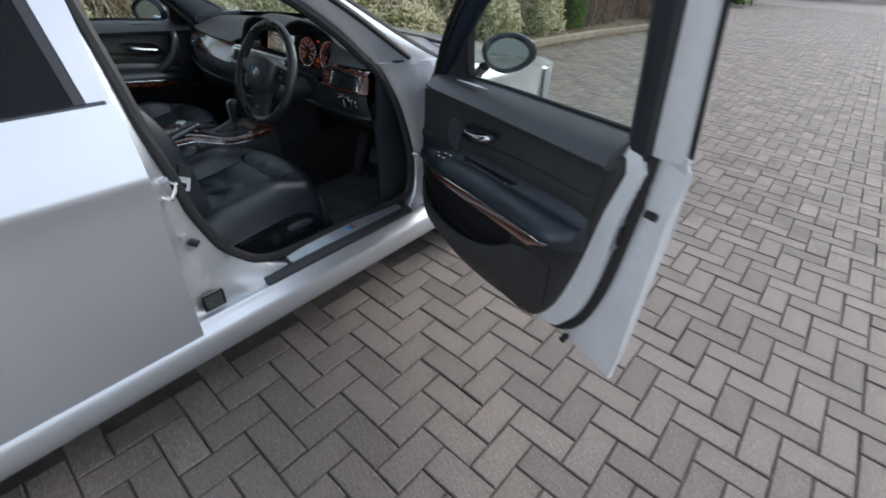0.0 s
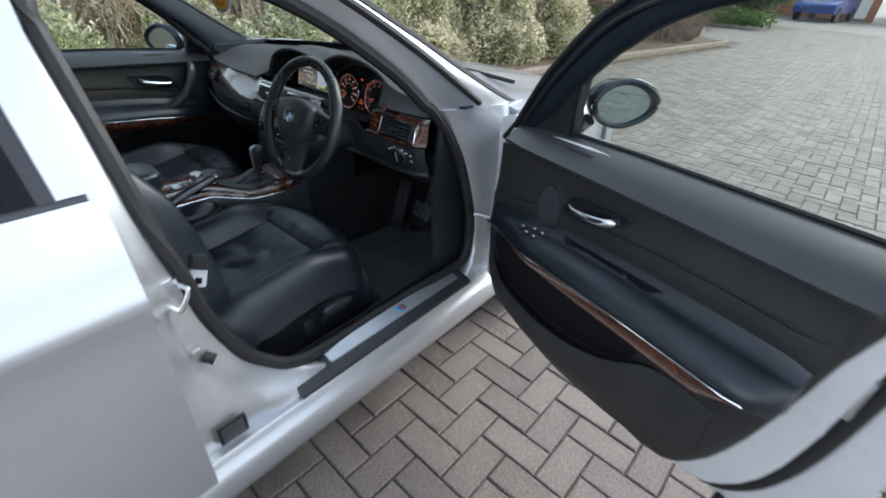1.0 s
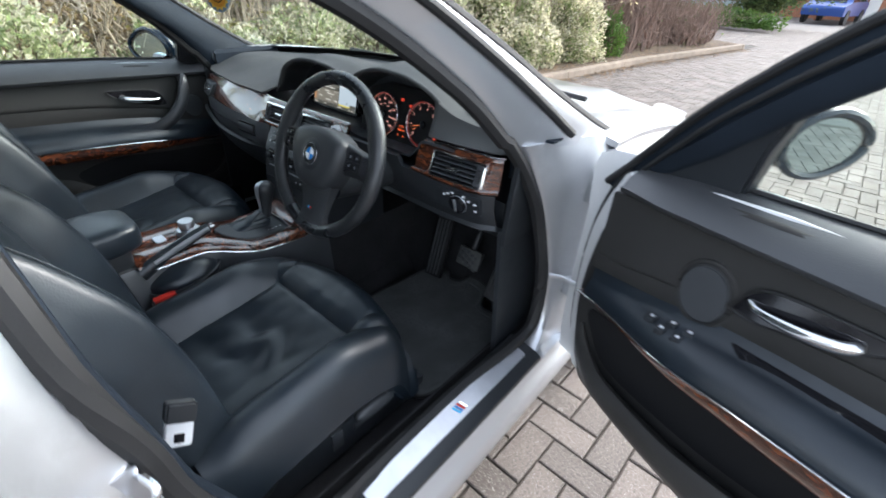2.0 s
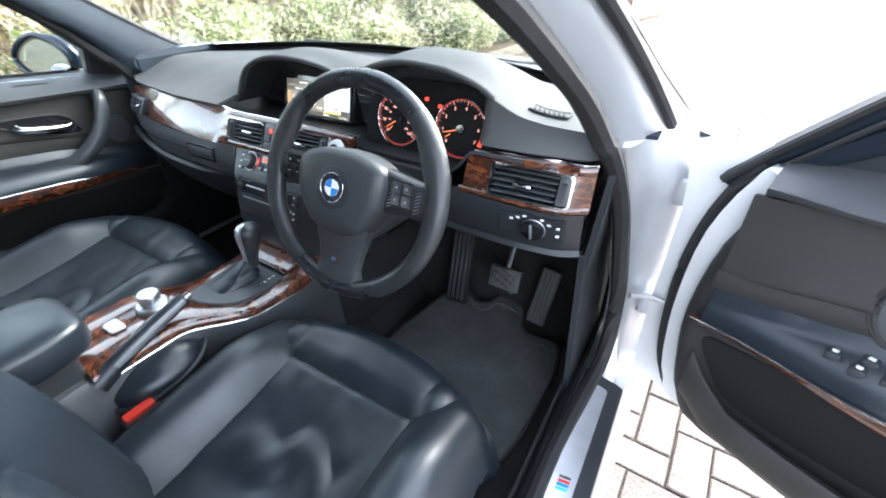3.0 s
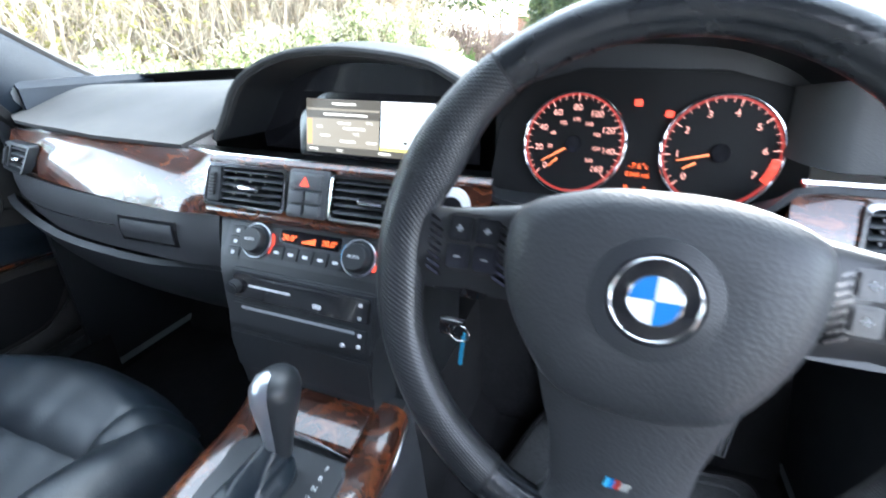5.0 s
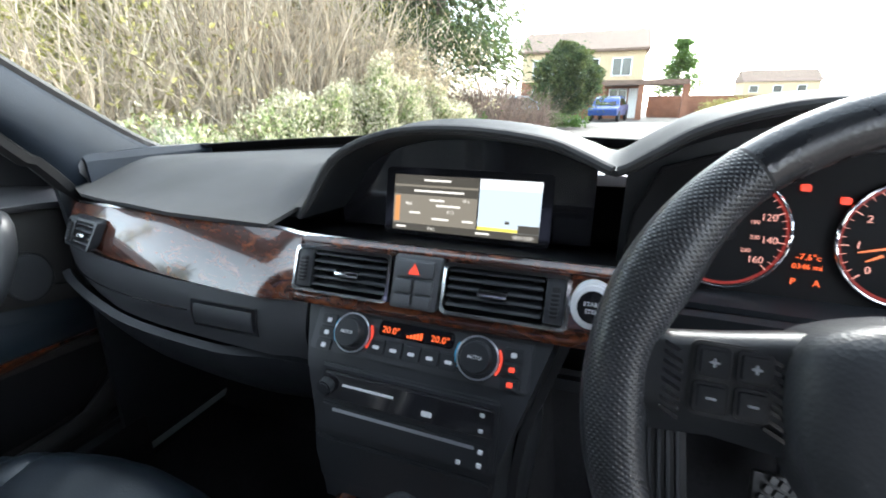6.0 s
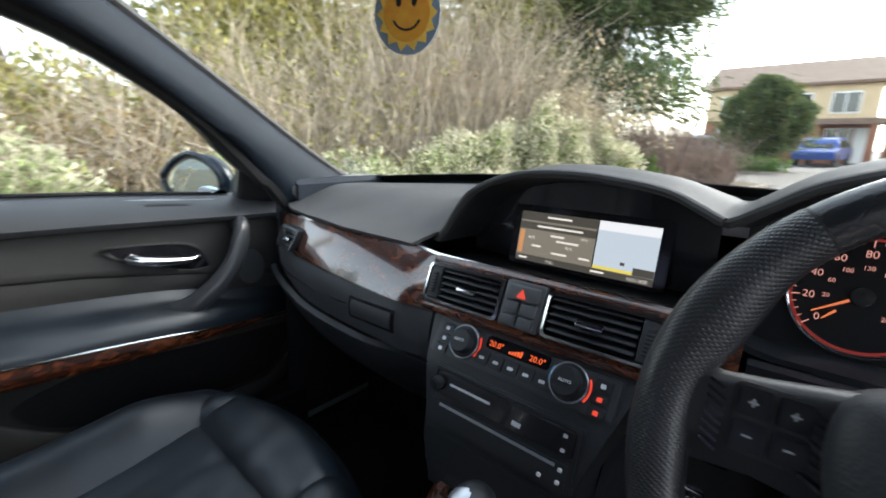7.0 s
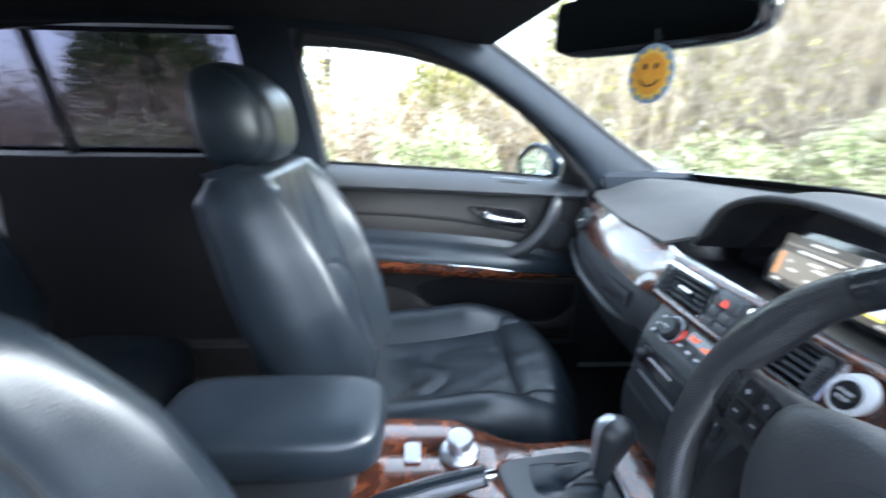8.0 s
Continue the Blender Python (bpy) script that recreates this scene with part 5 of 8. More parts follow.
for txt, u, v, s in (("02.01.2020", 0.086, 0.8802, 0.0062), ("TMC", -0.046, 0.8802, 0.006), ("97.6", 0.004, 0.9215, 0.006), ("97.3", -0.018, 0.9050, 0.006), ("88.8", -0.082, 0.9135, 0.006)):
    words(txt, s, Matrix.Translation(screen_at(u, v, 0.0016)) @ FACE, S_TEXT, nav, depth=0.0001)
for u0, u1, v in ((-0.06, -0.02, 0.9455), (-0.075, 0.0, 0.9305), (-0.05, -0.028, 0.9185), (-0.04, -0.004, 0.9115), (-0.08, -0.064, 0.900), (-0.045, -0.02, 0.893), (-0.10, -0.085, 0.8795), (0.0, 0.016, 0.893), (0.02, 0.04, 0.8795)):
    tile(u0, u1, v, v + 0.0028, 0.0015, S_TEXT)

# ---------------------------------------------------------------- centre stack
def stack_y(z):
    return lerp(z, (0.60, 0.128), (0.66, 0.122), (0.70, 0.130), (0.76, 0.152), (0.815, 0.192), (0.83, 0.200))


rows = []
for z in steps(0.585, 0.817, 16):
    hw = lerp(z, (0.585, 0.112), (0.70, 0.118), (0.76, 0.140), (0.817, 0.162))
    rows.append([(x * hw, stack_y(z) + 0.05 * max(0, abs(x) - 0.93) / 0.07, z) for x in (-1, -0.97, -0.93, -0.6, -0.2, 0.2, 0.6, 0.93, 0.97, 1)])
stack = part("centre_fascia", sheet(rows, 0.02), PLASTIC, CAR, "black centre stack", 60)
for sgn in (1, -1):
    part("console_cheek", sheet([[(sgn * lerp(z, (0.585, 0.112), (0.70, 0.118), (0.76, 0.140), (0.817, 0.162)), stack_y(z) + 0.045 + 0.25 * t, z) for t in (0, 0.5, 1)] for z in steps(0.50, 0.817, 6)][::-sgn], 0.01), PLASTIC, CAR)


def on_stack(x, z, w=0.0):
    return (x, stack_y(z) - w, z)


def stack_panel(name, x0, x1, z0, z1, w, mat, parent, bevel=0.002, label="", r=0.004):
    return part(name, prism(rounded(x0, x1, z0, z1, r, 3), lambda u, v, q: (u, stack_y(v) - q, v), -0.006, w, bevel), mat, parent, label)


hvac = stack_panel("heater_panel", -0.132, 0.132, 0.772, 0.814, 0.003, GREY_PLASTIC, CAR, label="grey heater control panel with red display")
stack_panel("display", -0.046, 0.046, 0.797, 0.811, 0.0045, GLOSS_BLACK, hvac, 0.001)
for txt, x in (("20.0°", -0.030), ("20.0°", 0.030)):
    words(txt, 0.0105, Matrix.Translation(on_stack(x, 0.8035, 0.0052)) @ pose(0, 0, 0, -32) @ FACE, ORANGE_LIT, hvac)
for k, h in enumerate((0.002, 0.003, 0.004, 0.005, 0.006)):
    stack_panel("fan_bar", -0.010 + 0.004 * k, -0.0072 + 0.004 * k, 0.800, 0.800 + h, 0.0056, ORANGE_LIT, hvac, 0, r=0.0003)
for x in (-0.077, 0.075):
    y, z = stack_y(0.793), 0.793
    m = Matrix.Translation((x, y, z)) @ pose(0, 0, 0, -32)
    rings = [[m @ Vector((r * math.cos(a), -d, r * math.sin(a))) for a in steps(0, 2 * math.pi, 32)[:-1]] for r, d in ((0.0225, -0.004), (0.0225, 0.006), (0.021, 0.0085), (0.0175, 0.009), (0.0165, 0.018), (0.0150, 0.020))]
    kn = part("temperature_knob", loft(rings), PLASTIC, hvac, "round black temperature knob")
    part("knob_ring", tube([m @ Vector((0.0222 * math.cos(a), -0.0072, 0.0222 * math.sin(a))) for a in steps(0, 2 * math.pi, 32)[:-1]], 0.0012, 6, closed=True), SATIN, kn)
    part("red_arc", tube([m @ Vector((0.0248 * math.cos(a), -0.004, 0.0248 * math.sin(a))) for a in steps(-0.6, 0.5, 8)], 0.0012, 6), RED_LIT, kn)
    part("blue_arc", tube([m @ Vector((0.0248 * math.cos(a), -0.004, 0.0248 * math.sin(a))) for a in steps(2.6, 3.7, 8)], 0.0012, 6), BLUE_FOB, kn)
    words("AUTO", 0.0055, m @ Matrix.Translation((0, -0.0206, 0)) @ FACE, WHITE_MARK, kn)
for x in (-0.112, 0.112):
    for z in (0.803, 0.791, 0.779):
        b = stack_panel("button", x - 0.010, x + 0.010, z - 0.005, z + 0.005, 0.0055, PLASTIC, hvac, 0.001, r=0.002)
        stack_panel("mark", x - 0.003, x + 0.003, z - 0.002, z + 0.002, 0.0060, RED_LIT if x > 0 and z < 0.80 else WHITE_MARK, b, 0, r=0.001)
for k in range(5):
    x = -0.044 + 0.022 * k
    b = stack_panel("button", x - 0.0105, x + 0.0105, 0.779, 0.794, 0.0055, PLASTIC, hvac, 0.001, r=0.002)
    stack_panel("mark", x - 0.004, x + 0.004, 0.785, 0.788, 0.0060, WHITE_MARK, b, 0, r=0.001)
radio = stack_panel("radio", -0.108, 0.108, 0.690, 0.762, 0.004, PLASTIC, CAR, label="black radio with a disc slot")
stack_panel("upper_face", -0.102, 0.102, 0.728, 0.757, 0.007, GLOSS_BLACK, radio)
stack_panel("disc_slot", -0.085, 0.085, 0.7150, 0.7185, 0.0062, SATIN, radio, 0, r=0.001)
stack_panel("lower_face", -0.102, 0.102, 0.694, 0.723, 0.006, PLASTIC, radio)
stack_panel("mark", -0.075, -0.010, 0.744, 0.7465, 0.0076, WHITE_MARK, radio, 0, r=0.001)
stack_panel("mark", 0.024, 0.036, 0.735, 0.740, 0.0076, WHITE_MARK, radio, 0, r=0.001)
for x, z in ((0.09, 0.75), (0.09, 0.735), (0.092, 0.715), (0.092, 0.702), (0.07, 0.70)):
    stack_panel("mark", x - 0.0025, x + 0.0025, z - 0.0018, z + 0.0018, 0.0076, WHITE_MARK, radio, 0, r=0.001)
part("volume_knob", prism(circle(-0.094, 0.743, 0.009, 20), lambda u, v, w: (u, stack_y(0.743) - 0.006 - w, v), 0, 0.012, 0.002), PLASTIC, radio)
stack_panel("cubby_lid", -0.106, 0.106, 0.622, 0.682, 0.004, PLASTIC, CAR, label="closed black storage lid")

# ---------------------------------------------------------------- instruments
BIN_Y = 0.288
TILT_BIN = 0.22


def bin_at(u, v, w):
    return (u, BIN_Y + TILT_BIN * (v - 0.93) - w, v)


cl = part("instrument_panel", prism([(0.205, 0.864), (0.530, 0.864), (0.525, 0.94), (0.50, 0.99), (0.44, 1.005), (0.30, 1.005), (0.235, 0.985), (0.212, 0.94)], bin_at, -0.01, 0.0, 0.002), DIAL_AND_SHADE, CAR, "instrument cluster with two red-lit round dials")
DIAL_RED = material("dial_glow", (0.32, 0.025, 0.018), rough=0.6, emit=0.10)
BINM = pose(0, 0, 0, -12.4)


def dial(cx, cz, r, labels, a0, a1, needle_a, inner):
    d = part("dial", prism(circle(cx, cz, r, 48), bin_at, 0.0, 0.004, 0.001), DIAL_AND_SHADE, cl, "round dial lit red")
    part("chrome_ring", tube([bin_at(u, v, 0.006) for u, v in circle(cx, cz, r, 56)], 0.0017, 8, closed=True), CHROME, cl)
    ring = bmesh.new()
    for ra, rb in ((0.975, 0.925),):
        pa, pb = circle(cx, cz, r * ra, 56), circle(cx, cz, r * rb, 56)
        loft([[bin_at(u, v, 0.0045) for u, v in pa], [bin_at(u, v, 0.0045) for u, v in pb]], True, False, ring)
    part("glow_ring", ring, DIAL_RED, cl, "red glow round the dial")
    n = len(labels)
    for k, txt in enumerate(labels):
        a = a0 + (a1 - a0) * k / (n - 1)
        if txt:
            words(txt, r * 0.175, Matrix.Translation(bin_at(cx + r * 0.70 * math.cos(a), cz + r * 0.70 * math.sin(a), 0.0055)) @ BINM @ FACE, S_RED, cl, "figure")
        if inner and txt:
            words(inner[k], r * 0.105, Matrix.Translation(bin_at(cx + r * 0.47 * math.cos(a), cz + r * 0.47 * math.sin(a), 0.0055)) @ BINM @ FACE, S_RED, cl, "figure")
    bm = bmesh.new()
    m = (n - 1) * 4
    for k in range(m + 1):
        a = a0 + (a1 - a0) * k / m
        l = 0.82 if k % 4 == 0 else 0.87
        w = 0.010 if k % 4 == 0 else 0.005
        pts = [(cx + r * q * math.cos(a + s * w), cz + r * q * math.sin(a + s * w)) for q, s in ((l, -1), (l, 1), (0.94, 1), (0.94, -1))]
        prism(pts, bin_at, 0.0048, 0.0054, bm=bm)
    part("scale", bm, S_RED, cl)
    for na, l0, l1 in ((needle_a, 0.18, 0.72), (needle_a + 0.25, 0.42, 0.66)):
        pts = [(cx + r * q * math.cos(na) + s * r * 0.02 * math.sin(na), cz + r * q * math.sin(na) - s * r * 0.02 * math.cos(na)) for q, s in ((l0, -1), (l0, 1), (l1, 0.4), (l1, -0.4))]
        part("needle", prism(pts, bin_at, 0.006, 0.0072), S_NEEDLE, cl)
    part("hub", prism(circle(cx, cz, r * 0.16, 24), bin_at, 0.004, 0.009, 0.001), GLOSS_BLACK, cl)


S_RED = material("dial_figures", (1.0, 0.46, 0.38), rough=0.5, emit=0.12)
S_NEEDLE = material("dial_needle", (1.0, 0.26, 0.09), rough=0.5, emit=0.14)
dial(0.299, 0.927, 0.0545, ["0", "20", "40", "60", "80", "100", "120", "140", "160"], radians(222), radians(-42), radians(212), ["", "20", "60", "100", "130", "160", "190", "220", "260"])
dial(0.4445, 0.928, 0.0560, ["0", "1", "2", "3", "4", "5", "6", "7"], radians(222), radians(-30), radians(195), None)
bm = bmesh.new()
for k in range(12):
    a = radians(-30 + 26 * k / 11)
    pts = [(0.4445 + 0.0560 * q * math.cos(a + s * 0.012), 0.928 + 0.0560 * q * math.sin(a + s * 0.012)) for q, s in ((0.82, -1), (0.82, 1), (0.96, 1), (0.96, -1))]
    prism(pts, bin_at, 0.0055, 0.0062, bm=bm)
part("red_zone", bm, RED_LIT, cl)
for txt, u, v, s in (("-7.6°c", 0.3705, 0.908, 0.0085), ("0346 mi", 0.3705, 0.899, 0.0075), ("P", 0.361, 0.884, 0.009), ("A", 0.380, 0.884, 0.009)):
    words(txt, s, Matrix.Translation(bin_at(u, v, 0.004)) @ BINM @ FACE, ORANGE_LIT, cl, "display_text")
for u, v in ((0.360, 0.972), (0.392, 0.962)):
    part("warning_lamp", prism(rounded(u - 0.0040, u + 0.0040, v - 0.0032, v + 0.0032, 0.0015), bin_at, 0.0, 0.003), RED_LIT, cl)
def grille(u, v, d):
    y = 0.297 + 0.30 * (u - 0.578) + v
    return (u, y, top_z(u, y) + d)


sp = part("demister_vent", sheet([[grille(u, v, 0.0050) for v in steps(0, 0.028, 6)] for u in steps(0.574, 0.642, 14)][::-1], 0.003), SOFT, CAR, "slotted demister vent on the dashboard top")
part("slot", sheet([[grille(u, v, 0.0064) for v in (0.0235, 0.0255)] for u in steps(0.578, 0.638, 12)][::-1], 0.003), DIAL_AND_SHADE, sp)
for k in range(7):
    part("slot", sheet([[grille(0.5810 + 0.0082 * k + q - 0.3 * (v - 0.004), v, 0.0064) for v in steps(0.003, 0.0215, 5)] for q in (0.0, 0.0046)][::-1], 0.003), DIAL_AND_SHADE, sp)

# light switch
ls = part("light_switch", prism(rounded(0.575, 0.692, 0.782, 0.832, 0.006), lambda u, v, w: lower_at(u, -0.007 - w, v), -0.006, 0.003, 0.002), PLASTIC, CAR, "black rotary light switch panel")
part("rotary_knob", prism(circle(0.640, 0.806, 0.021, 30), lambda u, v, w: lower_at(u, -0.009 - w, v), 0, 0.014, 0.003), GLOSS_BLACK, ls)
part("knob_ring", tube([lower_at(u, -0.012, v) for u, v in circle(0.640, 0.806, 0.0215, 36)], 0.0009, 6, closed=True), SATIN, ls)
part("knob_bar", leaning(box(0.638, 0.642, -0.027, -0.016, 0.790, 0.822, 0.0015), lower_at), SATIN, ls)
for x, z in ((0.600, 0.820), (0.612, 0.825), (0.625, 0.831), (0.655, 0.829), (0.667, 0.820), (0.682, 0.815), (0.682, 0.797)):
    part("mark", leaning(box(x - 0.003, x + 0.003, -0.0115, -0.009, z - 0.002, z + 0.002), lower_at), WHITE_MARK, ls)

# ---------------------------------------------------------------- steering wheel
HUB = Vector((0.370, 0.034, 0.8895))
TAU = radians(21.6)
WM = Matrix.Translation(HUB) @ Matrix.Rotation(-TAU, 4, "X")   # local: x right, z up the wheel, -y to the driver
RIM_R = 0.1730


def wheel_at(x, z, d=0.0):
    """A place on the wheel; d towards the driver."""
    return WM @ Vector((x, -d, z))


AX = WM.to_3x3() @ Vector((0, 1, 0))

def rim_piece(a0, a1, r, n=26, sides=20):
    """A stretch of the rim, with thumb grips swelling inwards above the side spokes."""
    bm = bmesh.new()
    uv = bm.loops.layers.uv.new("along")
    rings, marks = [], []
    for a in steps(a0, a1, n):
        er = WM.to_3x3() @ Vector((math.cos(radians(a)), 0, math.sin(radians(a))))
        c = wheel_at(RIM_R * math.cos(radians(a)), RIM_R * math.sin(radians(a)), -0.002)
        g = sum(0.62 * math.exp(-((((a - q + 180) % 360) - 180) / 15.0) ** 2) for q in (24, 156)) + sum(0.30 * math.exp(-((((a - q + 180) % 360) - 180) / 13.0) ** 2) for q in (-6, 186))
        ring = []
        for k in range(sides):
            f = 2 * math.pi * k / sides
            px = r * math.cos(f) * (1 + (g if math.cos(f) < 0 else 0.06 * g))
            ring.append(bm.verts.new(c + er * px + AX * (r * (0.95 + 0.10 * g) * math.sin(f))))
        rings.append(ring)
        marks.append(radians(a) * RIM_R)
    for i in range(n):
        for k in range(sides):
            q = (k + 1) % sides
            fc = bm.faces.new((rings[i][k], rings[i][q], rings[i + 1][q], rings[i + 1][k]))
            for lp, (uu, vv) in zip(fc.loops, ((i, k), (i, k + 1), (i + 1, k + 1), (i + 1, k))):
                lp[uv].uv = (marks[uu], vv * 2 * math.pi * r / sides)
    bm.faces.new(rings[0])
    bm.faces.new(rings[-1][::-1])
    return bm


sw = part("steering_wheel", rim_piece(50.3, 129.7, 0.0158), RIM_LEATHER, CAR, "black leather three-spoke steering wheel")
for a0, a1, mt, r in ((-61, 49.7, PERFO, 0.0164), (130.3, 240.7, PERFO, 0.0164), (241.3, 298.7, RIM_LEATHER, 0.0154)):
    part("rim", rim_piece(a0, a1, r, 48), mt, sw, "perforated leather grip" if mt == PERFO else "smooth leather section")
for a in (50, 130, 241, 299):
    part("rim_seam", rim_piece(a - 0.35, a + 0.35, 0.0158, 1), RUBBER, sw)
# airbag pad, standing proud of the rim's plane
def pad_at(x, z, d=0.0):
    return wheel_at(x - 0.001, z, d + 0.019)


pad = [(-0.082, 0.044), (-0.042, 0.059), (0.0, 0.062), (0.042, 0.059), (0.080, 0.044), (0.088, 0.016), (0.080, -0.022), (0.055, -0.062), (0.030, -0.074), (0.0, -0.077), (-0.030, -0.074), (-0.055, -0.062), (-0.082, -0.022), (-0.090, 0.016)]
rings = []
for k, d in ((1.0, -0.042), (1.0, -0.008), (0.985, 0.000), (0.94, 0.008), (0.78, 0.015), (0.5, 0.0165), (0.30, 0.0165)):
    rings.append([pad_at(p.x * k, p.y * k, d) for p in curve([(x, z, 0) for x, z in pad], 4, True)])
part("airbag_cover", loft(rings), AIRBAG, sw, "padded centre cover", 60)
part("emblem_dish", loft([[pad_at(r * math.cos(a), r * math.sin(a), d) for a in steps(0, 2 * math.pi, 40)[:-1]] for r, d in ((0.036, 0.0145), (0.035, 0.017), (0.026, 0.0185), (0.0245, 0.0165), (0.001, 0.0165))], True, False), PLASTIC, sw)
em = part("emblem", prism(circle(0, 0, 0.0232, 40), lambda u, v, w: pad_at(u, v, w), 0.015, 0.0185, 0.001), GLOSS_BLACK, sw, "round blue and white emblem with a bright rim")
part("emblem_rim", tube([pad_at(u, v, 0.0185) for u, v in circle(0, 0, 0.0232, 40)], 0.0008, 8, closed=True), CHROME, sw)
for q in range(4):
    pts = [(0, 0)] + [(0.0138 * math.cos(a), 0.0138 * math.sin(a)) for a in steps(math.pi / 2 * q, math.pi / 2 * (q + 1), 10)]
    part("emblem_quarter", prism(pts, lambda u, v, w: pad_at(u, v, w), 0.018, 0.0194), (WHITE_ENAMEL, BLUE_ENAMEL)[q % 2 == 1], sw)
part("emblem_ring", tube([pad_at(u, v, 0.0190) for u, v in circle(0, 0, 0.0140, 36)], 0.0007, 6, closed=True), CHROME, sw)
KEYCAP = material("glossy_black_keycap", (0.012, 0.013, 0.015), rough=0.20, vary=0.2, scale=30)
KEY_MARK = material("pale_key_mark", (0.30, 0.31, 0.32), rough=0.5)
CARBON = material("carbon_pattern_trim", (0.020, 0.021, 0.023), rough=0.36, bump=0.05, bump_scale=420, kind="cells")
for sgn in (1, -1):
    prof = []
    for t in steps(0, 1, 8):
        x = 0.068 + 0.100 * t
        hi = lerp(t, (0, 0.048), (0.45, 0.040), (0.75, 0.036), (1, 0.040))
        lo = lerp(t, (0, -0.024), (0.5, -0.020), (1, -0.026))
        dd = 0.007 - 0.007 * t
        prof.append([wheel_at(sgn * x, z, d) for z, d in ((hi, -0.014), (hi, dd - 0.003), (hi - 0.004, dd + 0.003), (hi - 0.010, dd + 0.006), (lo + 0.020, dd + 0.005), (lo + 0.008, dd - 0.001), (lo, dd - 0.008), (lo, -0.016))])
    part("spoke", loft(prof), CARBON, sw, "side spoke with buttons")
    part("button_well", prism(rounded(sgn * 0.1135 - 0.0205, sgn * 0.1135 + 0.0205, -0.0195, 0.0215, 0.005), lambda u, v, w: wheel_at(u, v + 0.013, w), 0.003, 0.0098, 0.001), RUBBER, sw)
    for bx in (0.1038, 0.1232):
        for bz in (0.0107, -0.0087):
            b = part("button", prism(rounded(sgn * bx - 0.0084, sgn * bx + 0.0084, bz - 0.0084, bz + 0.0084, 0.0025), lambda u, v, w: wheel_at(u, v + 0.013, w), 0.004, 0.0135, 0.0022), KEYCAP, sw)
            bars = [(0.0024, 0.0006)]
            if bz > 0 or sgn > 0:
                bars.append((0.0006, 0.0024))
            for hw, hh in bars:
                part("mark", prism(rounded(sgn * bx - hw, sgn * bx + hw, bz - hh, bz + hh, 0.0004), lambda u, v, w: wheel_at(u, v + 0.013, w), 0.0134, 0.0140 + hh * 0.1), KEY_MARK, b)
for sgn in (1, -1):
    for k in range(8):
        for x0 in (0.088, 0.137):
            z0 = -0.022 + 0.0052 * k
            part("rib", prism([(sgn * x0, z0), (sgn * (x0 + 0.010), z0 + 0.005), (sgn * (x0 + 0.010), z0 + 0.0072), (sgn * x0, z0 + 0.0022)], lambda u, v, w: wheel_at(u, v + 0.010, w), 0.002, lerp(x0, (0.088, 0.0112), (0.137, 0.0080))), GLOSS_BLACK, sw)
rings = []
for t in steps(0, 1, 10):
    z = -0.060 - 0.110 * t
    hw = lerp(t, (0, 0.060), (0.4, 0.046), (0.75, 0.040), (1, 0.062))
    d = 0.008 - 0.008 * t - 0.003 * math.sin(math.pi * t)
    rings.append([wheel_at(x, z, dd) for x, dd in ((-hw, -0.014), (-hw, d), (-hw + 0.010, d + 0.007), (hw - 0.010, d + 0.007), (hw, d), (hw, -0.014))])
part("lower_spoke", loft(rings), AIRBAG, sw, "lower spoke")
for k, mt in enumerate((BLUE_FOB, BLUE_ENAMEL, RED_PLASTIC, CHROME, CHROME)):
    x0 = -0.008 + 0.0030 * k
    part("badge_stripe", prism([(x0, -0.1275), (x0 + 0.0026, -0.1275), (x0 + 0.0042, -0.122), (x0 + 0.0016, -0.122)], lambda u, v, w: wheel_at(u, v, w), 0.004, 0.0095), mt, sw)
for sgn in (1, -1):
    st = part("column_stalk", tube([(0.371 + sgn * 0.05, 0.07, 0.868), (0.371 + sgn * 0.11, 0.066, 0.868), (0.371 + sgn * 0.155, 0.055, 0.862)], [0.008, 0.009, 0.011], 10, flat=0.8), PLASTIC, CAR, "black column stalk")
    part("stalk_mark", box(0.371 + sgn * 0.150 - 0.003, 0.371 + sgn * 0.150 + 0.003, 0.040, 0.046, 0.860, 0.866), WHITE_MARK, st)
ky = part("ignition_key", box(0.196, 0.224, 0.120, 0.130, 0.752, 0.772, 0.004), GLOSS_BLACK, CAR, "hanging key with a pale blue fob")
part("key_ring", tube([(0.219 + 0.010 * math.cos(a), 0.121, 0.757 + 0.010 * math.sin(a)) for a in steps(0, 2 * math.pi, 20)[:-1]], 0.0012, 6, closed=True, up=(0, 1, 0)), CHROME, ky)
part("fob", prism([(0.2215, 0.757), (0.2255, 0.757), (0.222, 0.716), (0.218, 0.716)], lambda u, v, w: (u, 0.121 + w, v), 0, 0.003), BLUE_FOB, ky, "pale blue fob")
part("key_slot", box(0.205, 0.235, 0.16, 0.20, 0.775, 0.805, 0.005), GLOSS_BLACK, CAR)

# ---------------------------------------------------------------- centre console
def con_z(y):
    return lerp(y, (-0.62, 0.62), (-0.36, 0.628), (-0.18, 0.622), (-0.05, 0.590), (0.08, 0.585), (0.16, 0.600))


def con_c(y):
    """The console's middle line, a little towards the driver round the selector."""
    return 0.037 * ease(y, -0.20, -0.07) * (1 - 0.40 * ease(y, 0.04, 0.17))


def con_w(y):
    return lerp(y, (-0.62, 0.098), (-0.35, 0.092), (-0.15, 0.088), (0.02, 0.108), (0.12, 0.116), (0.17, 0.116))


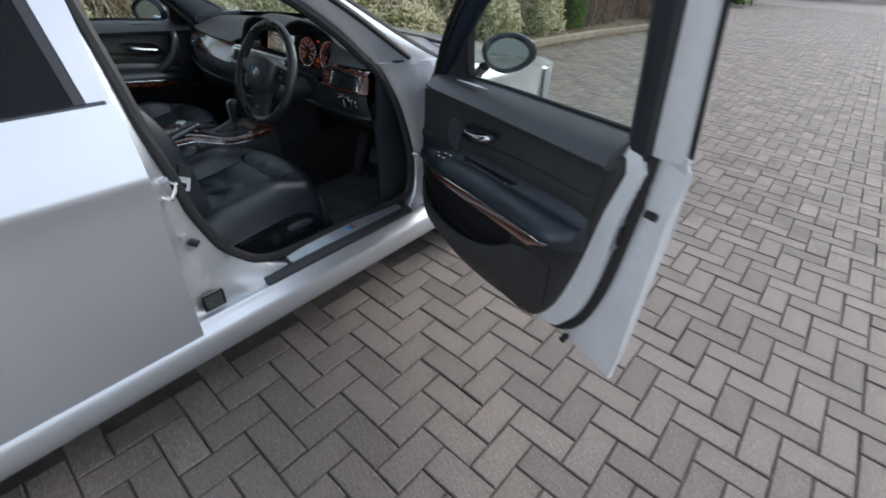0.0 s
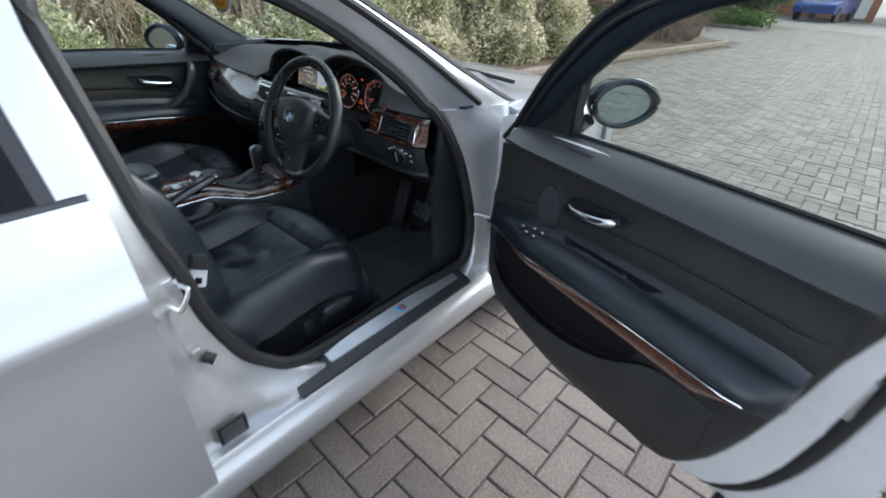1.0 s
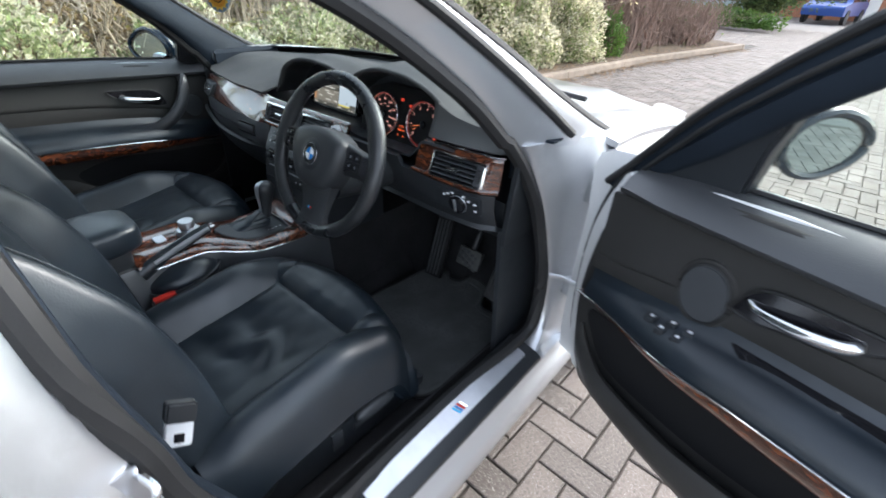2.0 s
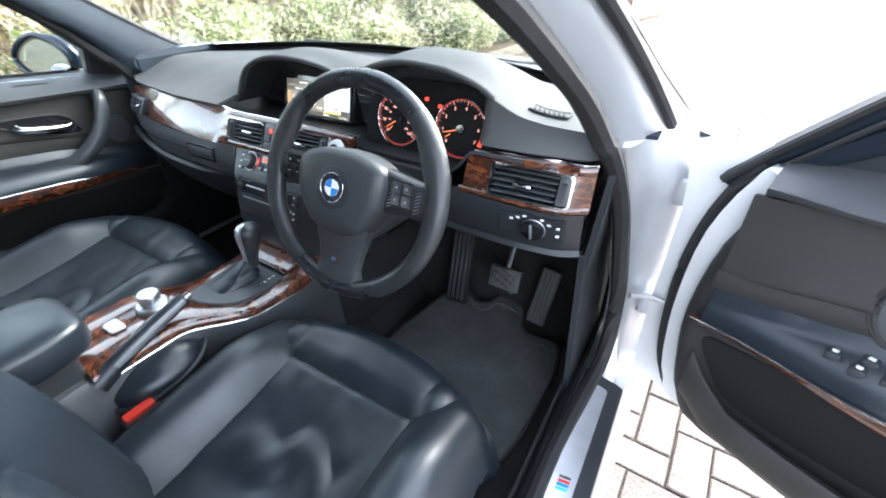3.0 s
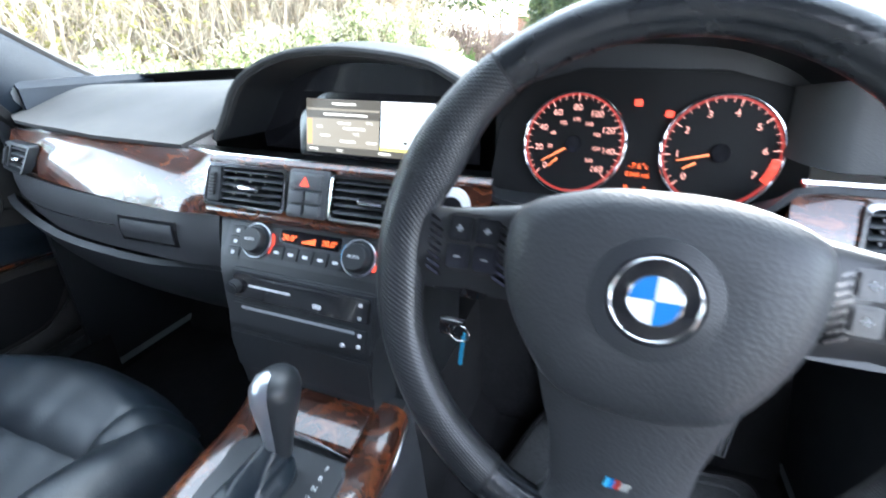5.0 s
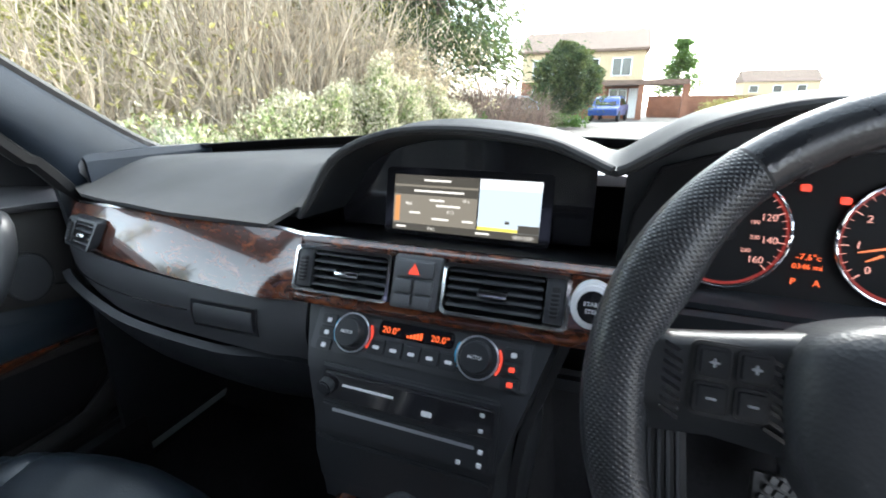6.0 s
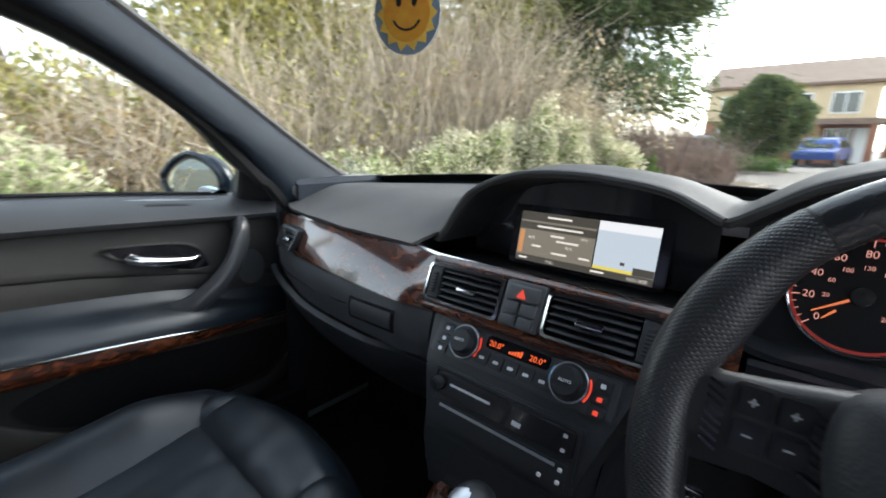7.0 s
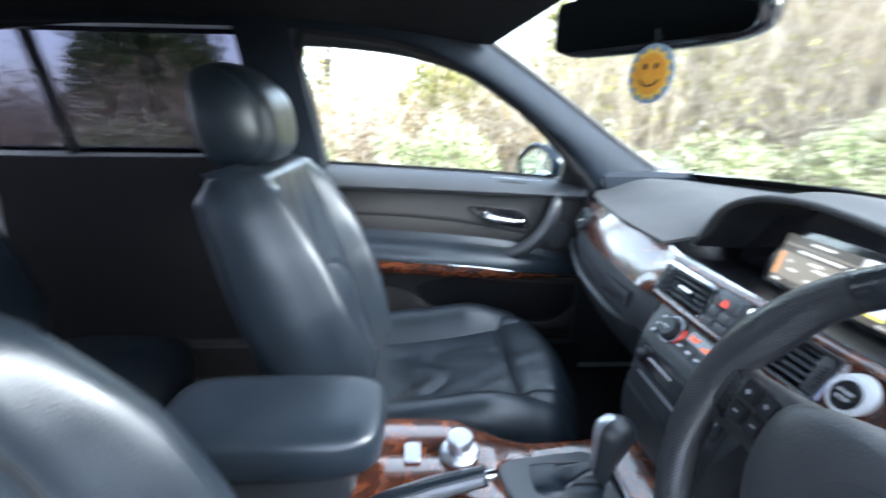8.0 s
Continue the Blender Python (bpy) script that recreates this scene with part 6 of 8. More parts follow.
rings = []
for y in steps(-0.95, 0.165, 40):
    c, w, z = con_c(y), con_w(y), con_z(y)
    rings.append([(c - w - 0.03, y, 0.30), (c - w - 0.012, y, z - 0.10), (c - w, y, z - 0.020), (c - w + 0.006, y, z - 0.008), (c + w - 0.006, y, z - 0.008), (c + w, y, z - 0.020), (c + w + 0.012, y, z - 0.10), (c + w + 0.03, y, 0.30)])
con = part("centre_console", loft(rings), GREY_PLASTIC, CAR, "dark grey centre console", 50)
for sgn in (1, -1):
    rings = []
    for y in steps(-0.335, 0.145, 40):
        c, w, z = con_c(y), con_w(y), con_z(y)
        inner = lerp(y, (-0.335, 0.0), (-0.13, 0.0), (-0.10, 0.040), (-0.03, 0.062), (0.145, 0.075))
        rings.append([(c + sgn * inner, y, z - 0.010), (c + sgn * inner, y, z + 0.001), (c + sgn * (inner + 0.004), y, z + 0.003), (c + sgn * (w - 0.012), y, z + 0.002), (c + sgn * (w - 0.002), y, z - 0.003), (c + sgn * (w + 0.002), y, z - 0.009), (c + sgn * (w + 0.003), y, z - 0.022), (c + sgn * (w - 0.004), y, z - 0.024)])
    part("wood_strip", loft(rings), WOOD, con, "glossy walnut burl console trim", 50)
    part("chrome_line", tube([(con_c(y) + sgn * (con_w(y) + 0.0035), y, con_z(y) - 0.0215) for y in steps(-0.335, 0.145, 30)], 0.002, 6), CHROME, con)
CA = con_c(0.10)
part("ashtray_lid", loft([[(CA + x, y, z) for x in steps(-0.072, 0.072, 8)] + [(CA + x, y + 0.004, z - 0.008) for x in steps(0.072, -0.072, 8)] for y, z in ((0.066, 0.589), (0.070, 0.595), (0.10, 0.602), (0.15, 0.606))]), WOOD, con, "walnut ashtray lid")
part("lid_edge", tube([(CA + x, 0.065, 0.592 - 0.010 * (abs(x) / 0.07) ** 2) for x in steps(-0.07, 0.07, 10)], 0.0022, 6), CHROME, con)
# gear selector: matt surround, framed gaiter, egg-shaped knob
C0 = 0.037
outline = [(p.x, p.y) for p in curve([(u, v, 0) for u, v in ((-0.030, -0.116), (0.022, -0.116), (0.062, -0.085), (0.076, -0.045), (0.080, 0.015), (0.066, 0.050), (0.0, 0.052), (-0.066, 0.045), (-0.070, 0.010), (-0.060, -0.055))], 4, True)]
plate = part("selector_plate", prism(outline, lambda u, v, w: (C0 + u, v, con_z(v) + w), -0.008, 0.006, 0.003), GREY_PLASTIC, CAR, "matt grey selector surround")


def boot(u, t):
    """A point on the gaiter: u round it, t up towards the stem."""
    def pw(q):
        return math.copysign(abs(q) ** 0.55, q)
    k = lerp(t, (0, 1.0), (0.12, 0.97), (0.45, 0.62), (0.8, 0.36), (1, 0.30))
    fold_ = 0.0035 * math.sin(5 * u + 9 * t) * math.sin(math.pi * t) + 0.003 * math.sin(26 * t) * ease(t, 0.1, 0.4) * (1 - ease(t, 0.8, 1.0))
    x, y = 0.034 * k * pw(math.cos(u)), 0.056 * (k if t < 0.3 else k * 0.85) * pw(math.sin(u))
    bx, by = 0.030 + 0.010 * t, -0.028 + 0.056 * t ** 1.1
    return (bx + x * (1 + 14 * fold_) + 0.10 * y * (1 - t), by + y * (1 + 14 * fold_), con_z(0) + 0.007 + 0.044 * t)


part("gaiter", loft([[boot(u, t) for u in steps(0, 2 * math.pi, 40)[:-1]] for t in steps(0, 1, 18)]), LEATHER, plate, "wrinkled black leather gaiter", 80)
part("gaiter_frame", tube([boot(u, 0.0) for u in steps(0, 2 * math.pi, 40)[:-1]], 0.0026, 6, closed=True), PLASTIC, plate)
KNOB = ((0.616, 0.0125, 0.014, -0.004), (0.632, 0.0140, 0.016, -0.002), (0.650, 0.0165, 0.019, 0.001), (0.668, 0.0200, 0.023, 0.004), (0.684, 0.0232, 0.0270, 0.007), (0.697, 0.0245, 0.0290, 0.009), (0.708, 0.0230, 0.0275, 0.009), (0.716, 0.0180, 0.0220, 0.009), (0.7205, 0.0100, 0.0130, 0.009), (0.722, 0.0030, 0.0040, 0.009))


def knob_ring(z, rx, ry, dy, a0, a1, n, grow=1.0):
    return [(0.043 + grow * rx * math.cos(a), 0.028 + dy + grow * ry * math.sin(a), z + (grow - 1) * 0.02) for a in steps(a0, a1, n)]


kn = part("gear_knob", loft([knob_ring(*k, 0, 2 * math.pi, 32)[:-1] for k in KNOB]), PLASTIC, CAR, "black gear knob with a satin metal face", 80)
part("metal_front", sheet([knob_ring(*k, radians(190), radians(296), 14, 1.035) for k in KNOB[1:]], 0.0012), SATIN, kn, "satin metal face of the knob", 60)
for k, ch in enumerate("PRND"):
    words(ch, 0.0085, Matrix.Translation((0.0915, 0.037 - 0.0125 * k, con_z(0.0) + 0.0072)), WHITE_MARK, plate, "gear_mark")
# rotary controller, handbrake, armrest
rings = [[(0.0 + r * math.cos(a), -0.180 + r * math.sin(a), 0.626 + h) for a in steps(0, 2 * math.pi, 32)[:-1]] for r, h in ((0.031, 0.0), (0.031, 0.006), (0.027, 0.010), (0.0185, 0.011), (0.0195, 0.015), (0.0205, 0.030), (0.0185, 0.034), (0.002, 0.0345))]
part("rotary_controller", loft(rings), SATIN, CAR, "silver rotary controller knob")
part("menu_button", prism(rounded(-0.02, 0.02, -0.265, -0.240, 0.006), lambda u, v, w: (u, v, 0.629 + w), 0, 0.004, 0.001), SATIN, con)
hb = part("handbrake", tube([(0.084, -0.335, 0.600), (0.081, -0.27, 0.626), (0.076, -0.20, 0.645), (0.073, -0.150, 0.656)], [0.017, 0.0140, 0.0130, 0.0120], 14, flat=1.2), LEATHER, CAR, "handbrake lever with bright metal sides and a leather boot")
for off in (-0.0115, 0.0115):
    part("metal_side", tube([(0.082 + off, -0.30, 0.620), (0.077 + off, -0.22, 0.643), (0.074 + off * 0.9, -0.155, 0.659)], [0.0045, 0.0055, 0.004], 8, flat=1.6), SATIN, hb)
part("release_button", tube([(0.073, -0.152, 0.656), (0.0725, -0.138, 0.6585)], 0.0075, 12), CHROME, hb)


def crumple(v):
    """Soft folds running down from the lever."""
    k = ease(v.z, 0.555, 0.60)
    return (v.x, v.y, v.z + k * (0.006 * math.sin(60 * (v.x - 0.6 * v.y)) + 0.004 * noise.noise(Vector((v.x * 40, v.y * 30, 1.0)))))


part("gaiter", blob((0.088, -0.245, 0.556), (0.056, 0.086, 0.040), 2.3, 40, 22, warp=crumple), LEATHER, hb, "creased leather handbrake boot", 80)
part("gaiter_frame", tube([(0.088 + 0.060 * math.cos(q), -0.245 + 0.090 * math.sin(q), 0.556 + 0.012 * math.sin(q)) for q in steps(0, 2 * math.pi, 40)[:-1]], 0.005, 8, closed=True), PLASTIC, hb)
arm = part("armrest", blob((0.0, -0.455, 0.690), (0.084, 0.162, 0.036), 5.0, 32, 16), LEATHER, CAR, "padded black leather armrest", 70)
part("armrest_base", box(-0.072, 0.072, -0.60, -0.33, 0.60, 0.675, 0.02, 3), PLASTIC, arm)
# footwell
PEDAL = material("worn_pedal_rubber", (0.085, 0.086, 0.085), rough=0.6, vary=0.4, scale=30, bump=0.2, bump_scale=200)
AP = Matrix.Translation((0.605, 0.482, 0.428)) @ pose(0, 0, 0, -18, 6, 0)
pd = part("accelerator_pedal", box(-0.026, 0.026, -0.008, 0.008, -0.082, 0.082, 0.004, m=AP), PEDAL, CAR, "ribbed grey-black accelerator pedal")
for k in range(5):
    part("rib", box(-0.023 + 0.0105 * k, -0.019 + 0.0105 * k, -0.012, -0.007, -0.077, 0.077, 0.001, 1, m=AP), GREY_PLASTIC, pd)
pd = part("brake_pedal", box(-0.045, 0.045, -0.008, 0.008, -0.032, 0.032, 0.006, m=Matrix.Translation((0.495, 0.465, 0.462)) @ pose(0, 0, 0, -20, 0, 0)), PEDAL, CAR, "rubber brake pedal with a raised grid")
for i in range(5):
    for j in range(3):
        part("stud", box(-0.036 + 0.0165 * i, -0.024 + 0.0165 * i, -0.012, -0.007, -0.024 + 0.017 * j, -0.012 + 0.017 * j, 0.001, 1, m=Matrix.Translation((0.495, 0.465, 0.462)) @ pose(0, 0, 0, -20, 25, 0)), GREY_PLASTIC, pd)
part("pedal_arm", tube([(0.495, 0.475, 0.47), (0.50, 0.53, 0.58), (0.50, 0.56, 0.66)], 0.010, 8), PLASTIC, pd)
fr = part("foot_rest", box(-0.035, 0.035, -0.008, 0.008, -0.11, 0.11, 0.005, m=Matrix.Translation((0.335, 0.50, 0.42)) @ pose(0, 0, 0, -25, -6, 0)), RUBBER, CAR, "ribbed foot rest")
for k in range(4):
    part("rib", box(-0.028 + 0.015 * k, -0.022 + 0.015 * k, -0.012, -0.007, -0.10, 0.10, 0.001, 1, m=Matrix.Translation((0.335, 0.50, 0.42)) @ pose(0, 0, 0, -25, -6, 0)), GREY_PLASTIC, fr)
MAT = material("mat_pile", (0.105, 0.110, 0.110), rough=0.95, bump=1.0, bump_scale=900, vary=0.35, scale=9, vary2=0.3, scale2=150, spec=0.2)
outline = [p for p in ((0.265, 0.06), (0.60, 0.05), (0.675, 0.09), (0.695, 0.30), (0.690, 0.40), (0.665, 0.450), (0.585, 0.448), (0.560, 0.475), (0.540, 0.525), (0.46, 0.535), (0.44, 0.500), (0.40, 0.490), (0.37, 0.515), (0.31, 0.50), (0.262, 0.40), (0.235, 0.30), (0.24, 0.12))]
outline = [(p.x, p.y) for p in curve([(u, v, 0) for u, v in outline], 4, True)]
fm = thing("floor_mat", "black pile floor mat in the driver's footwell", "car mat", at=(0.45, 0.25, 0.268))
def flat_mat(u, v, w):
    return (u - 0.45, v - 0.25, w + 0.30 * max(0, v - 0.36))
part("mat_surface", prism(outline, flat_mat, 0.004, 0.012, 0.003), MAT, fm)
part("binding", tube([flat_mat(u, v, 0.010) for u, v in outline], 0.006, 6, closed=True), RUBBER, fm)
part("raised_border", tube([flat_mat(0.46 + (u - 0.46) * 0.91, 0.27 + (v - 0.27) * 0.91, 0.0105) for u, v in outline], 0.007, 8, closed=True, flat=0.6), MAT, fm)
part("fixing", prism(circle(0.58, 0.10, 0.010, 16), flat_mat, 0.010, 0.014, 0.001), WHITE_MARK, fm)


# ---------------------------------------------------------------- seats
def seat(cx, driver):
    """A leather sports seat: cushion with bolsters and thigh rest, backrest with wings, headrest."""
    s = new("seat")
    s.parent = CAR
    s["label"] = "black leather sports seat, worn and creased" if driver else "black leather front passenger seat"
    y1 = 0.0 if driver else 0.05
    def cz(x, y):
        t = (y + 0.42) / 0.48
        return 0.470 + 0.062 * t + 0.010 * math.sin(8 * y) * 0.3
    yt = y1 - 0.075
    sc = 0.97

    def top(x, y):
        """Height of the cushion's leather."""
        ax = abs(x) / sc
        z = cz(x, y)
        roll = 1 - 0.92 * ease(y, yt - 0.10, yt + 0.085)
        z += 0.062 * ease(ax, 0.150, 0.212) * roll * (0.75 + 0.25 * ease(y, -0.44, -0.34))
        z -= 0.11 * ease(ax, 0.216, 0.270) ** 1.4
        z -= 0.011 * math.exp(-((ax - 0.158) / 0.008) ** 2) * (1 if y < yt else 0.4)
        z -= 0.046 * math.exp(-((y - yt) / 0.0065) ** 2) * (1 - ease(ax, 0.168, 0.186))
        z += 0.014 * ease(y, yt, yt + 0.035) * (1 - ease(ax, 0.17, 0.2))
        yf = y1 - 1.15 * x * x
        z -= 0.075 * ease(y, yf, yf + 0.062) ** 1.6
        z -= 0.010 * math.sin(math.pi * min(1, max(0, (y + 0.42) / 0.34))) * (1 - ease(ax, 0.08, 0.15))
        cr = math.exp(-((y + 0.24) / 0.07) ** 2 - (x / 0.10) ** 2)
        z += 0.006 * cr * math.sin(52 * (y + 0.5 * ax) + 2.2 * noise.noise(Vector((x * 14, y * 9, 0.0))))
        z += 0.0016 * noise.noise(Vector((x * 30, y * 22, cx)))
        return z
    def leather(name, xs, ys, label):
        bm = sheet([[(cx + x, y, top(x, y)) for x in xs] for y in ys][::-1], 0.03)
        return part(name, bm, LEATHER, s, label, 70)
    leather("seat_cushion", steps(-0.157 * sc, 0.157 * sc, 44), steps(-0.45, yt - 0.032, 44) + steps(yt - 0.028, yt - 0.001, 9), "creased leather cushion")
    xs = steps(-0.172 * sc, 0.172 * sc, 36)
    rows = []
    for t in steps(0, 0.22, 10) + steps(0.26, 1, 20):
        ys = [yt + 0.001 + (y1 + 0.062 - 1.15 * x * x - yt) * t for x in xs]
        rows.append([(cx + x, y, top(x, y)) for x, y in zip(xs, ys)])
    part("thigh_rest", sheet(rows[::-1], 0.03), LEATHER, s, "extending thigh rest", 70)
    part("cushion_front", loft([[(cx + x, y1 + 0.050 + d - 1.15 * x * x, z) for x in steps(-0.19, 0.19, 10)] + [(cx + x, y1 + 0.0, z) for x in steps(0.19, -0.19, 10)] for z, d in ((0.34, -0.02), (0.40, 0.0), (top(0, y1 + 0.055) - 0.006, 0.004))]), LEATHER, s)
    for sgn in (1, -1):
        xs = steps(0.159 * sc, 0.270 * sc, 28)
        leather("bolster", [sgn * x for x in (xs if sgn > 0 else xs[::-1])], steps(-0.45, yt - 0.03, 24) + steps(yt - 0.026, yt + 0.026, 12) + steps(yt + 0.032, y1 + 0.02, 8), "leather side bolster")
        part("seam", tube([(cx + sgn * 0.206 * sc, y, top(0.206 * sc, y) + 0.0005) for y in steps(-0.42, yt, 24)], 0.0014, 5), RUBBER, s)
        part("bolster_side", sheet([[(cx + sgn * (0.270 * sc - 0.010 * t), y, top(0.270 * sc, y) - 0.004 - (top(0.270 * sc, y) - 0.425) * t) for t in steps(0, 1, 4)] for y in steps(-0.45, y1 + 0.03, 14)][::sgn], 0.008), LEATHER, s)
    part("seat_base", box(cx - 0.225, cx + 0.225, -0.42, y1 - 0.01, 0.31, 0.40, 0.03, 3), PLASTIC, s)
    for sgn in (1, -1):
        part("side_valance", sheet([[(cx + sgn * (0.238 * sc + 0.004 * math.sin(math.pi * t)), y, 0.31 + 0.14 * t) for t in steps(0, 1, 4)] for y in steps(-0.46, y1 - 0.02, 10)][::sgn], 0.012), PLASTIC, s)
        part("seat_rail", box(cx + sgn * 0.20 - 0.02, cx + sgn * 0.20 + 0.02, -0.45, y1 + 0.10, 0.262, 0.31, 0.004), GREY_PLASTIC, s)
    # seat switches
    out = 1 if cx > 0 else -1
    part("seat_switch", box(cx + out * 0.244 - 0.006, cx + out * 0.244 + 0.006, -0.16, -0.06, 0.36, 0.385, 0.005), GREY_PLASTIC, s)
    part("seat_switch", box(cx + out * 0.244 - 0.006, cx + out * 0.244 + 0.006, -0.22, -0.19, 0.345, 0.40, 0.005), GREY_PLASTIC, s)
    part("seat_lever", blob((cx + out * 0.256, -0.10, 0.405), (0.014, 0.058, 0.020), 2.6), GREY_PLASTIC, s, "dark grey seat adjusting lever")
    part("hinge_cover", blob((cx + out * 0.244, -0.40, 0.43), (0.020, 0.060, 0.055), 2.4), PLASTIC, s)
    # backrest, leaning back
    lean_b = radians(20.5 if driver else 16.5)
    B = Matrix.Translation((cx, -0.40, 0.47)) @ Matrix.Rotation(lean_b, 4, "X")

    def bp(x, d, h):
        return B @ Vector((x, d, h))
    top_h = 0.60 if driver else 0.590

    def back_w(h):
        return lerp(h, (-0.02, 0.195), (0.12, 0.218), (0.30, 0.226), (0.42, 0.218), (0.52, 0.196), (0.57, 0.176), (0.60, 0.160))

    def front(q, h):
        """Depth of the backrest's leather; q across, -1 to 1."""
        a = abs(q)
        wing = 0.062 * math.sin(math.pi * min(1, max(0, (h + 0.06) / 0.60))) ** 0.7
        d = 0.052 - 0.012 * math.sin(math.pi * (h + 0.02) / 0.62) * (1 - a)
        d += wing * ease(a, 0.56, 0.80) - (0.045 + 0.7 * wing) * ease(a, 0.84, 1.0) ** 1.6
        d -= 0.013 * math.exp(-((a - 0.575) / 0.030) ** 2) * ease(h, 0.0, 0.05) * (1 - ease(h, 0.50, 0.56))
        arc = 0.325 - 0.055 * (a / 0.575) ** 2
        d -= 0.012 * math.exp(-((h - arc) / 0.007) ** 2) * (1 - ease(a, 0.55, 0.62))
        d += 0.010 * math.exp(-((h - arc + 0.05) / 0.05) ** 2) * (1 - ease(a, 0.40, 0.58))
        d -= 0.060 * ease(h, top_h - 0.055, top_h + 0.004) ** 2
        if driver:
            d -= 0.040 * (1 - ease(h, 0.06, 0.42))
        return d + 0.0018 * noise.noise(Vector((q * 5, h * 14, cx * 9)))
    qs = steps(-1, -0.66, 10) + steps(-0.64, -0.50, 10) + steps(-0.47, 0.47, 16) + steps(0.50, 0.64, 10) + steps(0.66, 1, 10)
    rings = []
    for h in steps(-0.02, 0.24, 14) + steps(0.25, 0.345, 24) + steps(0.36, top_h - 0.06, 10) + steps(top_h - 0.05, top_h, 8):
        w = back_w(h)
        r = 1 - 0.5 * ease(h, top_h - 0.05, top_h)
        rings.append([bp(q * w, front(q, h), h) for q in qs] + [bp(x * w, d * r, h) for x, d in ((1.0, -0.045), (0.96, -0.075), (0.80, -0.092), (0.4, -0.10), (0, -0.10), (-0.4, -0.10), (-0.80, -0.092), (-0.96, -0.075), (-1.0, -0.045))])
    part("backrest", loft(rings), LEATHER, s, "leather backrest with side wings and an arched seam", 80)
    for sgn in (1, -1):
        part("seam", tube([bp(sgn * 0.575 * back_w(h), front(0.575, h) + 0.001, h) for h in steps(0.04, 0.50, 20)], 0.0016, 5), RUBBER, s)
        part("piping", tube([bp(sgn * 0.80 * back_w(h), front(0.80, h) + 0.0006, h) for h in steps(0.02, top_h - 0.06, 20)], 0.0015, 5), LEATHER, s)
    H = B @ Matrix.Translation((0, -0.006, 0.685) if driver else (0, 0.002, 0.672)) @ Matrix.Rotation(radians(-8), 4, "X")

    def hwarp(v):
        """Flat padded front, thick rounded sides, narrower towards the top."""
        x, y, z = v
        k = 1 - 0.16 * ease(z, 0.0, 0.10)
        fr = 0.014 * math.exp(-((abs(x) - 0.098) / 0.012) ** 2) if y > 0 else 0.0
        return (x * k, y * (1 - 0.22 * ease(z, 0.0, 0.10)) + 0.35 * x * x - fr - 0.02 * ease(z, 0.02, 0.10), z)
    part("headrest", blob((0, 0, 0), (0.142, 0.074, 0.098), 3.2, 56, 26, m=H, warp=hwarp), LEATHER, s, "padded leather headrest with thick sides", 80)
    for sgn in (1, -1):
        part("headrest_post", tube([bp(sgn * 0.07, 0.005, 0.58), bp(sgn * 0.07, 0.008, 0.66)], 0.006, 8), CHROME, s)
    # belt buckle beside the tunnel
    inn = -out
    part("belt_buckle", box(cx + inn * (0.268 if driver else 0.245) - 0.012, cx + inn * (0.268 if driver else 0.245) + 0.012, -0.345, -0.285, 0.46, 0.549, 0.005), PLASTIC, s)
    part("buckle_button", box(cx + inn * (0.268 if driver else 0.245) - 0.009, cx + inn * (0.268 if driver else 0.245) + 0.009, -0.340, -0.290, 0.549, 0.557, 0.002), RED_PLASTIC, s, "red buckle button")
    return s


seat(0.411, True)
seat(-0.385, False)
# rear bench
bench = part("rear_bench", blob((0, -1.10, 0.42), (0.66, 0.26, 0.11), 4, 36, 12), LEATHER, CAR, "black leather rear bench")
part("bench_back", blob((0, 0, 0), (0.66, 0.09, 0.30), 4, 36, 12, m=Matrix.Translation((0, -1.40, 0.72)) @ pose(0, 0, 0, 20)), LEATHER, bench)
part("parcel_shelf", box(-0.64, 0.64, -1.95, -1.47, 0.96, 0.98, 0.005), CARPET, CAR)

# ---------------------------------------------------------------- mirror, visors, hanging disc
MM = Matrix.Translation((-0.135, 0.085, 1.262)) @ pose(0, 0, 0, 0, 0, 30)
bm = blob((0, 0, 0), (0.166, 0.024, 0.047), 4.5, 36, 14, m=MM)
im = part("interior_mirror", bm, GLOSS_BLACK, CAR, "black interior mirror", 70)
part("mirror_glass", prism(rounded(-0.154, 0.154, -0.037, 0.037, 0.014), lambda u, v, w: MM @ Vector((u, -0.0235 - w, v)), 0, 0.0015), MIRROR, im)
part("stem", tube([MM @ Vector((0, 0.015, 0.0)), (-0.04, 0.16, 1.29), (0.0, 0.17, 1.335)], 0.014, 10), PLASTIC, im)
part("mirror_base", blob((0.0, 0.155, 1.345), (0.05, 0.06, 0.022), 3), PLASTIC, im)
for sgn in (1, -1):
    part("sun_visor", box(-0.19, 0.19, -0.085, 0.085, -0.009, 0.009, 0.008, 3, m=Matrix.Translation((sgn * 0.34, -0.10, 1.338)) @ pose(0, 0, 0, -12, 0, 0)), HEADLINER, CAR, "folded black sun visor")
DC = Vector((-0.083, 0.073, 1.183))
fr = thing("air_freshener", "round orange smiling card disc hanging from the mirror", "air freshener", at=DC)
FM = pose(0, 0, 0, 0, 0, 28)
CARD_BLUE = material("card_blue", (0.22, 0.30, 0.38), rough=0.6, vary=0.2, scale=60)
CARD_ORANGE = material("card_orange", (0.75, 0.30, 0.03), rough=0.6, vary=0.2, scale=80, tint=(0.80, 0.42, 0.04))
CARD_YELLOW = material("card_yellow", (0.85, 0.55, 0.10), rough=0.6)
part("card", prism(circle(0, 0, 0.034, 40, 1.12), lambda u, v, w: FM @ Vector((u, -w, v)), -0.001, 0.001), CARD_BLUE, fr)
def on_card(u, v, w):
    return FM @ Vector((u, -w, v))


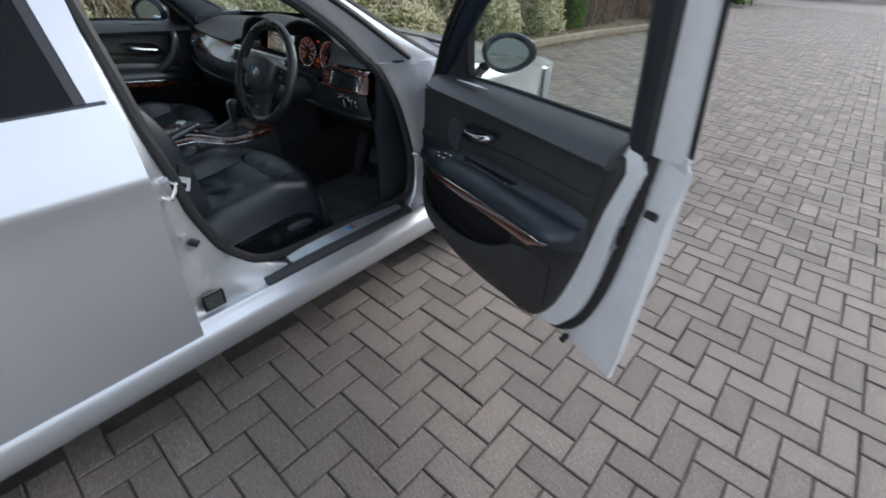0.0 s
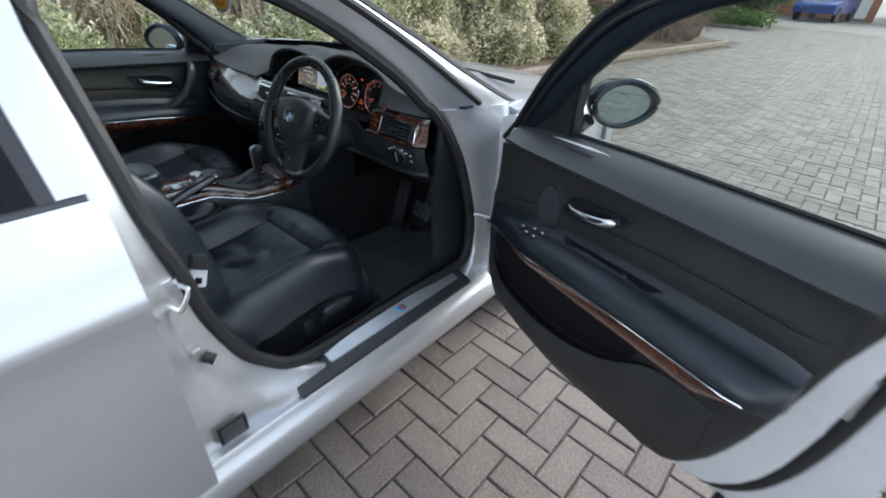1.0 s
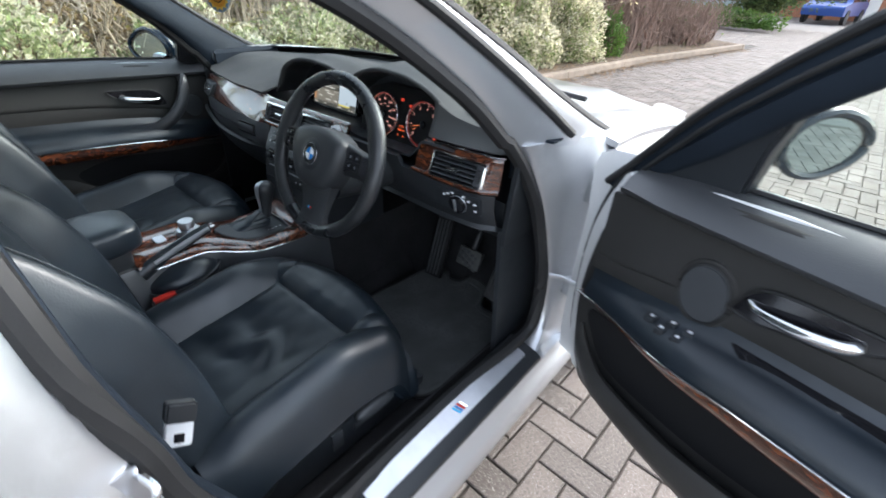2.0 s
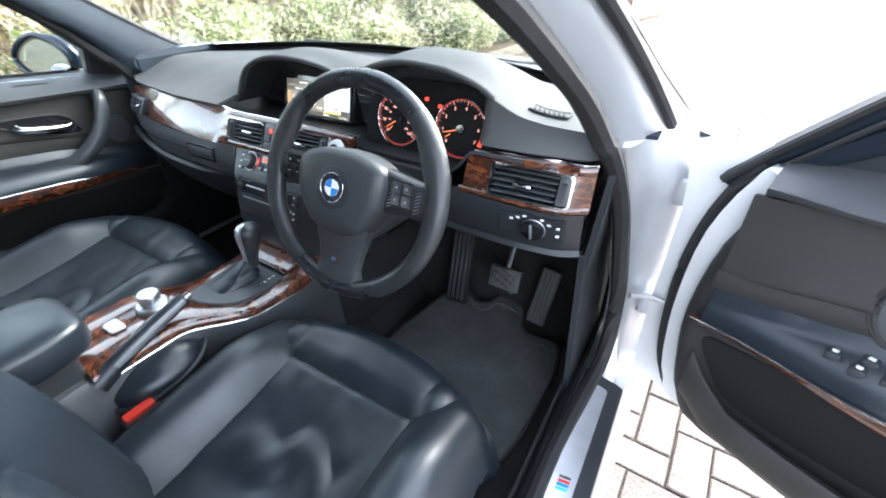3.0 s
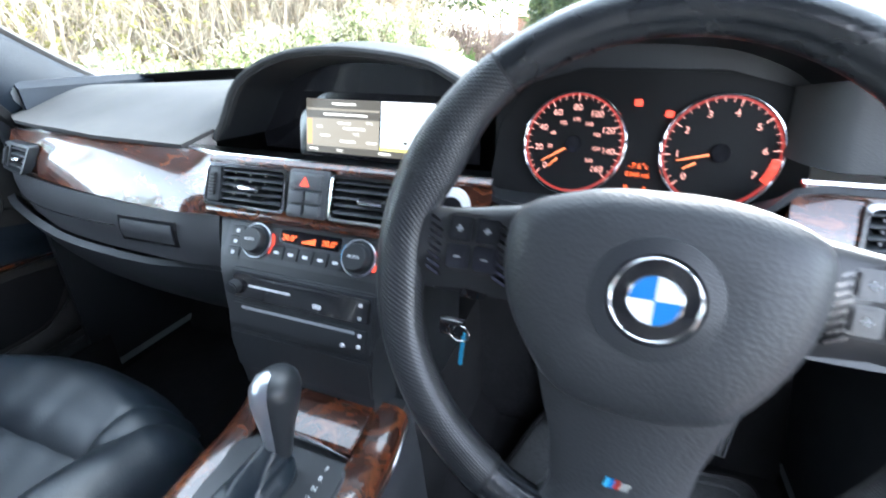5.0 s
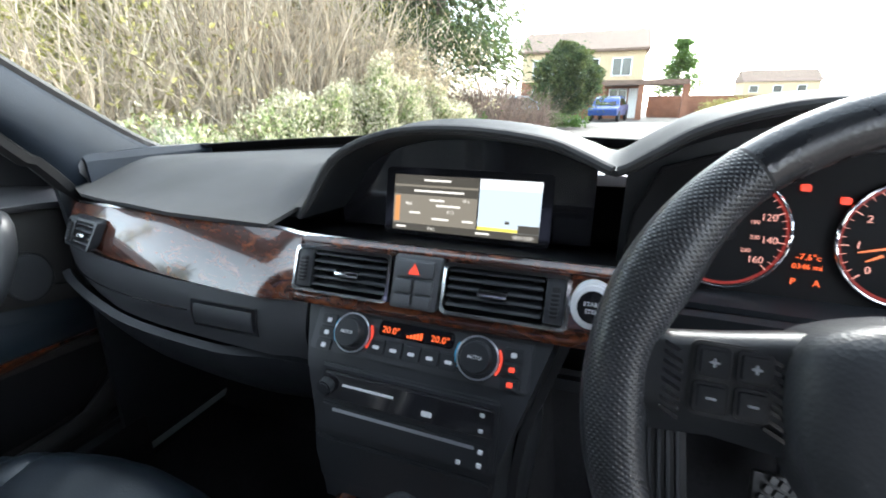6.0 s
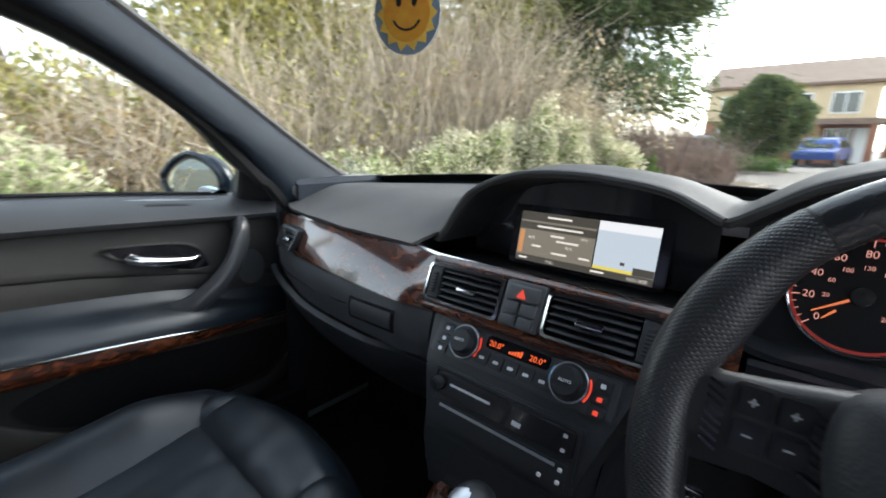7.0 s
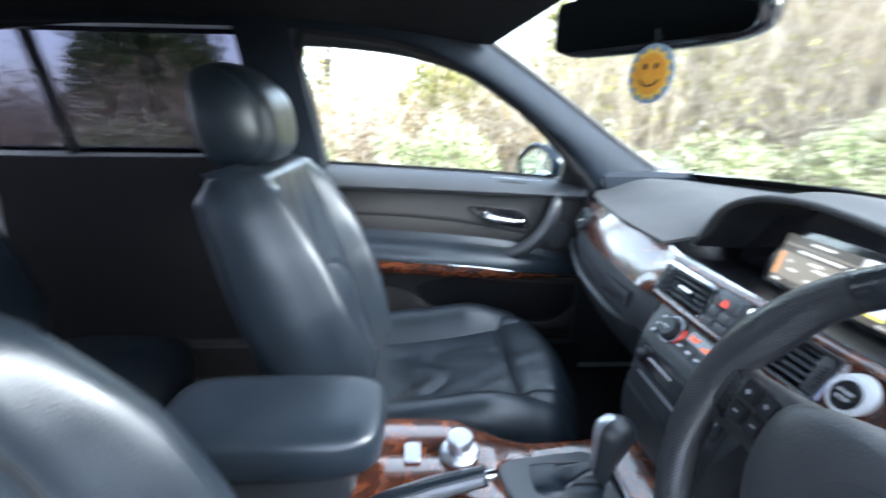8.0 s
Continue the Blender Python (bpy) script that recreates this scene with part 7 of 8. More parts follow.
part("petals", prism([((0.0315 if k % 2 == 0 else 0.0255) * math.cos(math.pi * k / 14), (0.0350 if k % 2 == 0 else 0.0282) * math.sin(math.pi * k / 14)) for k in range(28)], on_card, 0.001, 0.0016), CARD_YELLOW, fr)
part("centre", prism(circle(0, 0, 0.0240, 36, 1.1), on_card, 0.0016, 0.0021), CARD_ORANGE, fr)
for u in (-0.008, 0.008):
    part("dot", prism(circle(u, 0.010, 0.0028, 14, 1.5), on_card, 0.0021, 0.0024), RUBBER, fr, "dark printed oval")
part("curved_line", tube([on_card(0.014 * math.cos(q), -0.002 + 0.013 * math.sin(q), 0.0022) for q in steps(radians(200), radians(340), 14)], 0.0012, 6), RUBBER, fr, "dark printed curve")
part("string", tube([(0, 0, 0.036), (-0.004, 0.003, 0.046), (-0.012, 0.006, 0.058)], 0.0007, 5), RUBBER, fr)

# ---------------------------------------------------------------- ground and kerb
ROADFAR = material("far_block_paving", (0.165, 0.145, 0.130), rough=0.8, vary=0.15, scale=1.2, vary2=0.2, scale2=14, bump=0.3, bump_scale=60)
bm = bmesh.new()
rows = [[(x, y, -0.012) for x in (-60, -20, -4, 8, 30, 60)] for y in (-40, -8, 12, 40, 120)]
vs = [[bm.verts.new(p) for p in r] for r in rows]
for a, b in zip(vs, vs[1:]):
    for i in range(len(a) - 1):
        bm.faces.new((a[i], a[i + 1], b[i + 1], b[i]))
ground = finish("ground", bm, ROADFAR)
tagged(ground, "grey-brown paved ground", "ground", kind="structure")


def kerb_x(y):
    """The planted bed's kerb, along the car's left side and on ahead."""
    return lerp(y, (-30, -2.15), (2, -2.12), (5.6, -1.95), (8.5, -1.68), (11, -1.25), (13.2, -0.85))


P_BLOCK = 0.1015
road = finish("road", box(-7.1, 6.7, -3.25, 22.6, -0.011, -0.008), JOINT)
tagged(road, "herringbone block-paved road with sandy joints", "road", kind="structure")


def block_mesh():
    b = box(0, 2 * P_BLOCK - 0.006, 0, P_BLOCK - 0.006, -0.006, 0.0, 0.0)
    bmesh.ops.bevel(b, geom=[e for e in b.edges if e.verts[0].co.z > -0.001 and e.verts[1].co.z > -0.001], offset=0.004, segments=1, affect="EDGES")
    bmesh.ops.delete(b, geom=[f for f in b.faces if f.normal.z < -0.9], context="FACES_ONLY")
    me = bpy.data.meshes.new("paving_block")
    b.to_mesh(me)
    b.free()
    me.materials.append(BLOCK)
    return me


BLOCK_ME = block_mesh()
BV = [v.co.copy() for v in BLOCK_ME.vertices]
BF = [tuple(p.vertices) for p in BLOCK_ME.polygons]
GRID = Matrix.Translation((1.120, -0.318, 0.0)) @ Matrix.Rotation(radians(-1.5), 4, "Z")
rng = random.Random(4)
near, far_v, far_f = [], [], []
for i in range(-240, 40):
    for j in range(-40, 90):
        for up in (0, 1):
            u, v = (i + 4 * j + 2 * up) * P_BLOCK, -i * P_BLOCK
            if not (-8.0 < u + 1.1 < 7.5 and -3.8 < v - 0.3 < 23.2):
                continue
            m = GRID @ Matrix.Translation((u + (P_BLOCK - 0.003 if up else 0.003), v + 0.003, rng.uniform(-0.0025, 0.0015))) @ Matrix.Rotation(radians(90 * up + rng.uniform(-0.8, 0.8)), 4, "Z") @ Matrix.Rotation(rng.uniform(-0.008, 0.008), 4, "X")
            c = m @ Vector((P_BLOCK, P_BLOCK / 2, 0))
            if not ((kerb_x(c.y) + 0.08 if c.y < 14.3 else -7.0) < c.x < 6.6 and -3.2 < c.y < 22.5):
                continue
            if c.x < 0.70 and -2.7 < c.y < 1.5 and c.x > -0.7:
                continue
            if 0.85 < c.x < 2.75 and -0.75 < c.y < 1.9 and len(near) < 300:
                near.append(m)
            else:
                k = len(far_v)
                far_v += [m @ p for p in BV]
                far_f += [tuple(q + k for q in f) for f in BF]
me = bpy.data.meshes.new("paving_blocks")
me.from_pydata([tuple(p) for p in far_v], [], far_f)
me.materials.append(BLOCK)
rest = new("paving_blocks", me)
rest.parent = road
tagged(rest, kind="stuff")
for m in near:
    ob = new("paving_block", BLOCK_ME)
    ob.parent = road
    ob.matrix_local = m

KERB = material("concrete_kerb", (0.29, 0.23, 0.175), rough=0.9, vary=0.3, scale=5, vary2=0.3, scale2=60, bump=0.6, bump_scale=120, island=0.1)
kerb = thing("kerb", "weathered concrete kerb round the planted bed", "kerb", kind="structure")
y = -12.0
while y < 13.0:
    y1 = y + 0.9
    bm = loft([[(kerb_x(q) - 0.125, q, -0.02), (kerb_x(q) - 0.125, q, 0.098), (kerb_x(q) - 0.02, q, 0.10), (kerb_x(q), q, 0.085), (kerb_x(q) + 0.008, q, -0.02)] for q in (y + 0.004, y1 - 0.004)])
    part("kerbstone", bm, KERB, kerb)
    y = y1
pts = [(-0.85 - 6 * (1 - math.cos(a)) * 0 - 3.0 * a, 13.2 + 0.9 * math.sin(min(a, 1.5))) for a in steps(0.0, 6, 14)]
for (xa, ya), (xb, yb) in zip(pts, pts[1:]):
    part("kerbstone", loft([[(x, y + 0.0, -0.02), (x, y, 0.10), (x, y - 0.12, 0.10), (x, y - 0.12, -0.02)] for x, y in ((xa - 0.005, ya), (xb + 0.005, yb))]), KERB, kerb)
SOIL = material("leaf_littered_soil", (0.10, 0.07, 0.045), rough=0.95, vary=0.4, scale=6, vary2=0.5, scale2=50, bump=1.0, bump_scale=60, tint=(0.16, 0.11, 0.06))
bm = sheet([[(kerb_x(y) - 0.12 - t, y, 0.085 + 0.02 * noise.noise(Vector((t * 2, y * 1.5, 0))) + 0.05 * min(1, t)) for t in (0, 0.3, 0.8, 1.6, 3, 6, 12)] for y in steps(-12, 13.1, 50)], 0.02)
tagged(finish("planted_bed", bm, SOIL), "soil strewn with dead leaves", "soil", kind="structure")
LITTER = material("dead_leaves", (0.20, 0.12, 0.06), rough=0.9, vary=0.4, scale=20, island=0.5)
v, f = [], []
for k in range(4500):
    y = rng.uniform(-3, 13)
    x = kerb_x(y) + rng.choice((rng.uniform(-0.9, -0.13), abs(rng.gauss(0.0, 0.16)) + 0.012))
    z = 0.115 if x < kerb_x(y) - 0.12 else 0.006
    a, s = rng.uniform(0, 6.28), rng.uniform(0.015, 0.035)
    c = Vector((x, y, z + rng.uniform(0, 0.012)))
    d, e = Vector((math.cos(a), math.sin(a), rng.uniform(-0.2, 0.3))) * s, Vector((-math.sin(a), math.cos(a), rng.uniform(-0.2, 0.3))) * s * 0.6
    n = len(v)
    v += [c - d, c + e, c + d, c - e]
    f.append((n, n + 1, n + 2, n + 3))
me = bpy.data.meshes.new("leaf_litter")
me.from_pydata([tuple(p) for p in v], [], f)
me.materials.append(LITTER)
tagged(new("leaf_litter", me), "brown dead leaves along the kerb", "leaves", kind="stuff")


# ---------------------------------------------------------------- planting
def leaf_cloud(name, mat, spots, size, parent=None, shape=0.55):
    """Many small leaves at the given places: (centre, outward)."""
    v, f = [], []
    for c, out in spots:
        s = size * rng.uniform(0.6, 1.3)
        d = Vector((rng.gauss(0, 1), rng.gauss(0, 1), rng.gauss(0, 0.7))) * 0.7 + out
        d.normalize()
        e = d.cross(Vector((rng.gauss(0, 1), rng.gauss(0, 1), rng.gauss(0, 1)))).normalized()
        n = len(v)
        b = d.cross(e) * 0.18 * s
        v += [c - d * s * 0.5, c + e * s * shape * 0.5 + b, c + d * s * 0.5, c - e * s * shape * 0.5 + b]
        f.append((n, n + 1, n + 2, n + 3))
    me = bpy.data.meshes.new(name)
    me.from_pydata([tuple(p) for p in v], [], f)
    me.materials.append(mat)
    ob = new(name, me)
    if parent:
        ob.parent = parent
    return ob


def twigs(name, mat, lines, parent=None, sides=4):
    """Many thin stems: (points, radius)."""
    v, f = [], []
    for pts, r in lines:
        base = len(v)
        k = len(pts)
        for i, p in enumerate(pts):
            rr = r * (1 - 0.75 * i / (k - 1))
            for j in range(sides):
                a = 2 * math.pi * j / sides
                v.append((p[0] + rr * math.cos(a), p[1] + rr * math.sin(a), p[2] + rr * 0.3 * math.sin(a)))
        for i in range(k - 1):
            for j in range(sides):
                q = (j + 1) % sides
                f.append((base + i * sides + j, base + i * sides + q, base + (i + 1) * sides + q, base + (i + 1) * sides + j))
    me = bpy.data.meshes.new(name)
    me.from_pydata(v, [], f)
    me.materials.append(mat)
    ob = new(name, me)
    if parent:
        ob.parent = parent
    return ob


def leaf_mat(name, color, tint, island=0.35):
    m = material(name, color, rough=0.5, vary=0.6, scale=2.5, tint=tint, island=island)
    nt = m.node_tree
    p = nt.nodes["Principled BSDF"]
    tr = nt.nodes.new("ShaderNodeBsdfTranslucent")
    nt.links.new(p.inputs["Base Color"].links[0].from_socket, tr.inputs[0])
    mx = nt.nodes.new("ShaderNodeMixShader")
    mx.inputs[0].default_value = 0.42
    nt.links.new(p.outputs[0], mx.inputs[1])
    nt.links.new(tr.outputs[0], mx.inputs[2])
    nt.links.new(mx.outputs[0], nt.nodes["Material Output"].inputs[0])
    return m


VARIEG = leaf_mat("variegated_leaf", (0.48, 0.48, 0.29), (0.24, 0.31, 0.11), 0.5)
CREAM = leaf_mat("cream_leaf", (0.74, 0.68, 0.54), (0.58, 0.54, 0.36), 0.35)
GREENL = leaf_mat("green_leaf", (0.075, 0.15, 0.030), (0.12, 0.20, 0.035))
DARKL = leaf_mat("conifer_leaf", (0.055, 0.095, 0.035), (0.13, 0.15, 0.045), 0.5)
OLIVEL = leaf_mat("olive_leaf", (0.30, 0.29, 0.09), (0.46, 0.40, 0.15), 0.5)
WITHER = leaf_mat("withered_leaf", (0.36, 0.25, 0.15), (0.24, 0.18, 0.08), 0.5)
PLUME = leaf_mat("dry_plume", (0.66, 0.53, 0.38), (0.52, 0.44, 0.26), 0.4)
BARK = material("grey_bark", (0.16, 0.12, 0.09), rough=0.9, vary=0.4, scale=10, bump=0.8, bump_scale=60)
TWIG = material("dry_twig", (0.60, 0.49, 0.37), rough=0.9, vary=0.35, scale=6, island=0.4)
TWIG2 = material("red_brown_twig", (0.28, 0.19, 0.15), rough=0.9, vary=0.35, scale=6, island=0.4)


def mound_spots(cx, cy, rx, ry, h, n, z0=0.1, shell=0.55):
    out = []
    while len(out) < n:
        d = Vector((rng.gauss(0, 1), rng.gauss(0, 1), abs(rng.gauss(0, 1)))).normalized()
        lump = 0.80 + 0.28 * noise.noise(Vector((cx + d.x * 2.3, cy + d.y * 2.3, d.z * 2.3))) + 0.12 * noise.noise(d * 7 + Vector((cx, cy, 0)))
        r = (shell + (1 - shell) * rng.random() ** 0.6) * lump
        out.append((Vector((cx + d.x * rx * r, cy + d.y * ry * r, z0 + d.z * h * r)), d * 0.8))
    return out


def bush(name, label, cx, cy, rx, ry, h, n, size, leaf, extra=None, group=""):
    b = thing(name, label, "bush", group, at=(cx, cy, 0.0))
    off = Vector((-cx, -cy, 0.0))
    spots = [(c + off, o) for c, o in mound_spots(cx, cy, rx, ry, h, n)]
    leaf_cloud("foliage", leaf, spots, size, b)
    if extra:
        m2, part_n, sz = extra
        leaf_cloud("young_growth", m2, [(c + off, o) for c, o in mound_spots(cx, cy, rx * 1.03, ry * 1.03, h * 1.04, part_n, shell=0.8)], sz, b)
    lines = []
    for k in range(40):
        a, q = rng.uniform(0, 6.28), rng.uniform(0.2, 0.85)
        lines.append(([(0.1 * math.cos(a), 0.1 * math.sin(a), -0.01), (rx * q * 0.5 * math.cos(a), ry * q * 0.5 * math.sin(a), h * 0.45), (rx * q * math.cos(a), ry * q * math.sin(a), h * (0.95 - 0.4 * q))], 0.012))
    twigs("stem", TWIG2, lines, b)
    return b


# variegated shrubs along the bed
for cx, cy, rx, ry, h, n in ((-3.25, 4.3, 0.95, 1.0, 1.35, 8000), (-3.05, 5.7, 1.05, 1.1, 1.75, 12000), (-2.85, 7.1, 1.0, 1.1, 1.40, 11000)):
    bush("variegated_shrub", "dense variegated shrub with cream-edged leaves", cx, cy, rx, ry, h, n, 0.060, VARIEG, (CREAM, n, 0.056), "variegated shrubs")
for cx, cy, rx, ry, h, n in ((-3.1, -2.6, 0.8, 0.9, 1.15, 4500), (-3.0, -1.3, 0.75, 0.9, 1.10, 5000), (-2.95, -0.1, 0.7, 0.8, 1.12, 5000), (-3.0, 1.1, 0.75, 0.8, 1.02, 5000), (-3.05, 2.2, 0.7, 0.8, 1.05, 4500), (-3.2, 3.4, 0.8, 0.9, 1.12, 4500)):
    bush("low_shrub", "low variegated ground-cover shrub in pale green", cx, cy, rx, ry, h, n, 0.05, VARIEG, (CREAM, n // 2, 0.045), "low shrubs")
bush("green_shrub", "small bright green shrub by the kerb", -2.25, 8.05, 0.40, 0.45, 0.95, 2200, 0.05, GREENL)


def thicket(name, label, cx, cy, rx, ry, h, n, mat, leafy=0, leaf=None, size=0.05, arch_=0.5):
    """Bare stems, arching over, with a few leaves."""
    t = thing(name, label, "bush", at=(cx, cy, 0.1))
    lines, tips = [], []
    for k in range(n):
        x, y = rng.uniform(-rx, rx), rng.uniform(-ry, ry)
        hh = h * rng.uniform(0.45, 1.0)
        dx, dy = rng.gauss(0, arch_) * 0.8, rng.gauss(0, arch_) * 0.8
        pts = [Vector((x + dx * q ** 1.8 + 0.05 * rng.gauss(0, 1), y + dy * q ** 1.8 + 0.05 * rng.gauss(0, 1), hh * (q - 0.28 * q ** 3 * min(1, abs(dx) + abs(dy))))) for q in (0, 0.25, 0.5, 0.75, 1.0)]
        lines.append((pts, rng.uniform(0.006, 0.016) * rng.choice((1, 1, 1, 1.9))))
        for s in range(5):
            i = rng.randint(1, 4)
            p = pts[i]
            d = Vector((rng.gauss(0, 0.34), rng.gauss(0, 0.34), rng.gauss(0.06, 0.24)))
            lines.append(([p, p + d * 0.5 + Vector((0, 0, 0.03)), p + d], 0.005))
            tips.append((p + d * rng.random(), d.normalized()))
    twigs("stem", mat, lines, t)
    if leafy:
        leaf_cloud("foliage", leaf, [(c + Vector((rng.gauss(0, 0.08), rng.gauss(0, 0.08), rng.gauss(0, 0.08))), o) for c, o in (rng.choice(tips) for _ in range(leafy))], size, t)
    return t


thicket("bramble_thicket", "tall tangle of bare brown stems", -4.6, 5.6, 0.9, 2.2, 4.2, 1000, TWIG, 3500, WITHER, 0.05, 0.95)
thicket("bramble_thicket", "tangle of brown stems with withered leaves", -4.5, 2.3, 0.8, 1.5, 2.4, 520, TWIG, 5000, OLIVEL, 0.06)
thicket("bramble_thicket", "low tangle of brown stems behind the shrubs", -4.4, -0.6, 0.8, 1.7, 1.5, 420, TWIG, 7000, WITHER, 0.06)
thicket("bramble_thicket", "low tangle of brown stems behind the shrubs", -4.4, -3.8, 0.8, 1.7, 1.5, 260, TWIG, 3500, WITHER, 0.06)
thicket("plume_shrub", "pale tan shrub with arching dry plumes", -3.7, 7.6, 0.75, 0.9, 2.6, 260, TWIG, 9000, PLUME, 0.075, 0.6)
thicket("red_stem_shrub", "dense reddish-brown leafless shrub", -2.9, 9.9, 0.9, 1.5, 1.55, 800, TWIG2, 300, GREENL, 0.05, 0.25)
thicket("red_stem_shrub", "dense reddish-brown leafless shrub", -2.3, 12.0, 0.8, 1.0, 1.1, 400, TWIG2, 200, GREENL, 0.05, 0.25)


def tree(name, label, cx, cy, h, spread, leaf, n, size, z_low=1.0, droop=0.0, lean_to=(0, 0), trunk=0.16):
    """A tapered trunk, limbs and a crown of many leaf clumps."""
    t = thing(name, label, "tree", at=(cx, cy, 0.0))
    pts = [Vector((lean_to[0] * q * q, lean_to[1] * q * q, h * 0.92 * q)) for q in steps(0, 1, 6)]
    part("trunk", tube(pts, [trunk * (1 - 0.85 * q) for q in steps(0, 1, 6)], 10), BARK, t)
    lines, spots = [], []
    for k in range(70):
        q = rng.uniform(z_low / h, 0.97)
        a = rng.uniform(0, 6.283)
        l = spread * (1.05 - q) ** 0.7 * rng.uniform(0.6, 1.1)
        p = Vector((lean_to[0] * q * q, lean_to[1] * q * q, h * 0.92 * q))
        e = p + Vector((math.cos(a) * l, math.sin(a) * l, (0.35 - droop) * l))
        m = (p + e) / 2 + Vector((0, 0, 0.12 * l))
        lines.append(([p, m, e], 0.03 * (1.2 - q)))
        for i in range(n // 70):
            s = rng.uniform(0.25, 1.05)
            c = p.lerp(m, s * 2) if s < 0.5 else m.lerp(e, s * 2 - 1)
            r = 0.16 * l + 0.12
            spots.append((c + Vector((rng.gauss(0, r), rng.gauss(0, r), rng.gauss(0, r * 0.6))), Vector((math.cos(a), math.sin(a), 0.1 - 2.2 * droop)) * (0.9 + 1.5 * droop)))
    twigs("limb", BARK, lines, t, 5)
    leaf_cloud("crown", leaf, spots, size, t, 0.4 if droop < 0.2 else 0.17)
    return t


tree("conifer", "tall dark green conifer with drooping sprays", -4.3, 10.4, 8.0, 3.4, DARKL, 66000, 0.24, 1.9, 0.30, (1.9, 0.3))
tree("conifer", "tall dark green conifer with drooping sprays", -6.2, 8.8, 7.0, 2.6, OLIVEL, 46000, 0.22, 0.8, 0.34)


def evergreen(label, cx, cy, rx, ry, h, n, leaf, size):
    """A broad evergreen, clothed to the ground."""
    t = thing("evergreen", label, "tree", at=(cx, cy, 0.1))
    part("trunk", tube([(0, 0, 0), (0.05, 0.02, h * 0.5), (0.0, 0.0, h * 0.95)], [0.12, 0.08, 0.02], 8), BARK, t)
    spots = []
    for k in range(5):
        a, q = rng.uniform(0, 6.28), rng.uniform(0.2, 0.5)
        ox, oy = rx * q * math.cos(a), ry * q * math.sin(a)
        hh = h * rng.uniform(0.75, 1.0)
        spots += [(c + Vector((ox, oy, 0)), o + Vector((0, 0, 0.5))) for c, o in mound_spots(0, 0, rx * 0.8, ry * 0.8, hh, n // 5, 0.0, 0.72)]
    leaf_cloud("crown", leaf, spots, size, t, 0.2 if leaf == DARKL else 0.35)
    return t


evergreen("tall yellowish evergreen behind the brambles", -6.6, 3.2, 1.6, 2.0, 5.0, 42000, OLIVEL, 0.15)
evergreen("tall yellowish evergreen behind the brambles", -6.9, 6.4, 1.6, 1.9, 6.0, 42000, OLIVEL, 0.15)
evergreen("tall dark evergreen behind the brambles", -6.4, 11.4, 1.8, 2.2, 6.5, 42000, DARKL, 0.16)
evergreen("low yellow-green evergreen behind the brambles", -6.4, 0.3, 1.3, 1.5, 2.2, 20000, OLIVEL, 0.12)
evergreen("low yellow-green evergreen behind the brambles", -6.6, -3.4, 1.5, 2.0, 2.0, 20000, OLIVEL, 0.13)
evergreen("dark green evergreen behind the brambles", -5.9, -4.0, 1.5, 1.5, 3.6, 24000, DARKL, 0.13)
tree("bare_tree", "thin half-bare tree behind the hedge", -6.4, -1.6, 4.2, 0.9, OLIVEL, 1200, 0.10, 0.9, 0.0, trunk=0.07)
tree("round_tree", "dense round dark green clipped tree", -2.2, 22.5, 4.0, 1.7, DARKL, 16000, 0.16, 0.4, 0.1)
tree("small_tree", "pointed green conifer far down the street", 4.6, 41.0, 6.2, 2.2, GREENL, 9000, 0.22, 0.5)
# clipped crown of the round tree
leaf_cloud("round_tree_crown", DARKL, [(Vector((c.x, c.y, c.z)), o) for c, o in mound_spots(0, 0, 1.85, 1.7, 1.9, 9000, 2.0, 0.8)] + [(Vector((c.x, c.y, 4.0 - c.z)), o) for c, o in mound_spots(0, 0, 1.8, 1.65, 1.6, 6000, 2.0, 0.8)], 0.16, bpy.data.objects["round_tree"])
# far hedge and verge
bush("far_hedge", "dark green hedge at the street corner", -3.4, 19.5, 3.0, 0.7, 0.8, 5000, 0.12, GREENL)
bush("far_hedge", "dark green hedge at the street corner", 8.5, 36.0, 4.0, 1.0, 1.6, 5000, 0.16, OLIVEL)

# across the street: a pale board fence over a low green hedge
fence = thing("board_fence", "pale weathered board fence across the street", "fence", at=(12.0, 6.0, 0))
PALEWOOD = material("pale_boards", (0.45, 0.43, 0.40), rough=0.8, vary=0.3, scale=3, island=0.3)
for k in range(60):
    part("board", box(-0.012, 0.012, -6.0 + 0.2 * k, -6.0 + 0.2 * k + 0.17, 0.0, 1.75), PALEWOOD, fence)
part("rail", box(0.013, 0.05, -6.0, 6.0, 1.4, 1.48), PALEWOOD, fence)
bush("street_hedge", "green hedge in front of the board fence", 10.6, 6.0, 0.7, 5.0, 0.9, 9000, 0.10, GREENL)

# ---------------------------------------------------------------- house and street beyond
BRICK = material("red_brick", (0.30, 0.13, 0.075), rough=0.85, vary=0.25, scale=3, vary2=0.3, scale2=40)
RENDERW = material("cream_render", (0.62, 0.47, 0.30), rough=0.85, vary=0.12, scale=2)
TILES = material("brown_roof_tile", (0.20, 0.13, 0.095), rough=0.8, vary=0.25, scale=4, bump=0.5, bump_scale=18)
PVC = material("white_upvc", (0.75, 0.75, 0.74), rough=0.4)
house = thing("house", "brick and cream house with a brown tiled roof", "house", at=(0, 34, 0))


def hb(name, x0, x1, y0, y1, z0, z1, mat, bevel=0.0, parent=None):
    return part(name, box(x0, x1, y0 - 34, y1 - 34, z0, z1, bevel), mat, parent or house)


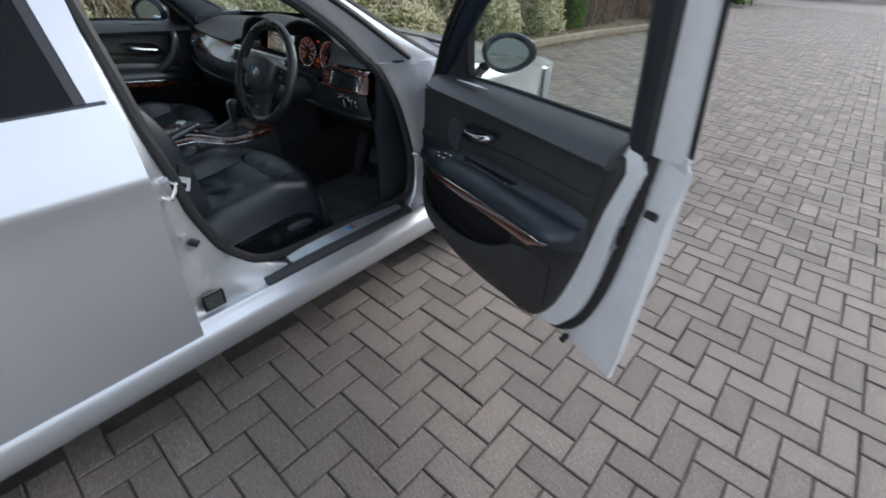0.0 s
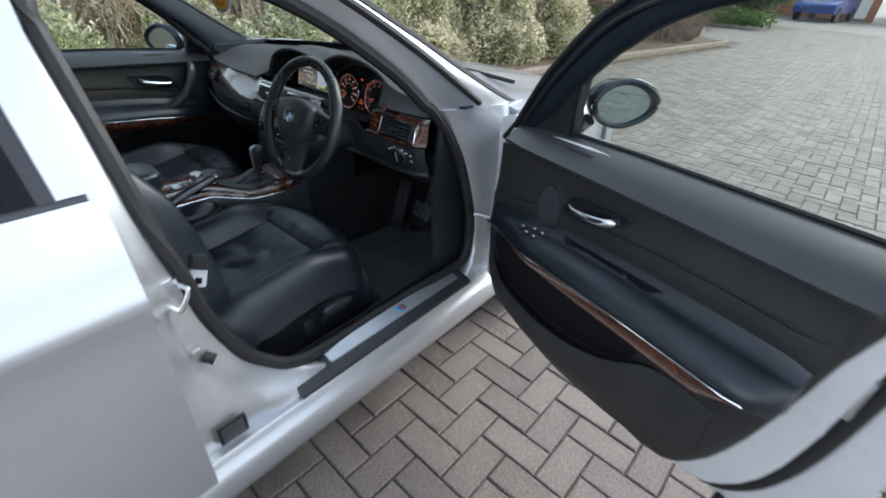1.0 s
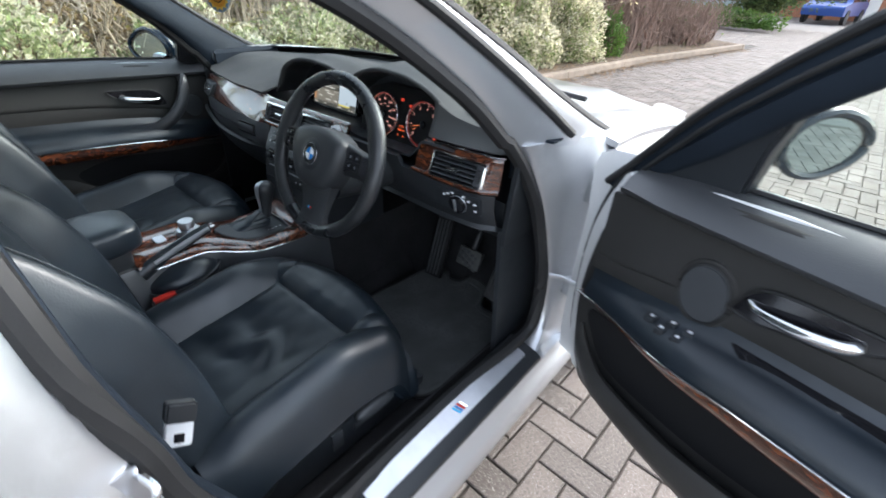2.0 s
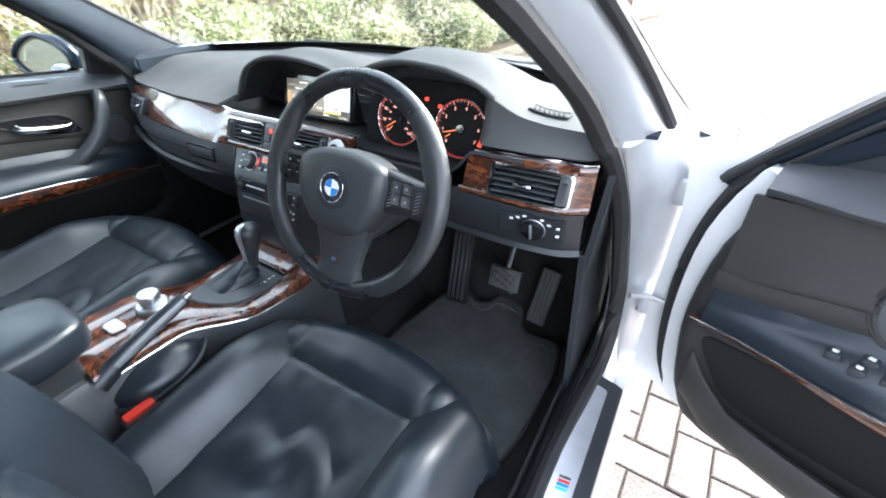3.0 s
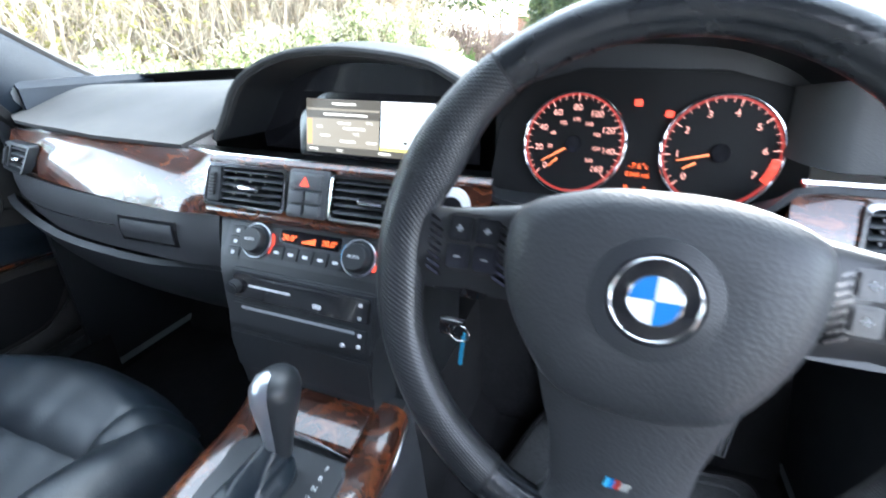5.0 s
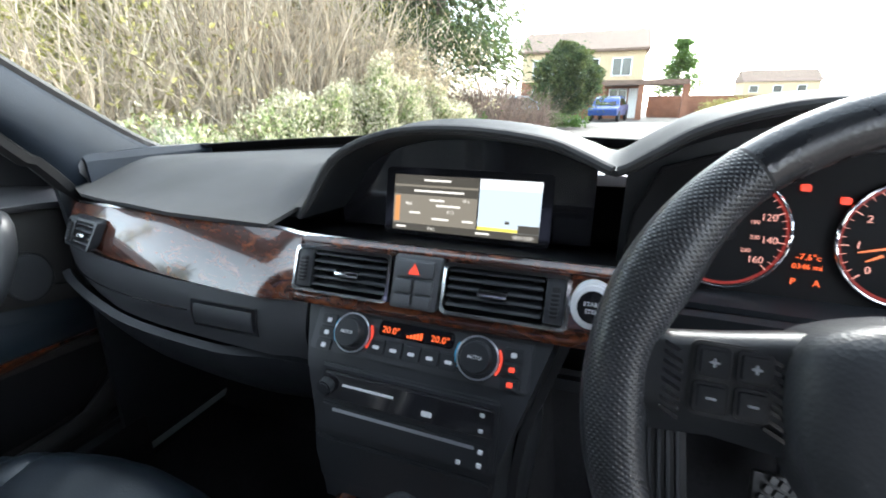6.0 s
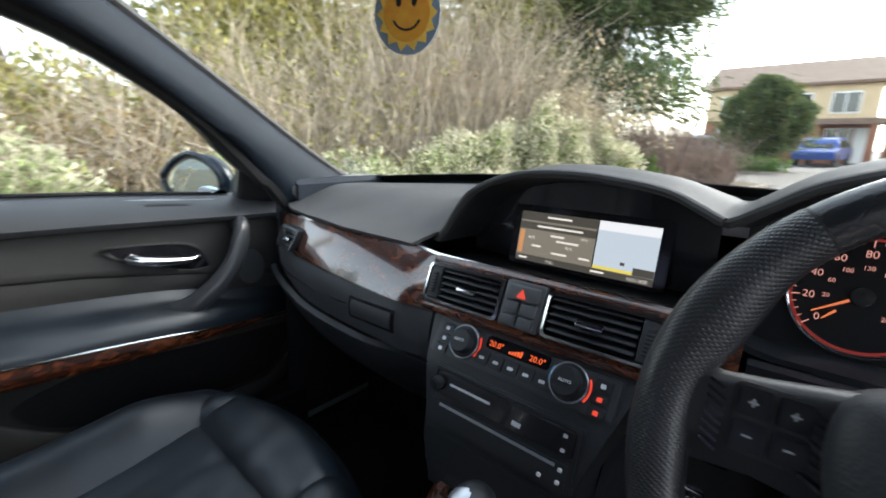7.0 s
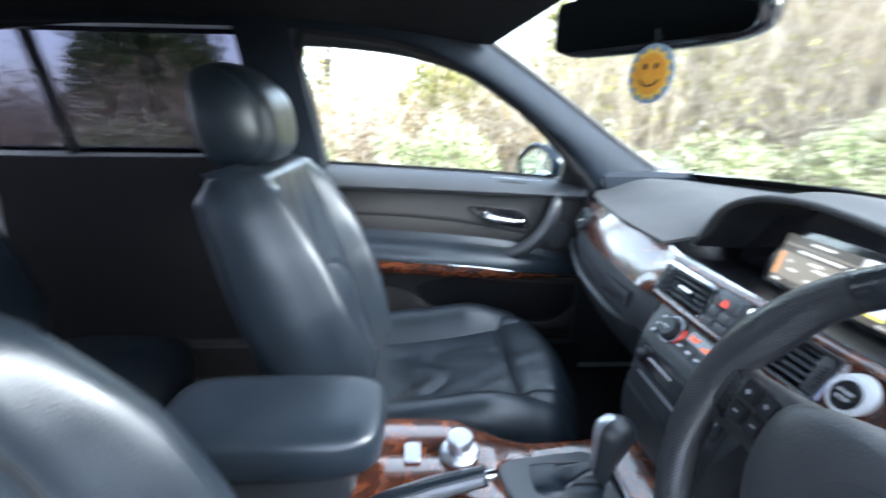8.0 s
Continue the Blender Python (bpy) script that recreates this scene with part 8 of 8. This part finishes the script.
hb("wall", -6.6, 1.7, 34.0, 41.0, 0.0, 2.5, BRICK)
hb("wall", -6.6, 1.7, 34.0, 41.0, 2.5, 4.6, RENDERW)
part("roof", loft([[(x, y - 34, z) for y, z in ((33.6, 4.55), (37.5, 6.2), (41.4, 4.55), (41.4, 4.4), (33.6, 4.4))] for x in (-6.9, 1.9)]), TILES, house)
hb("porch_roof", -1.2, 4.3, 31.8, 34.1, 2.15, 2.45, TILES)
for x in (-1.0, 1.4, 4.0):
    hb("porch_post", x, x + 0.35, 31.9, 32.25, 0, 2.2, BRICK)
for x0, x1, z0, z1 in ((-5.8, -4.4, 2.9, 4.0), (-2.6, -1.2, 2.9, 4.0), (-0.4, 0.9, 2.8, 4.0), (-5.8, -4.2, 0.9, 2.0), (-0.4, 0.8, 0.9, 2.0)):
    w = hb("window", x0, x1, 33.93, 34.05, z0, z1, PVC, 0.02)
    hb("pane", x0 + 0.08, (x0 + x1) / 2 - 0.04, 33.91, 33.97, z0 + 0.08, z1 - 0.08, GLOSS_BLACK, 0, w)
    hb("pane", (x0 + x1) / 2 + 0.04, x1 - 0.08, 33.91, 33.97, z0 + 0.08, z1 - 0.08, GLOSS_BLACK, 0, w)
hb("garage_door", 0.9, 1.6, 33.92, 34.05, 0.05, 2.0, PVC)
wall2 = thing("garden_wall", "low brick garden wall", "wall", at=(0, 38, 0))
part("brickwork", box(2.4, 12, -0.1, 0.1, 0, 1.5, 0.02), BRICK, wall2)
part("coping", box(2.35, 12.05, -0.14, 0.14, 1.502, 1.56, 0.01), KERB, wall2)
h2 = thing("far_house", "pale far house under a brown roof", "house", at=(26, 95, 0))
part("wall", box(-5, 6, 0, 7, 0, 4.6), RENDERW, h2)
part("roof", loft([[(x, y, z) for y, z in ((-0.4, 4.5), (3.5, 6.6), (7.4, 4.5))] for x in (-5.3, 6.3)]), TILES, h2)
for x in (-3.5, 0, 3.5):
    w = part("window", box(x - 0.7, x + 0.7, -0.06, 0.05, 2.7, 3.9, 0.02), PVC, h2)
    part("pane", box(x - 0.6, x + 0.6, -0.09, 0.0, 2.8, 3.8), GLOSS_BLACK, w)


def parked(name, label, x, y, rz, mat):
    """A parked car seen small: body, cabin glass, wheels."""
    c = thing(name, label, "car", at=(x, y, 0))
    c.rotation_euler = (0, 0, radians(rz))
    prof = [(-2.0, 0.35), (-2.05, 0.75), (-1.3, 0.88), (-0.7, 1.38), (0.7, 1.42), (1.5, 0.98), (2.0, 0.9), (2.05, 0.35)]
    sm = [(p.x, p.y) for p in curve([(u, v, 0) for u, v in prof], 4)]
    rings = [[(u * (1 - 0.03 * abs(s)), 0.82 * s * (1 - 0.2 * max(0, v - 0.9) / 0.5), v) for u, v in sm] for s in (-1, -0.9, 0, 0.9, 1)]
    part("body", loft(rings), mat, c)
    for s in (-1, 1):
        part("window", prism([(-1.15, 0.92), (-0.65, 1.30), (0.65, 1.33), (1.3, 0.97)], lambda u, v, w: (u, s * (0.825 - 0.33 * max(0, v - 0.9) + w), v), -0.02, 0.01), GLOSS_BLACK, c)
        for u in (-1.25, 1.3):
            part("wheel", tube([(u, s * 0.70, 0.31), (u, s * 0.86, 0.31)], 0.31, 20), RUBBER, c)
    part("windscreen", prism([(-0.6, 0), (0.6, 0), (0.5, 1), (-0.5, 1)], lambda u, v, w: (-1.22 + 0.46 * v + w, u, 0.93 + 0.40 * v), -0.04, 0.0), GLOSS_BLACK, c)
    return c


parked("parked_car", "silver car parked by the house", -7.4, 23.5, 8, PAINT)
parked("parked_car", "pale blue car parked by the house", -5.0, 25.0, 8, material("pale_blue_paint", (0.42, 0.52, 0.60), rough=0.3, metal=0.4, coat=0.6))
parked("parked_car", "small blue car parked far down the road", -0.2, 33.0 - 3.0, 80, material("blue_paint", (0.03, 0.08, 0.30), rough=0.3, metal=0.3, coat=0.6))
post = thing("sign_post", "thin grey post at the corner", "post", at=(-5.4, 24, 0))
part("pole", tube([(0, 0, 0), (0, 0, 2.4)], 0.05, 10), GREY_PLASTIC, post)
